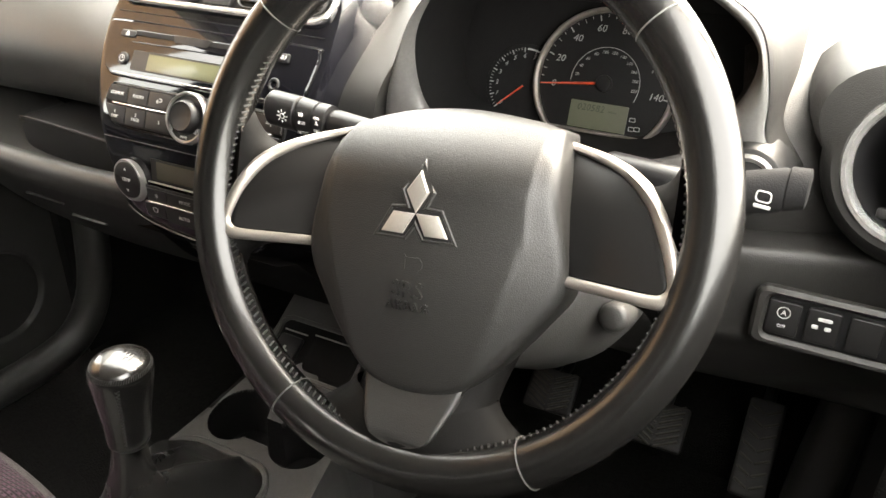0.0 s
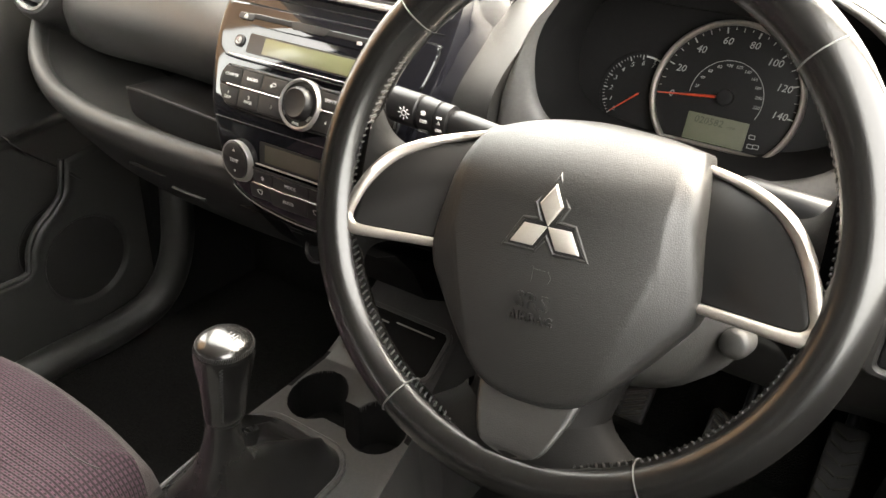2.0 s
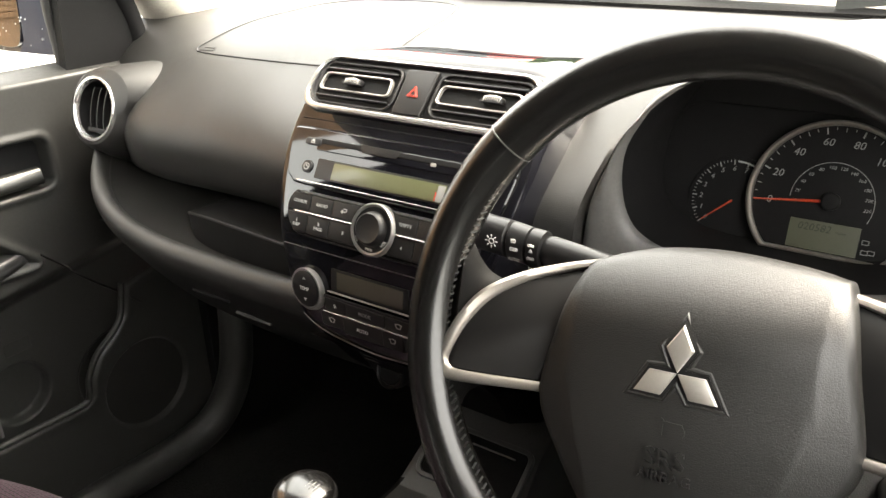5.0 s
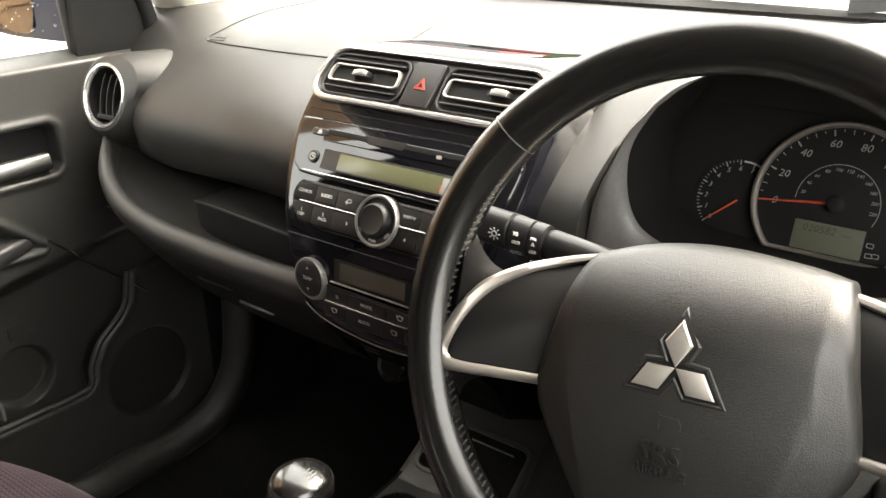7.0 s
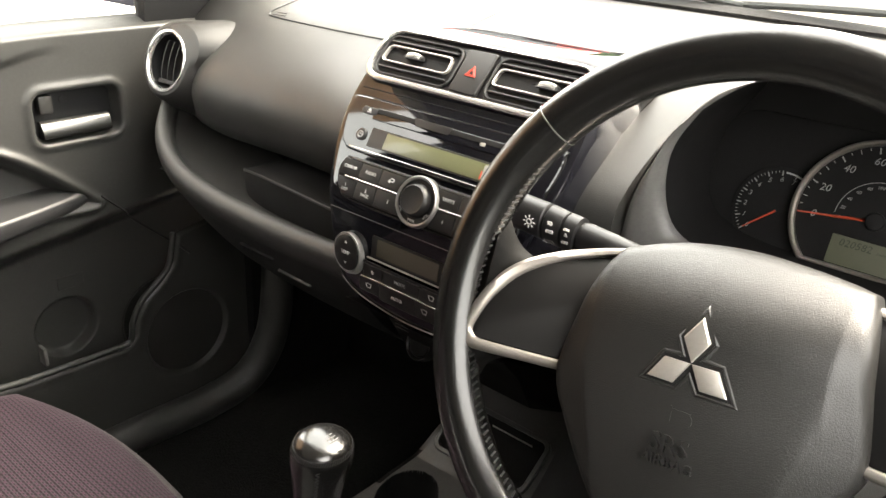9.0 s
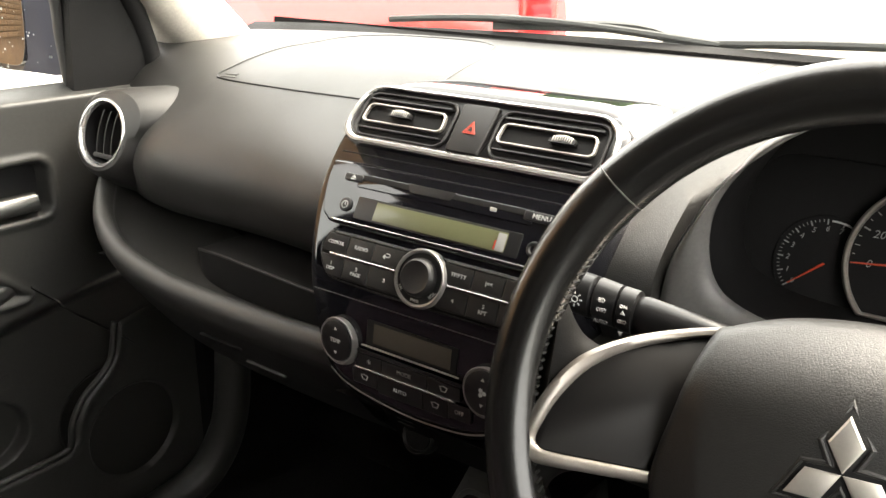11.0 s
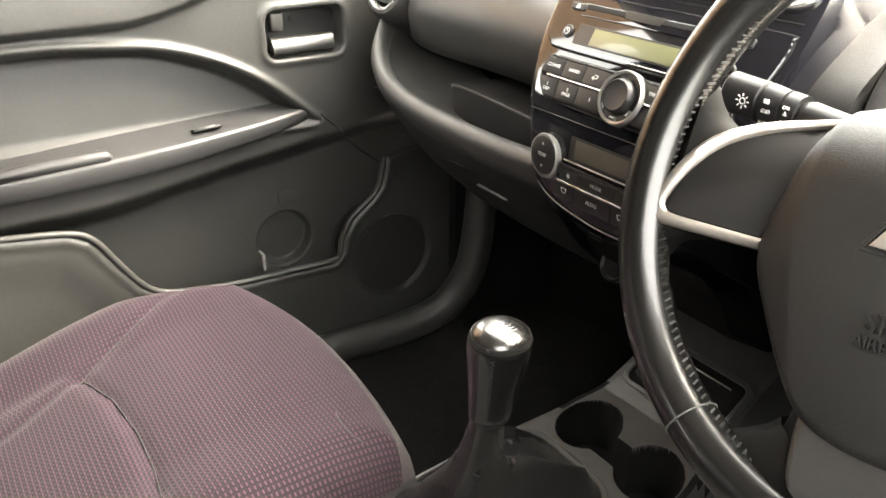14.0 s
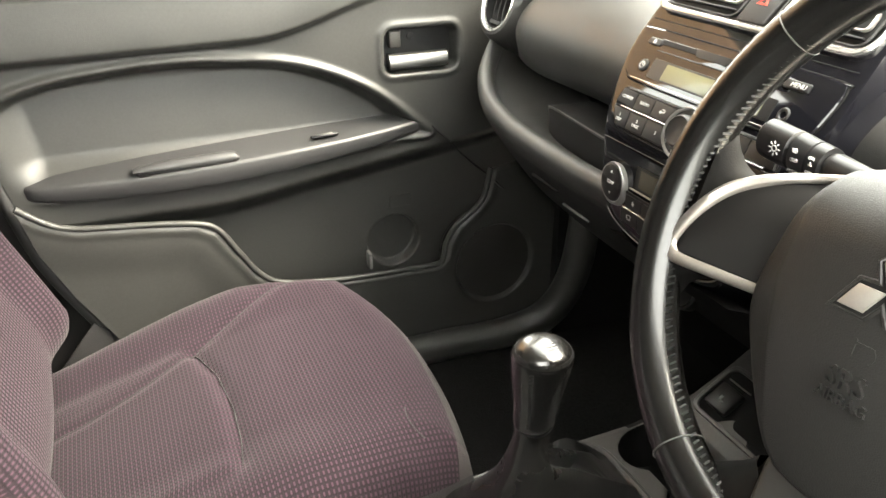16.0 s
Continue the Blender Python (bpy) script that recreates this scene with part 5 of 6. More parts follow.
part("knob_dish", loft([[(r * math.cos(a) - 0.0005, r * math.sin(a), w) for a in np.linspace(0, 2 * math.pi, 48, endpoint=False)] for r, w in ((0.0212, 0.0050), (0.0210, 0.0064), (0.0160, 0.0058))], cap1=True), SATIN_BLACK, kn)
knob = part("volume_knob", loft([[(r * math.cos(a) - 0.0005, r * math.sin(a) + 0.0005, w) for a in np.linspace(0, 2 * math.pi, 48, endpoint=False)] for r, w in ((0.0165, 0.004), (0.0158, 0.0095), (0.0146, 0.0130), (0.0132, 0.0142), (0.0120, 0.0138), (0.0108, 0.0134))], cap1=True), BUTTON, kn, "soft black volume knob", 50)
for i, (txt, a) in enumerate((("SEL", 215), ("PWR", 270), ("VOL", 325))):
    lettering(txt, 0.0040, pose(-0.0005, 0, 0) @ pose(0.0186 * math.cos(radians(a)), 0.0186 * math.sin(radians(a)), 0.0066, 0, 0, a + 90), WHITE, kn)

# climate unit
clim = thing("climate_control", STACK @ pose(-0.0020, 0.0235, 0.0004), "black automatic climate control with two round dials and a dim display", "climate control")


def dial(cx, text):
    d = part("dial_ring", loft([[(cx + r * math.cos(a), 0.001 + r * math.sin(a) * 1.06, w) for a in np.linspace(0, 2 * math.pi, 48, endpoint=False)] for r, w in ((0.0195, 0.0), (0.0193, 0.0055), (0.0184, 0.0072), (0.0173, 0.0070), (0.0164, 0.0050))], cap1=True), DIAL_RING, clim, "silver ring of the dial")
    f = part("dial_face", loft([[(cx + r * math.cos(a), 0.001 + r * math.sin(a) * 1.06, w) for a in np.linspace(0, 2 * math.pi, 40, endpoint=False)] for r, w in ((0.0168, 0.004), (0.0165, 0.0078), (0.0151, 0.0088), (0.006, 0.0084))], cap1=True), BUTTON, d)
    for s in (-1, 1):
        part("arrow", plate([(cx - 0.0017, 0.001 + s * 0.0092), (cx + 0.0017, 0.001 + s * 0.0092), (cx, 0.001 + s * 0.0118)][::s], 0.0084, 0.0090, 0.0001), WHITE, f)
    if text:
        lettering(text, 0.0050, pose(cx, 0.001, 0.0088), WHITE, f)
    else:
        for a in (0, 120, 240):
            part("symbol", plate(circle(0.0017, 12, cx + 0.0021 * math.cos(radians(a)), 0.001 + 0.0021 * math.sin(radians(a))), 0.0084, 0.0090, 0.0001), WHITE, f)


dial(-0.0745, "TEMP")
dial(0.0745, "")
win = part("display_window", plate(rrect(0.092, 0.0240, 0.0015, cy=0.0160), 0.0, 0.0012, 0.0003), DIAL, clim)
part("display", plate(rrect(0.0785, 0.0170, 0.0008, cx=0.001, cy=0.0172), 0.001, 0.0018, 0.0002), LCD_DARK, clim, "unlit dim brown display")
part("silver_bar", plate(rrect(0.0980, 0.0012, 0.0005, cy=0.0050), 0.001, 0.0040, 0.0004), GREY_RING, clim)
part("bar", plate(rrect(0.1080, 0.0030, 0.0008, cy=-0.0005), 0.001, 0.0036, 0.0006), SATIN_BLACK, clim)
for x0, x1, y0, y1, text in ((-0.054, -0.028, -0.0145, -0.0025, "*"), (-0.0275, 0.0195, -0.0145, -0.0025, "MODE"), (0.020, 0.052, -0.0145, -0.0025, ""), (-0.060, -0.033, -0.0305, -0.0170, ""), (-0.0325, 0.0150, -0.0330, -0.0170, "AUTO"), (0.0155, 0.040, -0.0325, -0.0170, ""), (0.0405, 0.062, -0.0300, -0.0170, "OFF")):
    k = part("key", plate(rrect(x1 - x0, y1 - y0, 0.0012, 4, (x0 + x1) / 2, (y0 + y1) / 2), 0.0, 0.0032, 0.0008), BUTTON, clim)
    if text:
        lettering(text, 0.0052 if text != "*" else 0.010, pose((x0 + x1) / 2, (y0 + y1) / 2 - (0.002 if text == "*" else 0), 0.0033), GREY_PRINT if text == "MODE" else WHITE, k)
    else:
        cx, cy = (x0 + x1) / 2, (y0 + y1) / 2
        part("symbol", frame_plate([(cx - 0.0040, cy + 0.0022), (cx - 0.0022, cy - 0.0020), (cx + 0.0022, cy - 0.0020), (cx + 0.0040, cy + 0.0022), (cx, cy + 0.0032)][::-1], [(cx - 0.0030, cy + 0.0016), (cx - 0.0017, cy - 0.0013), (cx + 0.0017, cy - 0.0013), (cx + 0.0030, cy + 0.0016), (cx, cy + 0.0024)][::-1], 0.003, 0.0037, 0.0001), WHITE, k)
part("silver_bar", plate(rrect(0.1040, 0.0020, 0.0009, cx=-0.004, cy=-0.0157), 0.001, 0.0052, 0.0008), CHROME, clim)
low = spline([(-0.086, -0.0255, 0), (-0.072, -0.0340, 0), (-0.045, -0.0405, 0), (0, -0.0445, 0), (0.045, -0.0420, 0), (0.072, -0.0350, 0), (0.086, -0.0260, 0)], 6)
part("silver_lip", tube([(p.x, p.y, 0.0020) for p in low], 0.0008, 8), GREY_RING, clim)
for y in (-0.0485, -0.052, -0.0555):
    part("grille_line", rbox(0.018, 0.0007, 0.0012, 0.0003, 1, pose(-0.012, y, -0.006)), SEAM, clim)


def bow(v):
    """How far the face of the stack stands out at a height: it is gently convex."""
    return 0.005 - (2.7 if v < 0.1 else 1.4) * (v - 0.1) ** 2


def bend(top):
    """Lay a thing that was built flat on the convex face of the stack."""
    todo = [(top, STACK.inverted() @ top.matrix_basis)]
    while todo:
        ob, m = todo.pop()
        if ob.type == "MESH":
            back = m.inverted()
            for v in ob.data.vertices:
                p = m @ v.co
                p.z += bow(p.y)
                v.co = back @ p
        todo += [(c, m @ c.matrix_basis) for c in ob.children]


for unit in (stack, vents, radio, keys, clim):
    bend(unit)

# ---- instruments ----
inst = thing("instrument_cluster", GAUGES, "instrument cluster with a silver-ringed speedometer and rev counter", "instruments")
part("face", plate(rrect(0.27, 0.13, 0.03), -0.012, -0.008, 0.001), DIAL, inst)
RS = 0.0610


def speedo_loop(r, flat):
    out = []
    for a in np.linspace(radians(-44), radians(224), 60):
        out.append((r * math.cos(a), r * math.sin(a)))
    return out


so, si = [(x, max(y, -0.0440)) for x, y in speedo_loop(RS, 0)], [(x, max(y, -0.0408)) for x, y in speedo_loop(RS - 0.0040, 0)]
sp = part("speedometer_ring", frame_plate(so, si, -0.008, 0.0045, 0.0014), SATIN, inst, "silver ring cut flat at the bottom")
part("speedometer_face", plate(si, -0.006, -0.003, 0.0001), DIAL, inst)
for i in range(29):
    a = radians(187 - 6.93 * i)
    major = i % 4 == 0
    r1, l = RS - 0.0052, 0.0048 if major else (0.0034 if i % 2 == 0 else 0.002)
    part("tick", rbox(l, 0.0011 if major else 0.0006, 0.0004, 0.0001, 1, pose((r1 - l / 2) * math.cos(a), (r1 - l / 2) * math.sin(a), -0.0027, 0, 0, math.degrees(a))), GREY_PRINT, inst)
    if major:
        lettering(str(5 * i), 0.0082, pose((RS - 0.0165) * math.cos(a), (RS - 0.0160) * math.sin(a), -0.0027), GREY_PRINT, inst, 0.0002, 0.2)
for i in range(12):
    a = radians(187 - 17.6 * i)
    lettering(str(20 * i), 0.0036, pose(0.0255 * math.cos(a), 0.0255 * math.sin(a), -0.0027), GREY_PRINT, inst, 0.0001, 0.2)
part("inner_scale", tube([(0.0295 * math.cos(a), 0.0295 * math.sin(a), -0.0028) for a in np.linspace(radians(-24), radians(181), 40)], 0.00028, 5), GREY_PRINT, inst)
part("speed_needle", loft([[(-0.056, -0.0005, -0.0012), (-0.056, 0.0005, -0.0012), (-0.056, 0.0003, -0.0004)], [(-0.006, -0.0011, -0.0012), (-0.006, 0.0011, -0.0012), (-0.006, 0.0, 0.0006)]], cap0=True, cap1=True), NEEDLE, inst, "orange-red needle at rest on nought").matrix_basis = pose(0, 0, 0, 0, 0, 7)
part("needle_cap", plate(circle(0.0068, 28), -0.003, 0.002, 0.0012), DIAL, inst)
part("trip_display", plate(rrect(0.0500, 0.0225, 0.0006, cx=-0.0005, cy=-0.0275), -0.003, -0.0022, 0.0001), LCD_CLUSTER, inst, "grey-green trip display")
lettering("020582", 0.0080, pose(-0.0075, -0.0215, -0.0020), LCD_INK, inst, 0.0001, 0.15)
lettering("miles", 0.0035, pose(0.0115, -0.0225, -0.0020), LCD_INK, inst, 0.0001)
for x, y in ((0.029, -0.026), (0.0295, -0.0335), (0.034, -0.033)):
    part("warning_symbol", frame_plate(rrect(0.0050, 0.0036, 0.0008, cx=x, cy=y), rrect(0.0040, 0.0026, 0.0006, cx=x, cy=y), -0.003, -0.0024, 0.0001), GREY_PRINT, inst)
TX, TY, RT = -0.0722, -0.0115, 0.0325
part("rev_face", plate(circle(RT + 0.003, 48, TX, TY), -0.0085, -0.0062, 0.0005), DIAL, inst)
for i in range(33):
    a = radians(222 - 5.2 * i)
    if math.cos(a) * RT + TX > -RS - 0.001 and math.sin(a) * RT + TY < 0.012:
        continue
    major = i % 4 == 0
    l = 0.0040 if major else 0.002
    part("tick", rbox(l, 0.0010 if major else 0.0005, 0.0004, 0.0001, 1, pose(TX + (RT - l / 2) * math.cos(a), TY + (RT - l / 2) * math.sin(a), -0.0060, 0, 0, math.degrees(a))), GREY_PRINT, inst)
    if major:
        lettering(str(i // 4), 0.0056, pose(TX + (RT - 0.0070) * math.cos(a), TY + (RT - 0.0070) * math.sin(a), -0.0060), GREY_PRINT, inst, 0.0001, 0.2)
part("rev_needle", loft([[(-0.029, -0.0004, -0.0012), (-0.029, 0.0004, -0.0012), (-0.029, 0.0, -0.0006)], [(0.0, -0.0009, -0.0012), (0.0, 0.0009, -0.0012), (0.0, 0.0, 0.0002)]], cap0=True, cap1=True), NEEDLE, inst, "orange-red needle at rest").matrix_basis = pose(TX, TY, -0.004, 0, 0, 42)
part("red_zone", tube([(TX + 0.0313 * math.cos(a), TY + 0.0313 * math.sin(a), -0.0060) for a in np.linspace(radians(67), radians(92), 10)], 0.0007, 5), WHITE, inst)


# ---- passenger door ----
door = thing("door_1", pose(-0.676, -0.023, 0.014), "closed passenger door with a grained dark grey plastic panel", "door", kind="structure")


def flat(points, n=5):
    return [(p.x, p.y) for p in spline([(a, b, 0) for a, b in points], n, closed=True)]


SCOOP = flat([(-0.490, 0.640), (-0.478, 0.700), (-0.40, 0.738), (-0.29, 0.753), (-0.20, 0.756), (-0.135, 0.752), (-0.05, 0.742), (0.02, 0.720), (0.08, 0.690), (0.130, 0.653), (0.174, 0.614), (0.178, 0.605), (0.10, 0.606), (-0.15, 0.594), (-0.33, 0.586), (-0.440, 0.586)])
POCKET = [(-0.80, 0.70), (-0.46, 0.590), (-0.415, 0.552), (-0.375, 0.536), (-0.28, 0.525), (-0.205, 0.513), (-0.175, 0.496), (-0.148, 0.452), (-0.118, 0.406), (-0.085, 0.384), (-0.03, 0.374), (0.031, 0.366), (0.12, 0.362), (0.196, 0.360), (0.209, 0.372), (0.214, 0.398), (0.234, 0.430), (0.268, 0.455), (0.288, 0.478), (0.300, 0.530), (0.60, 0.58), (0.60, 0.0), (-0.80, 0.0)]
HANDLE = rrect(0.122, 0.068, 0.014, 6, 0.176, 0.744)
CUPH = circle(0.052, 40, 0.140, 0.385)
SPEAKER = circle(0.082, 48, 0.312, 0.338)


def door_depth(y, z, pocket=True):
    """How far the panel stands in from the door's plane, towards the cabin."""
    d = np.full_like(np.asarray(y, float), 0.020)
    crease = 0.768 + 0.006 * np.sin((y + 0.4) * 3) + 0.055 * smooth01((y + 0.10) / 0.26)
    fade = 1 - smooth01((y + 0.02) / 0.20)
    d = d + fade * (0.020 * smooth01((z - crease) / 0.016) - 0.012 * smooth01((z - crease - 0.02) / 0.10))
    d = d + 0.004 * smooth01((z - 0.80) / 0.10)
    s = signed(y, z, SCOOP)
    near = smooth01((y - door_back(z) - 0.005) / 0.06)
    d = d + 0.0065 * near * np.exp(-((s + 0.006) / 0.0060) ** 2)
    # the scoop is cut deep under its ridge and slopes out again to the armrest
    d = d - 0.044 * near * smooth01((s + 0.002) / 0.020) * smooth01((z - 0.582) / 0.055) * (0.62 + 0.38 * np.clip((z - 0.60) / 0.13, 0.0, 1.0))
    # below the armrest the panel rolls under and stands back
    edge = 0.540 + 0.13 * (y + 0.15) * smooth01((y + 0.25) / 0.2)
    low = smooth01((edge - z) / 0.055)
    d = d - 0.062 * low
    p = signed(y, z, POCKET) if pocket else np.full_like(d, -1.0)
    d = d + (0.014 + 0.062 * low) * smooth01((p + 0.010) / 0.020) + 0.0020 * np.exp(-((p - 0.012) / 0.008) ** 2)
    d = d - 0.005 * smooth01((p - 0.03) / 0.06) * (1 - smooth01((y + 0.10) / 0.1))
    h = signed(y, z, HANDLE)
    d = d - 0.030 * smooth01((h + 0.003) / 0.009) + 0.0035 * np.exp(-((h + 0.007) / 0.006) ** 2)
    c = signed(y, z, CUPH)
    d = d - 0.022 * smooth01(c / 0.006) * (1 - smooth01(p / 0.01))
    k = signed(y, z, SPEAKER)
    d = d - 0.010 * smooth01(k / 0.010)
    return d


def door_back(z):
    """The rear edge of the panel, which sweeps forward towards the sill."""
    return np.interp(z, (0.20, 0.28, 0.34, 0.42, 0.50, 0.62, 0.75, 0.90), (-0.270, -0.320, -0.352, -0.397, -0.432, -0.458, -0.485, -0.52))


def door_panel():
    ss = np.linspace(0, 1, 330)
    zs = np.linspace(0.180, 0.871, 345)
    S, Z = np.meshgrid(ss, zs)
    back = door_back(Z)
    Y = back + (0.455 - back) * S
    ys = ss
    D = door_depth(Y, Z, False)
    # the upper edge rolls over to the glass
    D = D - 0.035 * smooth01((Z - 0.851) / 0.02) ** 2
    rows = [[(float(D[i, j]), float(Y[i, j]), float(Z[i, j])) for j in range(len(ys))] for i in range(len(zs))]
    return loft(rows, closed=False)


part("door_panel", door_panel(), DOOR_PLASTIC, door, "moulded grey plastic door panel", 80)


def pocket_front():
    """The outer wall of the map pocket, open behind its rounded lip."""
    ss, zs = np.linspace(0, 1, 300), np.linspace(0.180, 0.640, 230)
    S, Z = np.meshgrid(ss, zs)
    back = door_back(Z)
    Y = back + (0.455 - back) * S
    D, P = door_depth(Y, Z), signed(Y, Z, POCKET)
    D = 0.034 + (D - 0.034) * smooth01(P / 0.016)
    n = len(ss)
    verts = [(float(D[j, i]), float(Y[j, i]), float(Z[j, i])) for j in range(len(zs)) for i in range(n)]
    keep = P > 0.0005
    faces = [(j * n + i, j * n + i + 1, (j + 1) * n + i + 1, (j + 1) * n + i) for j in range(len(zs) - 1) for i in range(n - 1) if keep[j, i] and keep[j, i + 1] and keep[j + 1, i] and keep[j + 1, i + 1]]
    return verts, faces


part("map_pocket", pocket_front(), DOOR_PLASTIC, door, "outer wall of the map pocket", 80)
part("pocket_lip", tube([(0.0312, p.x, p.y - 0.002) for p in spline([(a, b, 0) for a, b in POCKET[1:20]], 6) if p.x > float(door_back(p.y))], 0.0050, 10), DOOR_PLASTIC, door, "rounded lip of the map pocket")


part("rear_seal", tube(spline([(0.010, float(door_back(z)) - 0.008, z) for z in np.linspace(0.24, 0.88, 9)], 6), 0.012, 10), RUBBER, door, "black rubber seal along the door's rear edge")


def armrest_data():
    loops = []
    for y in np.linspace(-0.440, 0.188, 64):
        k = (y + 0.440) / 0.628
        w = math.sin(math.pi * min(1, max(0, k)) ** 0.8) ** 0.45 if 0 < k < 1 else 0.02
        zc = 0.600 + 0.028 * k - 0.012 * k * (1 - k) * 2
        x0, x1 = -0.025, 0.008 + 0.050 * w * (0.75 + 0.25 * k)
        h = 0.012 + 0.017 * w
        loops.append([(x0, y, zc + 0.004 + 0.018 * w), (x0 + 0.5 * (x1 - x0), y, zc + 0.004 + 0.010 * w), (x1 - 0.006, y, zc + 0.0035), (x1 - 0.002, y, zc + 0.0015), (x1, y, zc - 0.0025), (x1 - 0.002, y, zc - h * 0.85), (x1 - 0.005, y, zc - h), (x0, y, zc - h * 1.1)])
    return loft(loops, cap0=True, cap1=True)


arm = part("armrest", armrest_data(), ARM, door, "smooth dark grey armrest", 50)
part("grip_recess", rbox(0.040, 0.150, 0.012, 0.005, 3, pose(0.026, -0.205, 0.6095, 2.2, 0, 0)), PLASTIC_DARK, arm)
part("pull_grip", loft([[(0.040 + 0.010 * math.cos(a), y, 0.6130 + 0.0215 * (y + 0.28) * 0.6 + 0.010 * math.sin(a) * s) for a in np.linspace(0, 2 * math.pi, 14, endpoint=False)] for y, s in ((-0.285, 0.15), (-0.270, 0.6), (-0.24, 0.9), (-0.18, 1.0), (-0.145, 1.0), (-0.136, 0.8))], cap0=True, cap1=True), ARM, arm, "raised pull grip", 50)
sw = part("window_switch", rbox(0.017, 0.042, 0.004, 0.0015, 2, pose(0.028, 0.006, 0.6255, 2.2, -14, 0)), SATIN_BLACK, arm, "black window switch")
part("rocker", rbox(0.010, 0.022, 0.003, 0.001, 2, pose(0.028, 0.008, 0.6270, 6, -14, 0)), SURROUND, sw)
hc = part("handle_cup", plate([(p[0], p[1]) for p in inset(HANDLE, -0.002)], -0.004, -0.001, 0.001), SATIN_BLACK, door)
hc.matrix_basis = Matrix(((0, 0, 1, 0.0), (1, 0, 0, 0), (0, 1, 0, 0), (0, 0, 0, 1)))
lev = part("inner_handle", loft([[(0.008 + o, y, z) for o, z in ((0.0, 0.7150), (0.010, 0.7145), (0.0160, 0.7170), (0.0165, 0.7205), (0.0150, 0.7270), (0.0125, 0.7340), (0.0085, 0.7380), (0.003, 0.7395), (0.0, 0.7380))] for y in np.linspace(0.122, 0.222, 14)], cap0=True, cap1=True), POLISHED, door, "bright silver inner door handle", 30)
part("lock_tab", rbox(0.012, 0.020, 0.026, 0.003, 2, pose(0.010, 0.134, 0.762)), PLASTIC, door)
part("screw_cover", plate(circle(0.006, 20), 0, 0.003, 0.001), BUTTON, door).matrix_basis = Matrix(((0, 0, 1, -0.003), (1, 0, 0, 0.165), (0, 1, 0, 0.763), (0, 0, 0, 1)))
part("speaker_grille", plate(circle(0.076, 56), -0.004, 0.002, 0.002), PLASTIC, door, "round black speaker grille").matrix_basis = Matrix(((0, 0, 1, 0.024), (1, 0, 0, 0.312), (0, 1, 0, 0.338), (0, 0, 0, 1)))
part("pocket_peg", rbox(0.020, 0.006, 0.030, 0.002, 2, pose(0.018, 0.073, 0.386)), SURROUND, door)
part("embossed_mark", plate(rrect(0.042, 0.022, 0.003), -0.002, 0.0012, 0.0008), DOOR_PLASTIC, door).matrix_basis = Matrix(((0, 0, 1, -0.0418), (1, 0, 0, 0.155), (0, 1, 0, 0.462), (0, 0, 0, 1)))
# a long shut line that sweeps down beside the dash
cut = spline([(0.0, 0.192, 0.616), (0, 0.235, 0.575), (0, 0.285, 0.525), (0, 0.325, 0.485)], 6)
part("panel_seam", tube([(float(door_depth(np.array(p.y), np.array(p.z))) + 0.0005, p.y, p.z) for p in cut], 0.0018, 6), SATIN_BLACK, door)
part("outer_skin", loft([[(-0.09 + 0.02 * math.sin(math.pi * (z - 0.22) / 0.66), y, z) for z in np.linspace(0.22, 0.835, 9)] for y in (-0.64, 0.50)], closed=False), BLUE_PAINT, door)
part("window_seal", rbox(0.014, 1.02, 0.012, 0.003, 2, pose(-0.012, -0.16, 0.862)), RUBBER, door)
wglass = part("window_pane", loft([[(-0.014 + 0.30 * max(0, z - 0.88) * 0.42, y, z) for z in np.linspace(0.860, 1.33, 8)] for y in (-0.62, 0.30)], closed=False), GLASS, door)
wglass.visible_shadow = False
# mirror triangle ahead of the glass and the black frame of the window
part("window_frame", tube(spline([(-0.008, 0.303, 0.858), (-0.003, 0.296, 0.93), (0.008, 0.285, 1.0), (0.045, 0.22, 1.15), (0.09, 0.08, 1.31)], 6), 0.007, 10), RUBBER, door)
tri_in = [(0.296, 0.852), (0.440, 0.852), (0.415, 0.93), (0.375, 1.02), (0.300, 1.12)]
part("mirror_triangle", loft([[(o + 0.26 * max(0, z - 0.88) * 0.42, y, z) for y, z in tri_in] for o in (-0.010, 0.012)], cap0=True, cap1=True), VOID, door, "black corner trim ahead of the side window")
part("door_seal", tube(spline([(0.010, 0.425, 0.86), (0.012, 0.415, 0.92), (0.026, 0.375, 1.00), (0.06, 0.28, 1.13), (0.12, 0.11, 1.31)], 6), 0.015, 12), VOID, door, "thick black rubber door seal")

# mirror outside
mir = thing("door_mirror", pose(-0.961, 0.342, 0.942), "dark blue door mirror wet with rain", "door mirror")
oval = [(p.x, p.y) for p in spline([(-0.10, -0.062, 0), (0.055, -0.070, 0), (0.098, -0.040, 0), (0.105, 0.03, 0), (0.090, 0.072, 0), (-0.06, 0.075, 0), (-0.105, 0.04, 0), (-0.112, -0.02, 0)], 6, closed=True)]
MF = pose(0, 0, 0, 90, 0, 0)
part("housing", moved(loft([[(x * k, y * k, w) for x, y in oval] for k, w in ((0.93, 0.002), (1.0, 0.0), (1.03, -0.015), (0.98, -0.05), (0.75, -0.085), (0.3, -0.10))], cap1=True), MF), BLUE_PAINT, mir)
part("rim", moved(frame_plate(oval, inset(oval, 0.010), -0.004, 0.004, 0.002), MF), SATIN_BLACK, mir)
part("mirror_glass", moved(plate(inset(oval, 0.009), -0.004, 0.0015, 0.0004), MF @ pose(0, 0, 0, -3, -6, 0)), MIRROR, mir)
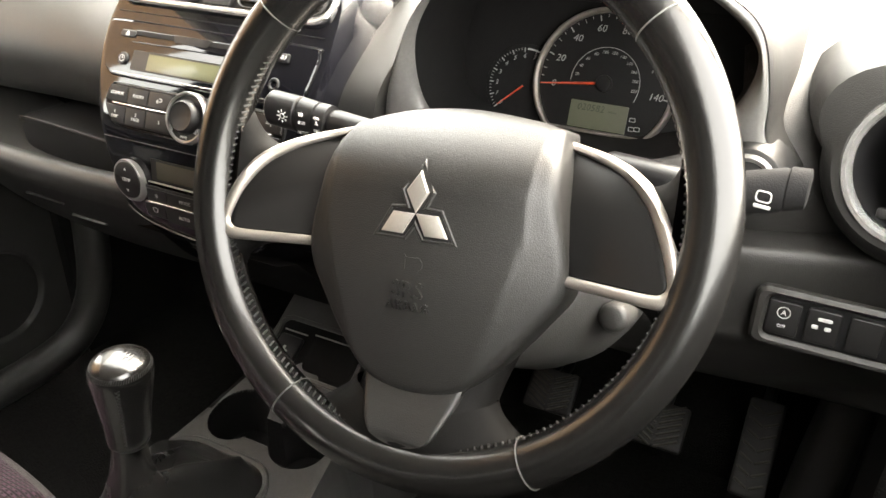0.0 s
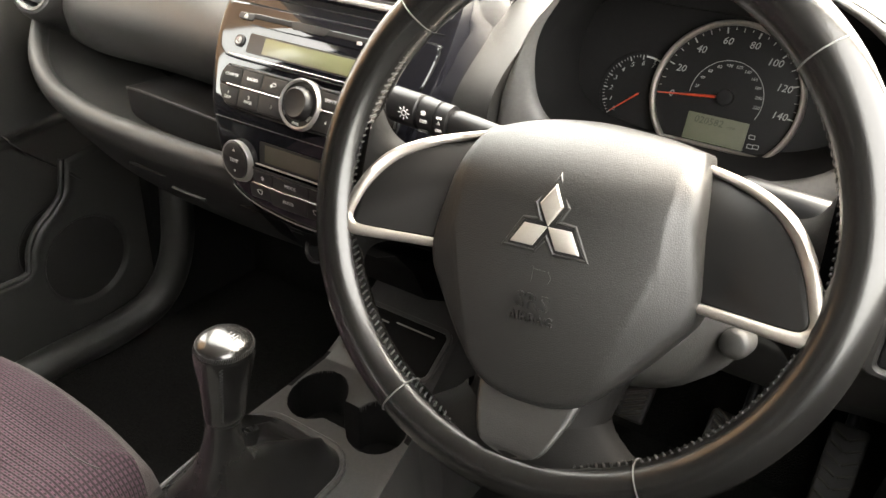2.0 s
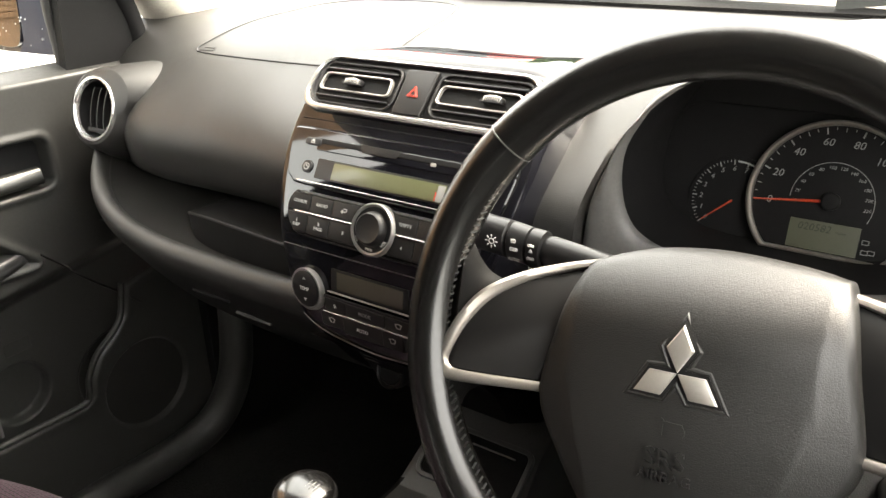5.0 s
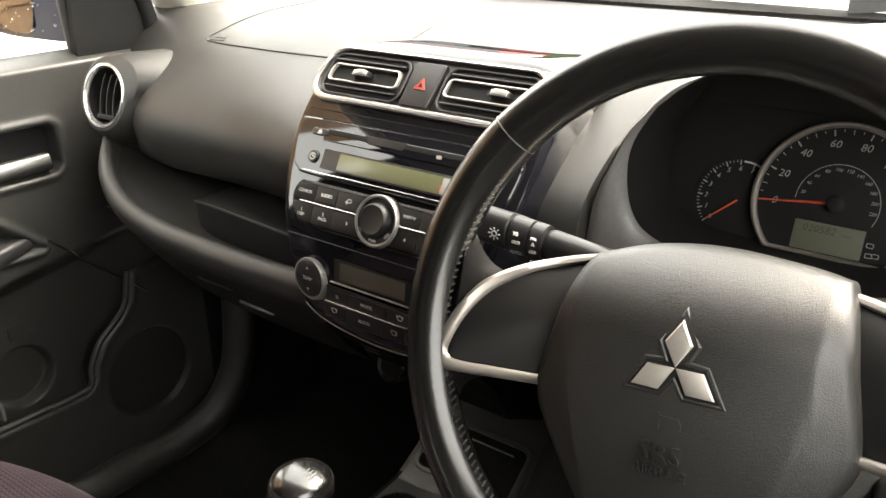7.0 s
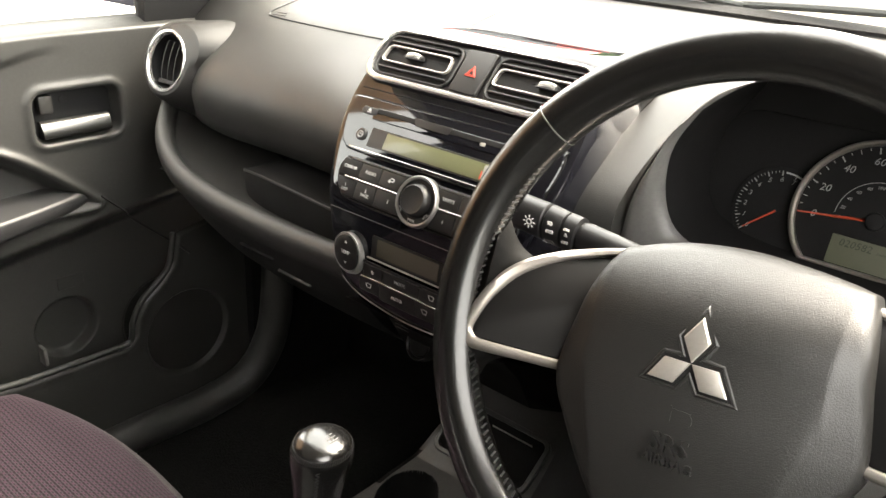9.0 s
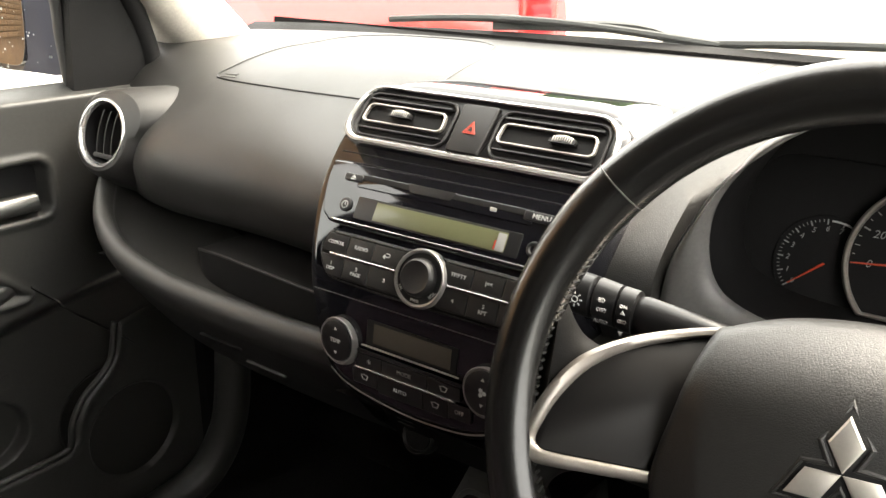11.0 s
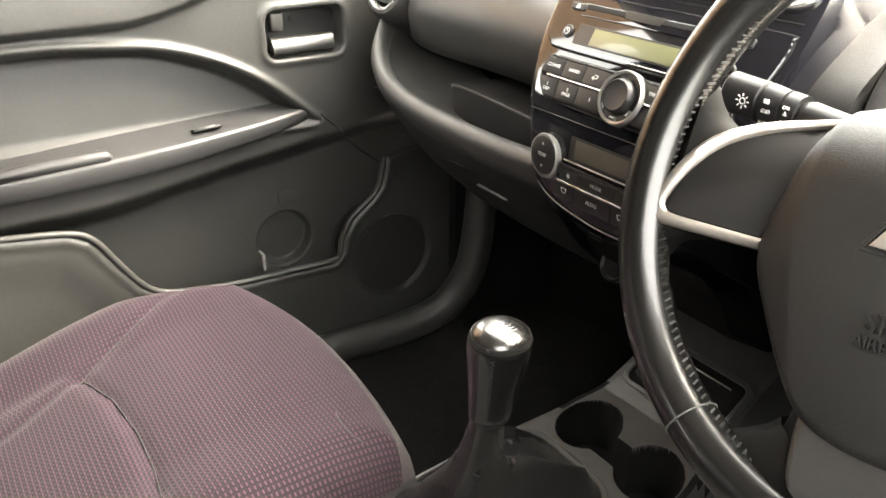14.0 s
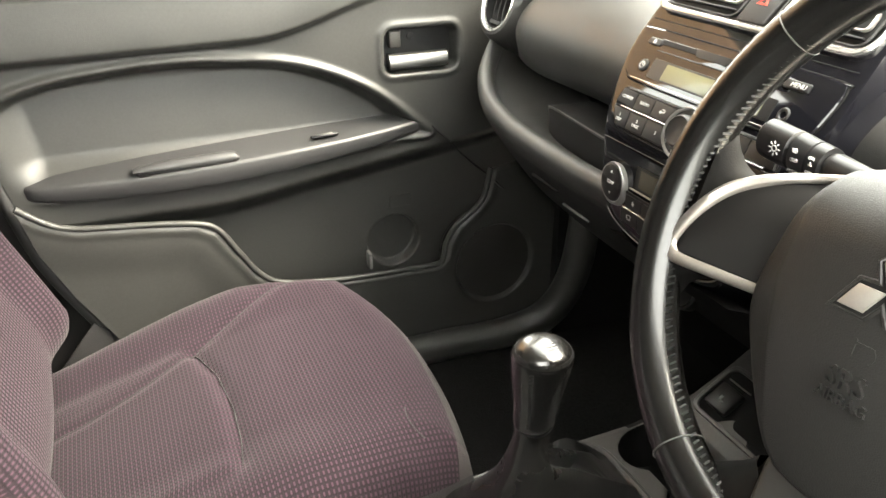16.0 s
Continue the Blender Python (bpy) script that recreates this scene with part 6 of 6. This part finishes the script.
part("foot", loft([[(x, y, z) for x, z in ((0.080, -0.066), (0.170, -0.064), (0.215, -0.058), (0.215, 0.11), (0.105, 0.11), (0.108, 0.02), (0.100, -0.045))] for y in (-0.015, 0.05)], cap0=True, cap1=True), MIRROR_FOOT, mir, "dark blue foot of the mirror")


def drops():
    rng = np.random.default_rng(9)
    bits = []
    for _ in range(150):
        y, z = -0.07 + 0.34 * rng.random(), 0.899 + 0.16 * rng.random()
        x = -0.6900 + 0.126 * (z - 0.894)
        r = 0.0006 + 0.0011 * rng.random() ** 2
        bits.append(([(x - r * 0.7 * c, y + r * math.cos(a) * s, z + 1.2 * r * math.sin(a) * s) for s, c in ((1, 0), (0.7, 0.7), (0.1, 1)) for a in np.linspace(0, 2 * math.pi, 8, endpoint=False)],
                     [(i * 8 + j, i * 8 + (j + 1) % 8, i * 8 + 8 + (j + 1) % 8, i * 8 + 8 + j) for i in range(2) for j in range(8)]))
    return joined(*bits)


DROP = material("water_drop", (0.40, 0.42, 0.43), 0.08, vary=0.05, spec=0.8)
solid("raindrops", drops(), DROP, "raindrops on the outside of the side window", "raindrops", kind="stuff")


# ---- passenger seat ----
seat = thing("passenger_seat", pose(-0.2975, -0.26, 0.17), "passenger seat in dark cloth with rows of pink dashes", "seat")


def squircle(s, t):
    """Square to rounded square."""
    k = (0.42 if s > 0 else 0.72) if t > 0 else 0.35
    return s * math.sqrt(1 - k * t * t / 2), t * math.sqrt(1 - k * s * s / 2)


def cross_seam(x):
    return float(np.interp(x, (-0.12, -0.1065, -0.0375, 0.0375, 0.0975, 0.1525, 0.18), (-0.025, -0.021, -0.002, 0.005, 0.0035, -0.003, -0.008)))


def side_seam(y):
    return float(np.interp(y, (-0.25, -0.16, -0.09, -0.021, 0.064, 0.144, 0.19), (-0.050, -0.0585, -0.075, -0.1035, -0.150, -0.2080, -0.222)))


def cushion():
    n = 96
    verts, faces, uvs = [], [], []
    for j in range(n + 1):
        for i in range(n + 1):
            s, t = -1 + 2 * i / n, -1 + 2 * j / n
            u, v = squircle(s, t)
            x = 0.2475 * u * (1 + 0.01 * v)
            y = 0.020 + (0.246 if v > 0 else 0.272) * v
            rim = max(abs(s), abs(t))
            bol = smooth01(np.array((abs(u) - 0.42) / 0.34)).item()
            z = float(np.interp(y, (-0.26, -0.17, -0.09, -0.02, 0.06, 0.16, 0.26), (0.210, 0.232, 0.256, 0.277, 0.297, 0.307, 0.304)))
            z += (0.016 if u < 0 else 0.010) * bol * (1 - smooth01(np.array((v - 0.0) / 0.8)).item())
            # the sewn-in rear panel stands a little proud behind its cross seam
            d = y - cross_seam(x)
            z += (0.006 * smooth01(np.array((0.004 - d) / 0.022)).item() - 0.005 * math.exp(-((d - 0.004) / 0.007) ** 2)) * (1 - smooth01(np.array((abs(x - 0.02) - 0.12) / 0.03)).item())
            z -= 0.004 * math.exp(-((x - side_seam(y)) / 0.008) ** 2) if y < 0.17 else 0.0
            edge = max(0.0, (rim - 0.74) / 0.26)
            z -= 0.056 * (1 - math.sqrt(max(0.0, 1 - edge * edge)))
            verts.append((x, y, z))
            uvs.append([x, y])
    # cloth lengths along the surface, outwards from the middle
    h = n // 2
    P = [Vector(p) for p in verts]
    for j in range(n + 1):
        for step in (1, -1):
            for i in range(h + step, n + 1 if step > 0 else -1, step):
                a = j * (n + 1) + i
                uvs[a][0] = uvs[a - step][0] + step * (P[a] - P[a - step]).length
    for i in range(n + 1):
        for step in (1, -1):
            for j in range(h + step, n + 1 if step > 0 else -1, step):
                a, b = j * (n + 1) + i, (j - step) * (n + 1) + i
                uvs[a][1] = uvs[b][1] + step * (P[a] - P[b]).length
    for j in range(n):
        for i in range(n):
            a = j * (n + 1) + i
            faces.append((a, a + 1, a + n + 2, a + n + 1))
    me = bpy.data.meshes.new("cushion")
    me.from_pydata(verts, [], faces)
    layer = me.uv_layers.new(name="UVMap")
    for loop in me.loops:
        layer.data[loop.index].uv = uvs[loop.vertex_index]
    me.materials.append(FABRIC)
    me.materials.append(PLAIN_CLOTH)
    for f in me.polygons:
        j, i = divmod(f.index, n)
        # a plain edge strip along the front
        f.material_index = 1 if j + 0.5 - h > h - 3.8 else 0
    me.shade_smooth()
    return me, verts, n


cm, cv, cn = cushion()
part("cushion", cm, FABRIC, seat, "cloth seat cushion with soft bolsters")
border = [cv[i] for i in range(cn + 1)] + [cv[j * (cn + 1) + cn] for j in range(1, cn + 1)] + [cv[cn * (cn + 1) + i] for i in range(cn - 1, -1, -1)] + [cv[j * (cn + 1)] for j in range(cn - 1, 0, -1)]
part("skirt", loft([border, [(x * 1.01, y * 1.01, z - 0.02) for x, y, z in border], [(x * 0.99, y * 0.99, 0.12) for x, y, z in border], [(x * 0.93, y * 0.95, 0.07) for x, y, z in border]], cap1=True), SKIRT, seat, "plain dark skirt of the cushion", 60)


def cushion_z(x, y):
    near = sorted(((p[0] - x) ** 2 + (p[1] - y) ** 2, p[2]) for p in cv)[:5]
    w = [1 / (d + 1e-6) for d, _ in near]
    return sum(a * z for a, (_, z) in zip(w, near)) / sum(w)


def seam(points):
    P = spline([(a, b, 0) for a, b in points], 8)
    return tube([(p.x, p.y, cushion_z(p.x, p.y) + 0.0002) for p in P], 0.0009, 6)


part("seam", seam([(side_seam(y), y) for y in (-0.22, -0.16, -0.09, -0.021, 0.03, 0.064, 0.10, 0.144, 0.17)]), SKIRT, seat)
part("seam", seam([(0.150, 0.186), (0.172, 0.182), (0.190, 0.184), (0.202, 0.190)]), SKIRT, seat)
part("seam", seam([(x, cross_seam(x) + 0.005) for x in (-0.1035, -0.07, -0.0375, 0.0, 0.0375, 0.07, 0.0975, 0.125, 0.15)]), SKIRT, seat)


def backrest():
    n = 40
    verts, faces, uvs = [], [], []
    for side in (0, 1):
        for j in range(n + 1):
            for i in range(n + 1):
                s, t = -1 + 2 * i / n, -1 + 2 * j / n
                u, v = squircle(s, t)
                rim = max(abs(s), abs(t))
                edge = max(0.0, (rim - 0.70) / 0.30)
                bol = smooth01(np.array((abs(u) - 0.5) / 0.3)).item()
                d = 0.045 * (1 - math.sqrt(max(0.0, 1 - edge * edge))) - 0.030 * bol
                h = 0.31 * v
                y0 = -0.165 - 0.42 * (h + 0.31)
                y = y0 - d if side == 0 else y0 - 0.11 + 0.05 * (1 - math.sqrt(max(0.0, 1 - edge * edge)))
                verts.append((0.245 * u * (1 - 0.06 * v) - 0.048, y, 0.235 + h + 0.31))
                uvs.append((0.245 * u, h))
    m = (n + 1) ** 2
    for side in (0, 1):
        for j in range(n):
            for i in range(n):
                a = side * m + j * (n + 1) + i
                faces.append((a, a + 1, a + n + 2, a + n + 1) if side == 0 else (a + n + 1, a + n + 2, a + 1, a))
    edge = [i for i in range(n + 1)] + [j * (n + 1) + n for j in range(1, n + 1)] + [n * (n + 1) + i for i in range(n - 1, -1, -1)] + [j * (n + 1) for j in range(n - 1, 0, -1)]
    for a, b in zip(edge, edge[1:] + edge[:1]):
        faces.append((a, a + m, b + m, b))
    me = bpy.data.meshes.new("backrest")
    me.from_pydata(verts, [], faces)
    layer = me.uv_layers.new(name="UVMap")
    for loop in me.loops:
        layer.data[loop.index].uv = uvs[loop.vertex_index]
    me.materials.append(FABRIC)
    me.shade_smooth()
    return me


part("backrest", backrest(), FABRIC, seat, "cloth backrest")
part("seat_rail", rbox(0.42, 0.44, 0.06, 0.01, 2, pose(0, 0, 0.045)), SATIN_BLACK, seat)
belt = thing("seat_belt_anchor", pose(-0.655, -0.40, 0.30), "pale grey seat belt anchor low beside the seat", "seat belt")
part("strap", rbox(0.004, 0.045, 0.10, 0.0015, 2, pose(0, -0.02, 0.03, -40, 0, 0)), SKIRT, belt)
part("anchor_cover", rbox(0.014, 0.060, 0.024, 0.005, 3, pose(0.006, 0.0, -0.01, -12, 0, 0)), GREY_RING, belt)

# ---- centre console, gear lever, handbrake area ----
console = thing("centre_console", pose(0, 0, 0.17), "dark grey plastic centre console with cup holders", "centre console", kind="structure")


SPINE_Y, SPINE_Z = (-0.60, -0.12, 0.0, 0.12, 0.20, 0.25, 0.29, 0.33, 0.40), (0.19, 0.203, 0.210, 0.222, 0.236, 0.252, 0.276, 0.302, 0.345)


def console_z(y):
    return float(np.interp(y, SPINE_Y, SPINE_Z))


def console_half(y):
    return float(np.interp(y, (-0.6, 0.0, 0.12, 0.168, 0.213, 0.262, 0.33, 0.40), (0.085, 0.112, 0.111, 0.103, 0.096, 0.084, 0.079, 0.080)))


def cup_depth(x, y):
    """Depth of the joined cup holders, with the narrow waist between them."""
    a = 0.0385 - math.hypot(x + 0.0465, y - 0.1995)
    b = 0.0375 - math.hypot(x - 0.0490, y - 0.1960)
    c = min(0.0165 - abs(y - 0.191), 0.05 - abs(x))
    return 0.065 * smooth01(np.array(max(a, b, c) / 0.003)).item()


def console_data():
    loops = []
    ys = list(np.linspace(-0.60, 0.15, 30)) + list(np.linspace(0.152, 0.275, 120)) + list(np.linspace(0.28, 0.40, 13))
    for y in ys:
        w, z = console_half(y), console_z(y)
        top = [(x, y, z + 0.002 * math.cos(math.pi * x / w) - cup_depth(x, y)) for x in np.linspace(-w + 0.010, w - 0.010, 180)]
        left = [(-w - 0.025, y, 0.0), (-w - 0.022, y, z * 0.5), (-w - 0.004, y, z - 0.035), (-w, y, z - 0.012), (-w + 0.003, y, z - 0.004)]
        loops.append(left + top + [(-a, b, c) for a, b, c in reversed(left)])
    return loft(loops, closed=False)


cbody = part("body", console_data(), CONSOLE, console, "", 50)
# hollow of the cup holders in dull black: its shade put into the colour
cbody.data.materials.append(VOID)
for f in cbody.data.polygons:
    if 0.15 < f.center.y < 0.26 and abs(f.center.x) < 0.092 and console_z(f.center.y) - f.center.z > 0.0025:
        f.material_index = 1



def console_frame(y, lift=0.0):
    """A frame on the console's sloping top: x across, y forward along it."""
    return pose(0, y, console_z(y) + lift, math.degrees(math.atan2(console_z(y + 0.01) - console_z(y - 0.01), 0.02)))


tray = part("switch_tray", frame_plate(rrect(0.140, 0.078, 0.014), rrect(0.128, 0.066, 0.010), -0.004, 0.0040, 0.0012), CONSOLE, console)
tray.matrix_basis = console_frame(0.300) @ pose(0.002, 0, 0.001)
part("tray_base", plate(rrect(0.129, 0.067, 0.010), -0.003, 0.0008, 0.0003), VOID, tray)
hs = part("seat_heater_switch", rbox(0.034, 0.034, 0.010, 0.003, 2, pose(-0.040, -0.006, 0.004)), BUTTON, tray)
part("symbol", plate(rrect(0.0040, 0.0060, 0.0012, cx=-0.042, cy=-0.008), 0.0088, 0.0094, 0.0001), WHITE, hs)
part("symbol", plate(rrect(0.0050, 0.0020, 0.0008, cx=-0.038, cy=-0.0115), 0.0088, 0.0094, 0.0001), WHITE, hs)
for cx, w in ((0.018, 0.060), (-0.040, 0.036)):
    part("bright_edge", rbox(w, 0.0016, 0.003, 0.0006, 1, pose(cx, 0.018 if cx < 0 else 0.022, 0.003)), GREY_RING, tray)
part("coin_recess", plate(rrect(0.070, 0.046, 0.010, cx=0.024, cy=-0.004), 0.0, 0.0014, 0.0003), VOID, tray)


def lower_point(x, y, z):
    """From the car's axes into the leaning frame of the stack."""
    return STACK.inverted() @ Vector((x, y, z))


# near-black face: shade under the stack is put into its colour
part("lower_face", loft([[lower_point(x * k, y, z) for y, z, k in ((0.140, 0.684, 0.92), (0.170, 0.672, 0.92), (0.205, 0.635, 0.90), (0.235, 0.585, 0.88), (0.310, 0.540, 0.86), (0.400, 0.520, 0.86), (0.410, 0.400, 0.86))] for x in np.linspace(-0.100, 0.100, 15)], closed=False), VOID, stack, "lower face of the stack, blackened for the shade there")
so = part("power_socket", frame_plate(circle(0.019, 32), circle(0.0145, 32), -0.010, 0.005, 0.002), SATIN_BLACK, stack)
so.matrix_basis = STACK.inverted() @ pose(-0.055, 0.222, 0.606, 68, 0, 0)
part("socket_cap", plate(circle(0.0140, 32), -0.002, 0.003, 0.001), VOID, so)

lever = thing("gear_lever", pose(0.020, -0.012, 0.378), "gear lever with a leather knob and wrinkled leather boot", "gear lever")
part("boot_frame", frame_plate(rrect(0.164, 0.249, 0.046, 8, -0.042, 0.0425), rrect(0.150, 0.234, 0.040, 8, -0.042, 0.0425), -0.010, 0.006, 0.0025), CONSOLE, lever).matrix_basis = pose(0, 0, 0.0045, 4.6, 0, 0)


def boot():
    base = [(x - 0.042, y + 0.0425) for x, y in rrect(0.152, 0.236, 0.040, 18)]
    loops = []
    for k in np.linspace(0, 1, 34):
        wave = math.sin(math.pi * min(1.0, k * 1.35) ** 0.6) * (1 - k)
        loop = []
        for x, y in base:
            a = math.atan2(y, x)
            tx, ty = 0.0165 * math.cos(a), 0.0165 * math.sin(a)
            # a fuller cone beside and behind the lever, slack ahead of it
            f = (1 - k) ** (1.9 + 1.3 * smooth01(np.array(math.sin(a + 0.5) + 0.3)).item())
            # long soft folds in the loose leather ahead of the lever, shallow ones round the rest
            px, py = tx + (x - tx) * f, ty + (y - ty) * f
            ahead = smooth01(np.array((py - 0.005) / 0.035)).item()
            ease = smooth01(np.array(k / 0.07)).item() * (1 - smooth01(np.array((k - 0.30) / 0.35)).item())
            lift = ease * (ahead * (0.016 + 0.012 * math.cos(2 * math.pi * px / 0.056 - 16 * py + 0.9)) + 0.004 * math.sin(5 * a + 5 * k))
            fold = wave * 0.008 * math.sin(4 * a + 4 * k)
            loop.append((tx + (x - tx) * f + fold * math.cos(a) + 0.006 * k, ty + (y - ty) * f + fold * math.sin(a) + 0.004 * k, 0.005 + 0.185 * k + 0.080 * y * (1 - k) + lift))
        loops.append(loop)
    return loft(loops, cap1=True)


part("boot", boot(), BOOT_LEATHER, lever, "wrinkled black leather boot", 70)


def knob_ring(z):
    """Half widths and forward shift of the knob at a height."""
    zs = (0.184, 0.190, 0.205, 0.225, 0.245, 0.258, 0.268, 0.276, 0.281, 0.2835)
    rx = np.interp(z, zs, (0.0186, 0.0194, 0.0202, 0.0222, 0.0246, 0.0258, 0.0256, 0.0230, 0.0160, 0.0040))
    ry = np.interp(z, zs, (0.0195, 0.0202, 0.0212, 0.0236, 0.0264, 0.0278, 0.0276, 0.0245, 0.0170, 0.0045))
    return float(rx), float(ry), 0.006 + (z - 0.18) * 0.17, 0.004 - 0.04 * (z - 0.18)


def knob_data():
    loops = []
    for z in (0.184, 0.190, 0.205, 0.225, 0.245, 0.258, 0.268, 0.276, 0.281, 0.2835):
        rx, ry, cx, cy = knob_ring(z)
        # the crown slopes down towards the driver
        loops.append([(cx + rx * math.cos(a), cy + ry * math.sin(a), z - 0.10 * rx * math.cos(a) * max(0.0, (z - 0.225) / 0.06)) for a in np.linspace(0, 2 * math.pi, 36, endpoint=False)])
    S = [spline([l[k] for l in loops], 4) for k in range(36)]
    return loft([[S[k][i] for k in range(36)] for i in range(len(S[0]))], cap0=True, cap1=True)


kb = part("knob", knob_data(), GLOSSY_LEATHER, lever, "shiny black leather gear knob", 60)


def knob_stitch():
    bits = []

    def on(z, a, f=1.01):
        rx, ry, cx, cy = knob_ring(z)
        return (cx + f * rx * math.cos(a), cy + f * ry * math.sin(a), z - 0.10 * rx * math.cos(a) * max(0.0, (z - 0.225) / 0.06))
    for k, z in enumerate(np.linspace(0.192, 0.264, 34)):
        s = 1 if k % 2 else -1
        bits.append(tube([on(z - 0.0010, radians(-47) - 0.06 * s), on(z + 0.0010, radians(-47) + 0.06 * s)], 0.00045, 5))
    for deg in np.arange(0, 360, 4.5):
        bits.append(tube([on(0.2705, radians(deg)), on(0.2750, radians(deg + 3.0))], 0.00042, 5))
    return joined(*bits)


part("knob_stitching", knob_stitch(), THREAD, kb, kind="stuff")
for dx in (-0.004, 0.0, 0.004):
    part("shift_pattern", rbox(0.0005, 0.009, 0.0006, 0.0002, 1, pose(0.030 + dx, 0.002, 0.2830)), GREY_PRINT, kb)
part("shift_pattern", rbox(0.0085, 0.0005, 0.0006, 0.0002, 1, pose(0.030, 0.002, 0.2830)), GREY_PRINT, kb)
part("collar", loft([[(0.0065 + r * math.cos(a), 0.004 + r * math.sin(a), z) for a in np.linspace(0, 2 * math.pi, 28, endpoint=False)] for r, z in ((0.0160, 0.178), (0.0178, 0.181), (0.0176, 0.186))]), SATIN_BLACK, lever)


# ---- pedals ----
def pedal(name, x, y, z, w, h, label):
    p = thing(name, pose(x, y, z, 42, 0, 0), label, "pedal", "pedals")
    part("pad", rbox(w, h, 0.012, 0.005, 3), RUBBER, p)
    for k in np.linspace(-0.38, 0.38, 7):
        for s in (-1, 1):
            part("tread", rbox(w * 0.44, 0.0035, 0.004, 0.001, 1, pose(s * w * 0.22, k * h, 0.007, 0, 0, s * 28)), STEEL, p)
    part("pedal_arm", tube([(0, 0, -0.004), (0, 0.05, -0.05), (0, 0.22, -0.02)], 0.008, 10), SATIN_BLACK, p)


pedal("brake_pedal", 0.405, 0.50, 0.350, 0.075, 0.062, "worn ribbed rubber brake pedal")
pedal("clutch_pedal", 0.255, 0.50, 0.350, 0.070, 0.060, "worn ribbed rubber clutch pedal")
pedal("throttle_pedal", 0.530, 0.52, 0.345, 0.045, 0.130, "long ribbed throttle pedal")

# bricks of the yard wall: a running bond on its face
for row in range(14):
    for i in range(13):
        ob = new("brick", BRICK_MESH)
        ob.parent = yard_wall
        ob.matrix_basis = pose(0.095, -1.45 + 0.225 * (i + 0.5 * (row % 2)), 0.60 + 0.076 * row)
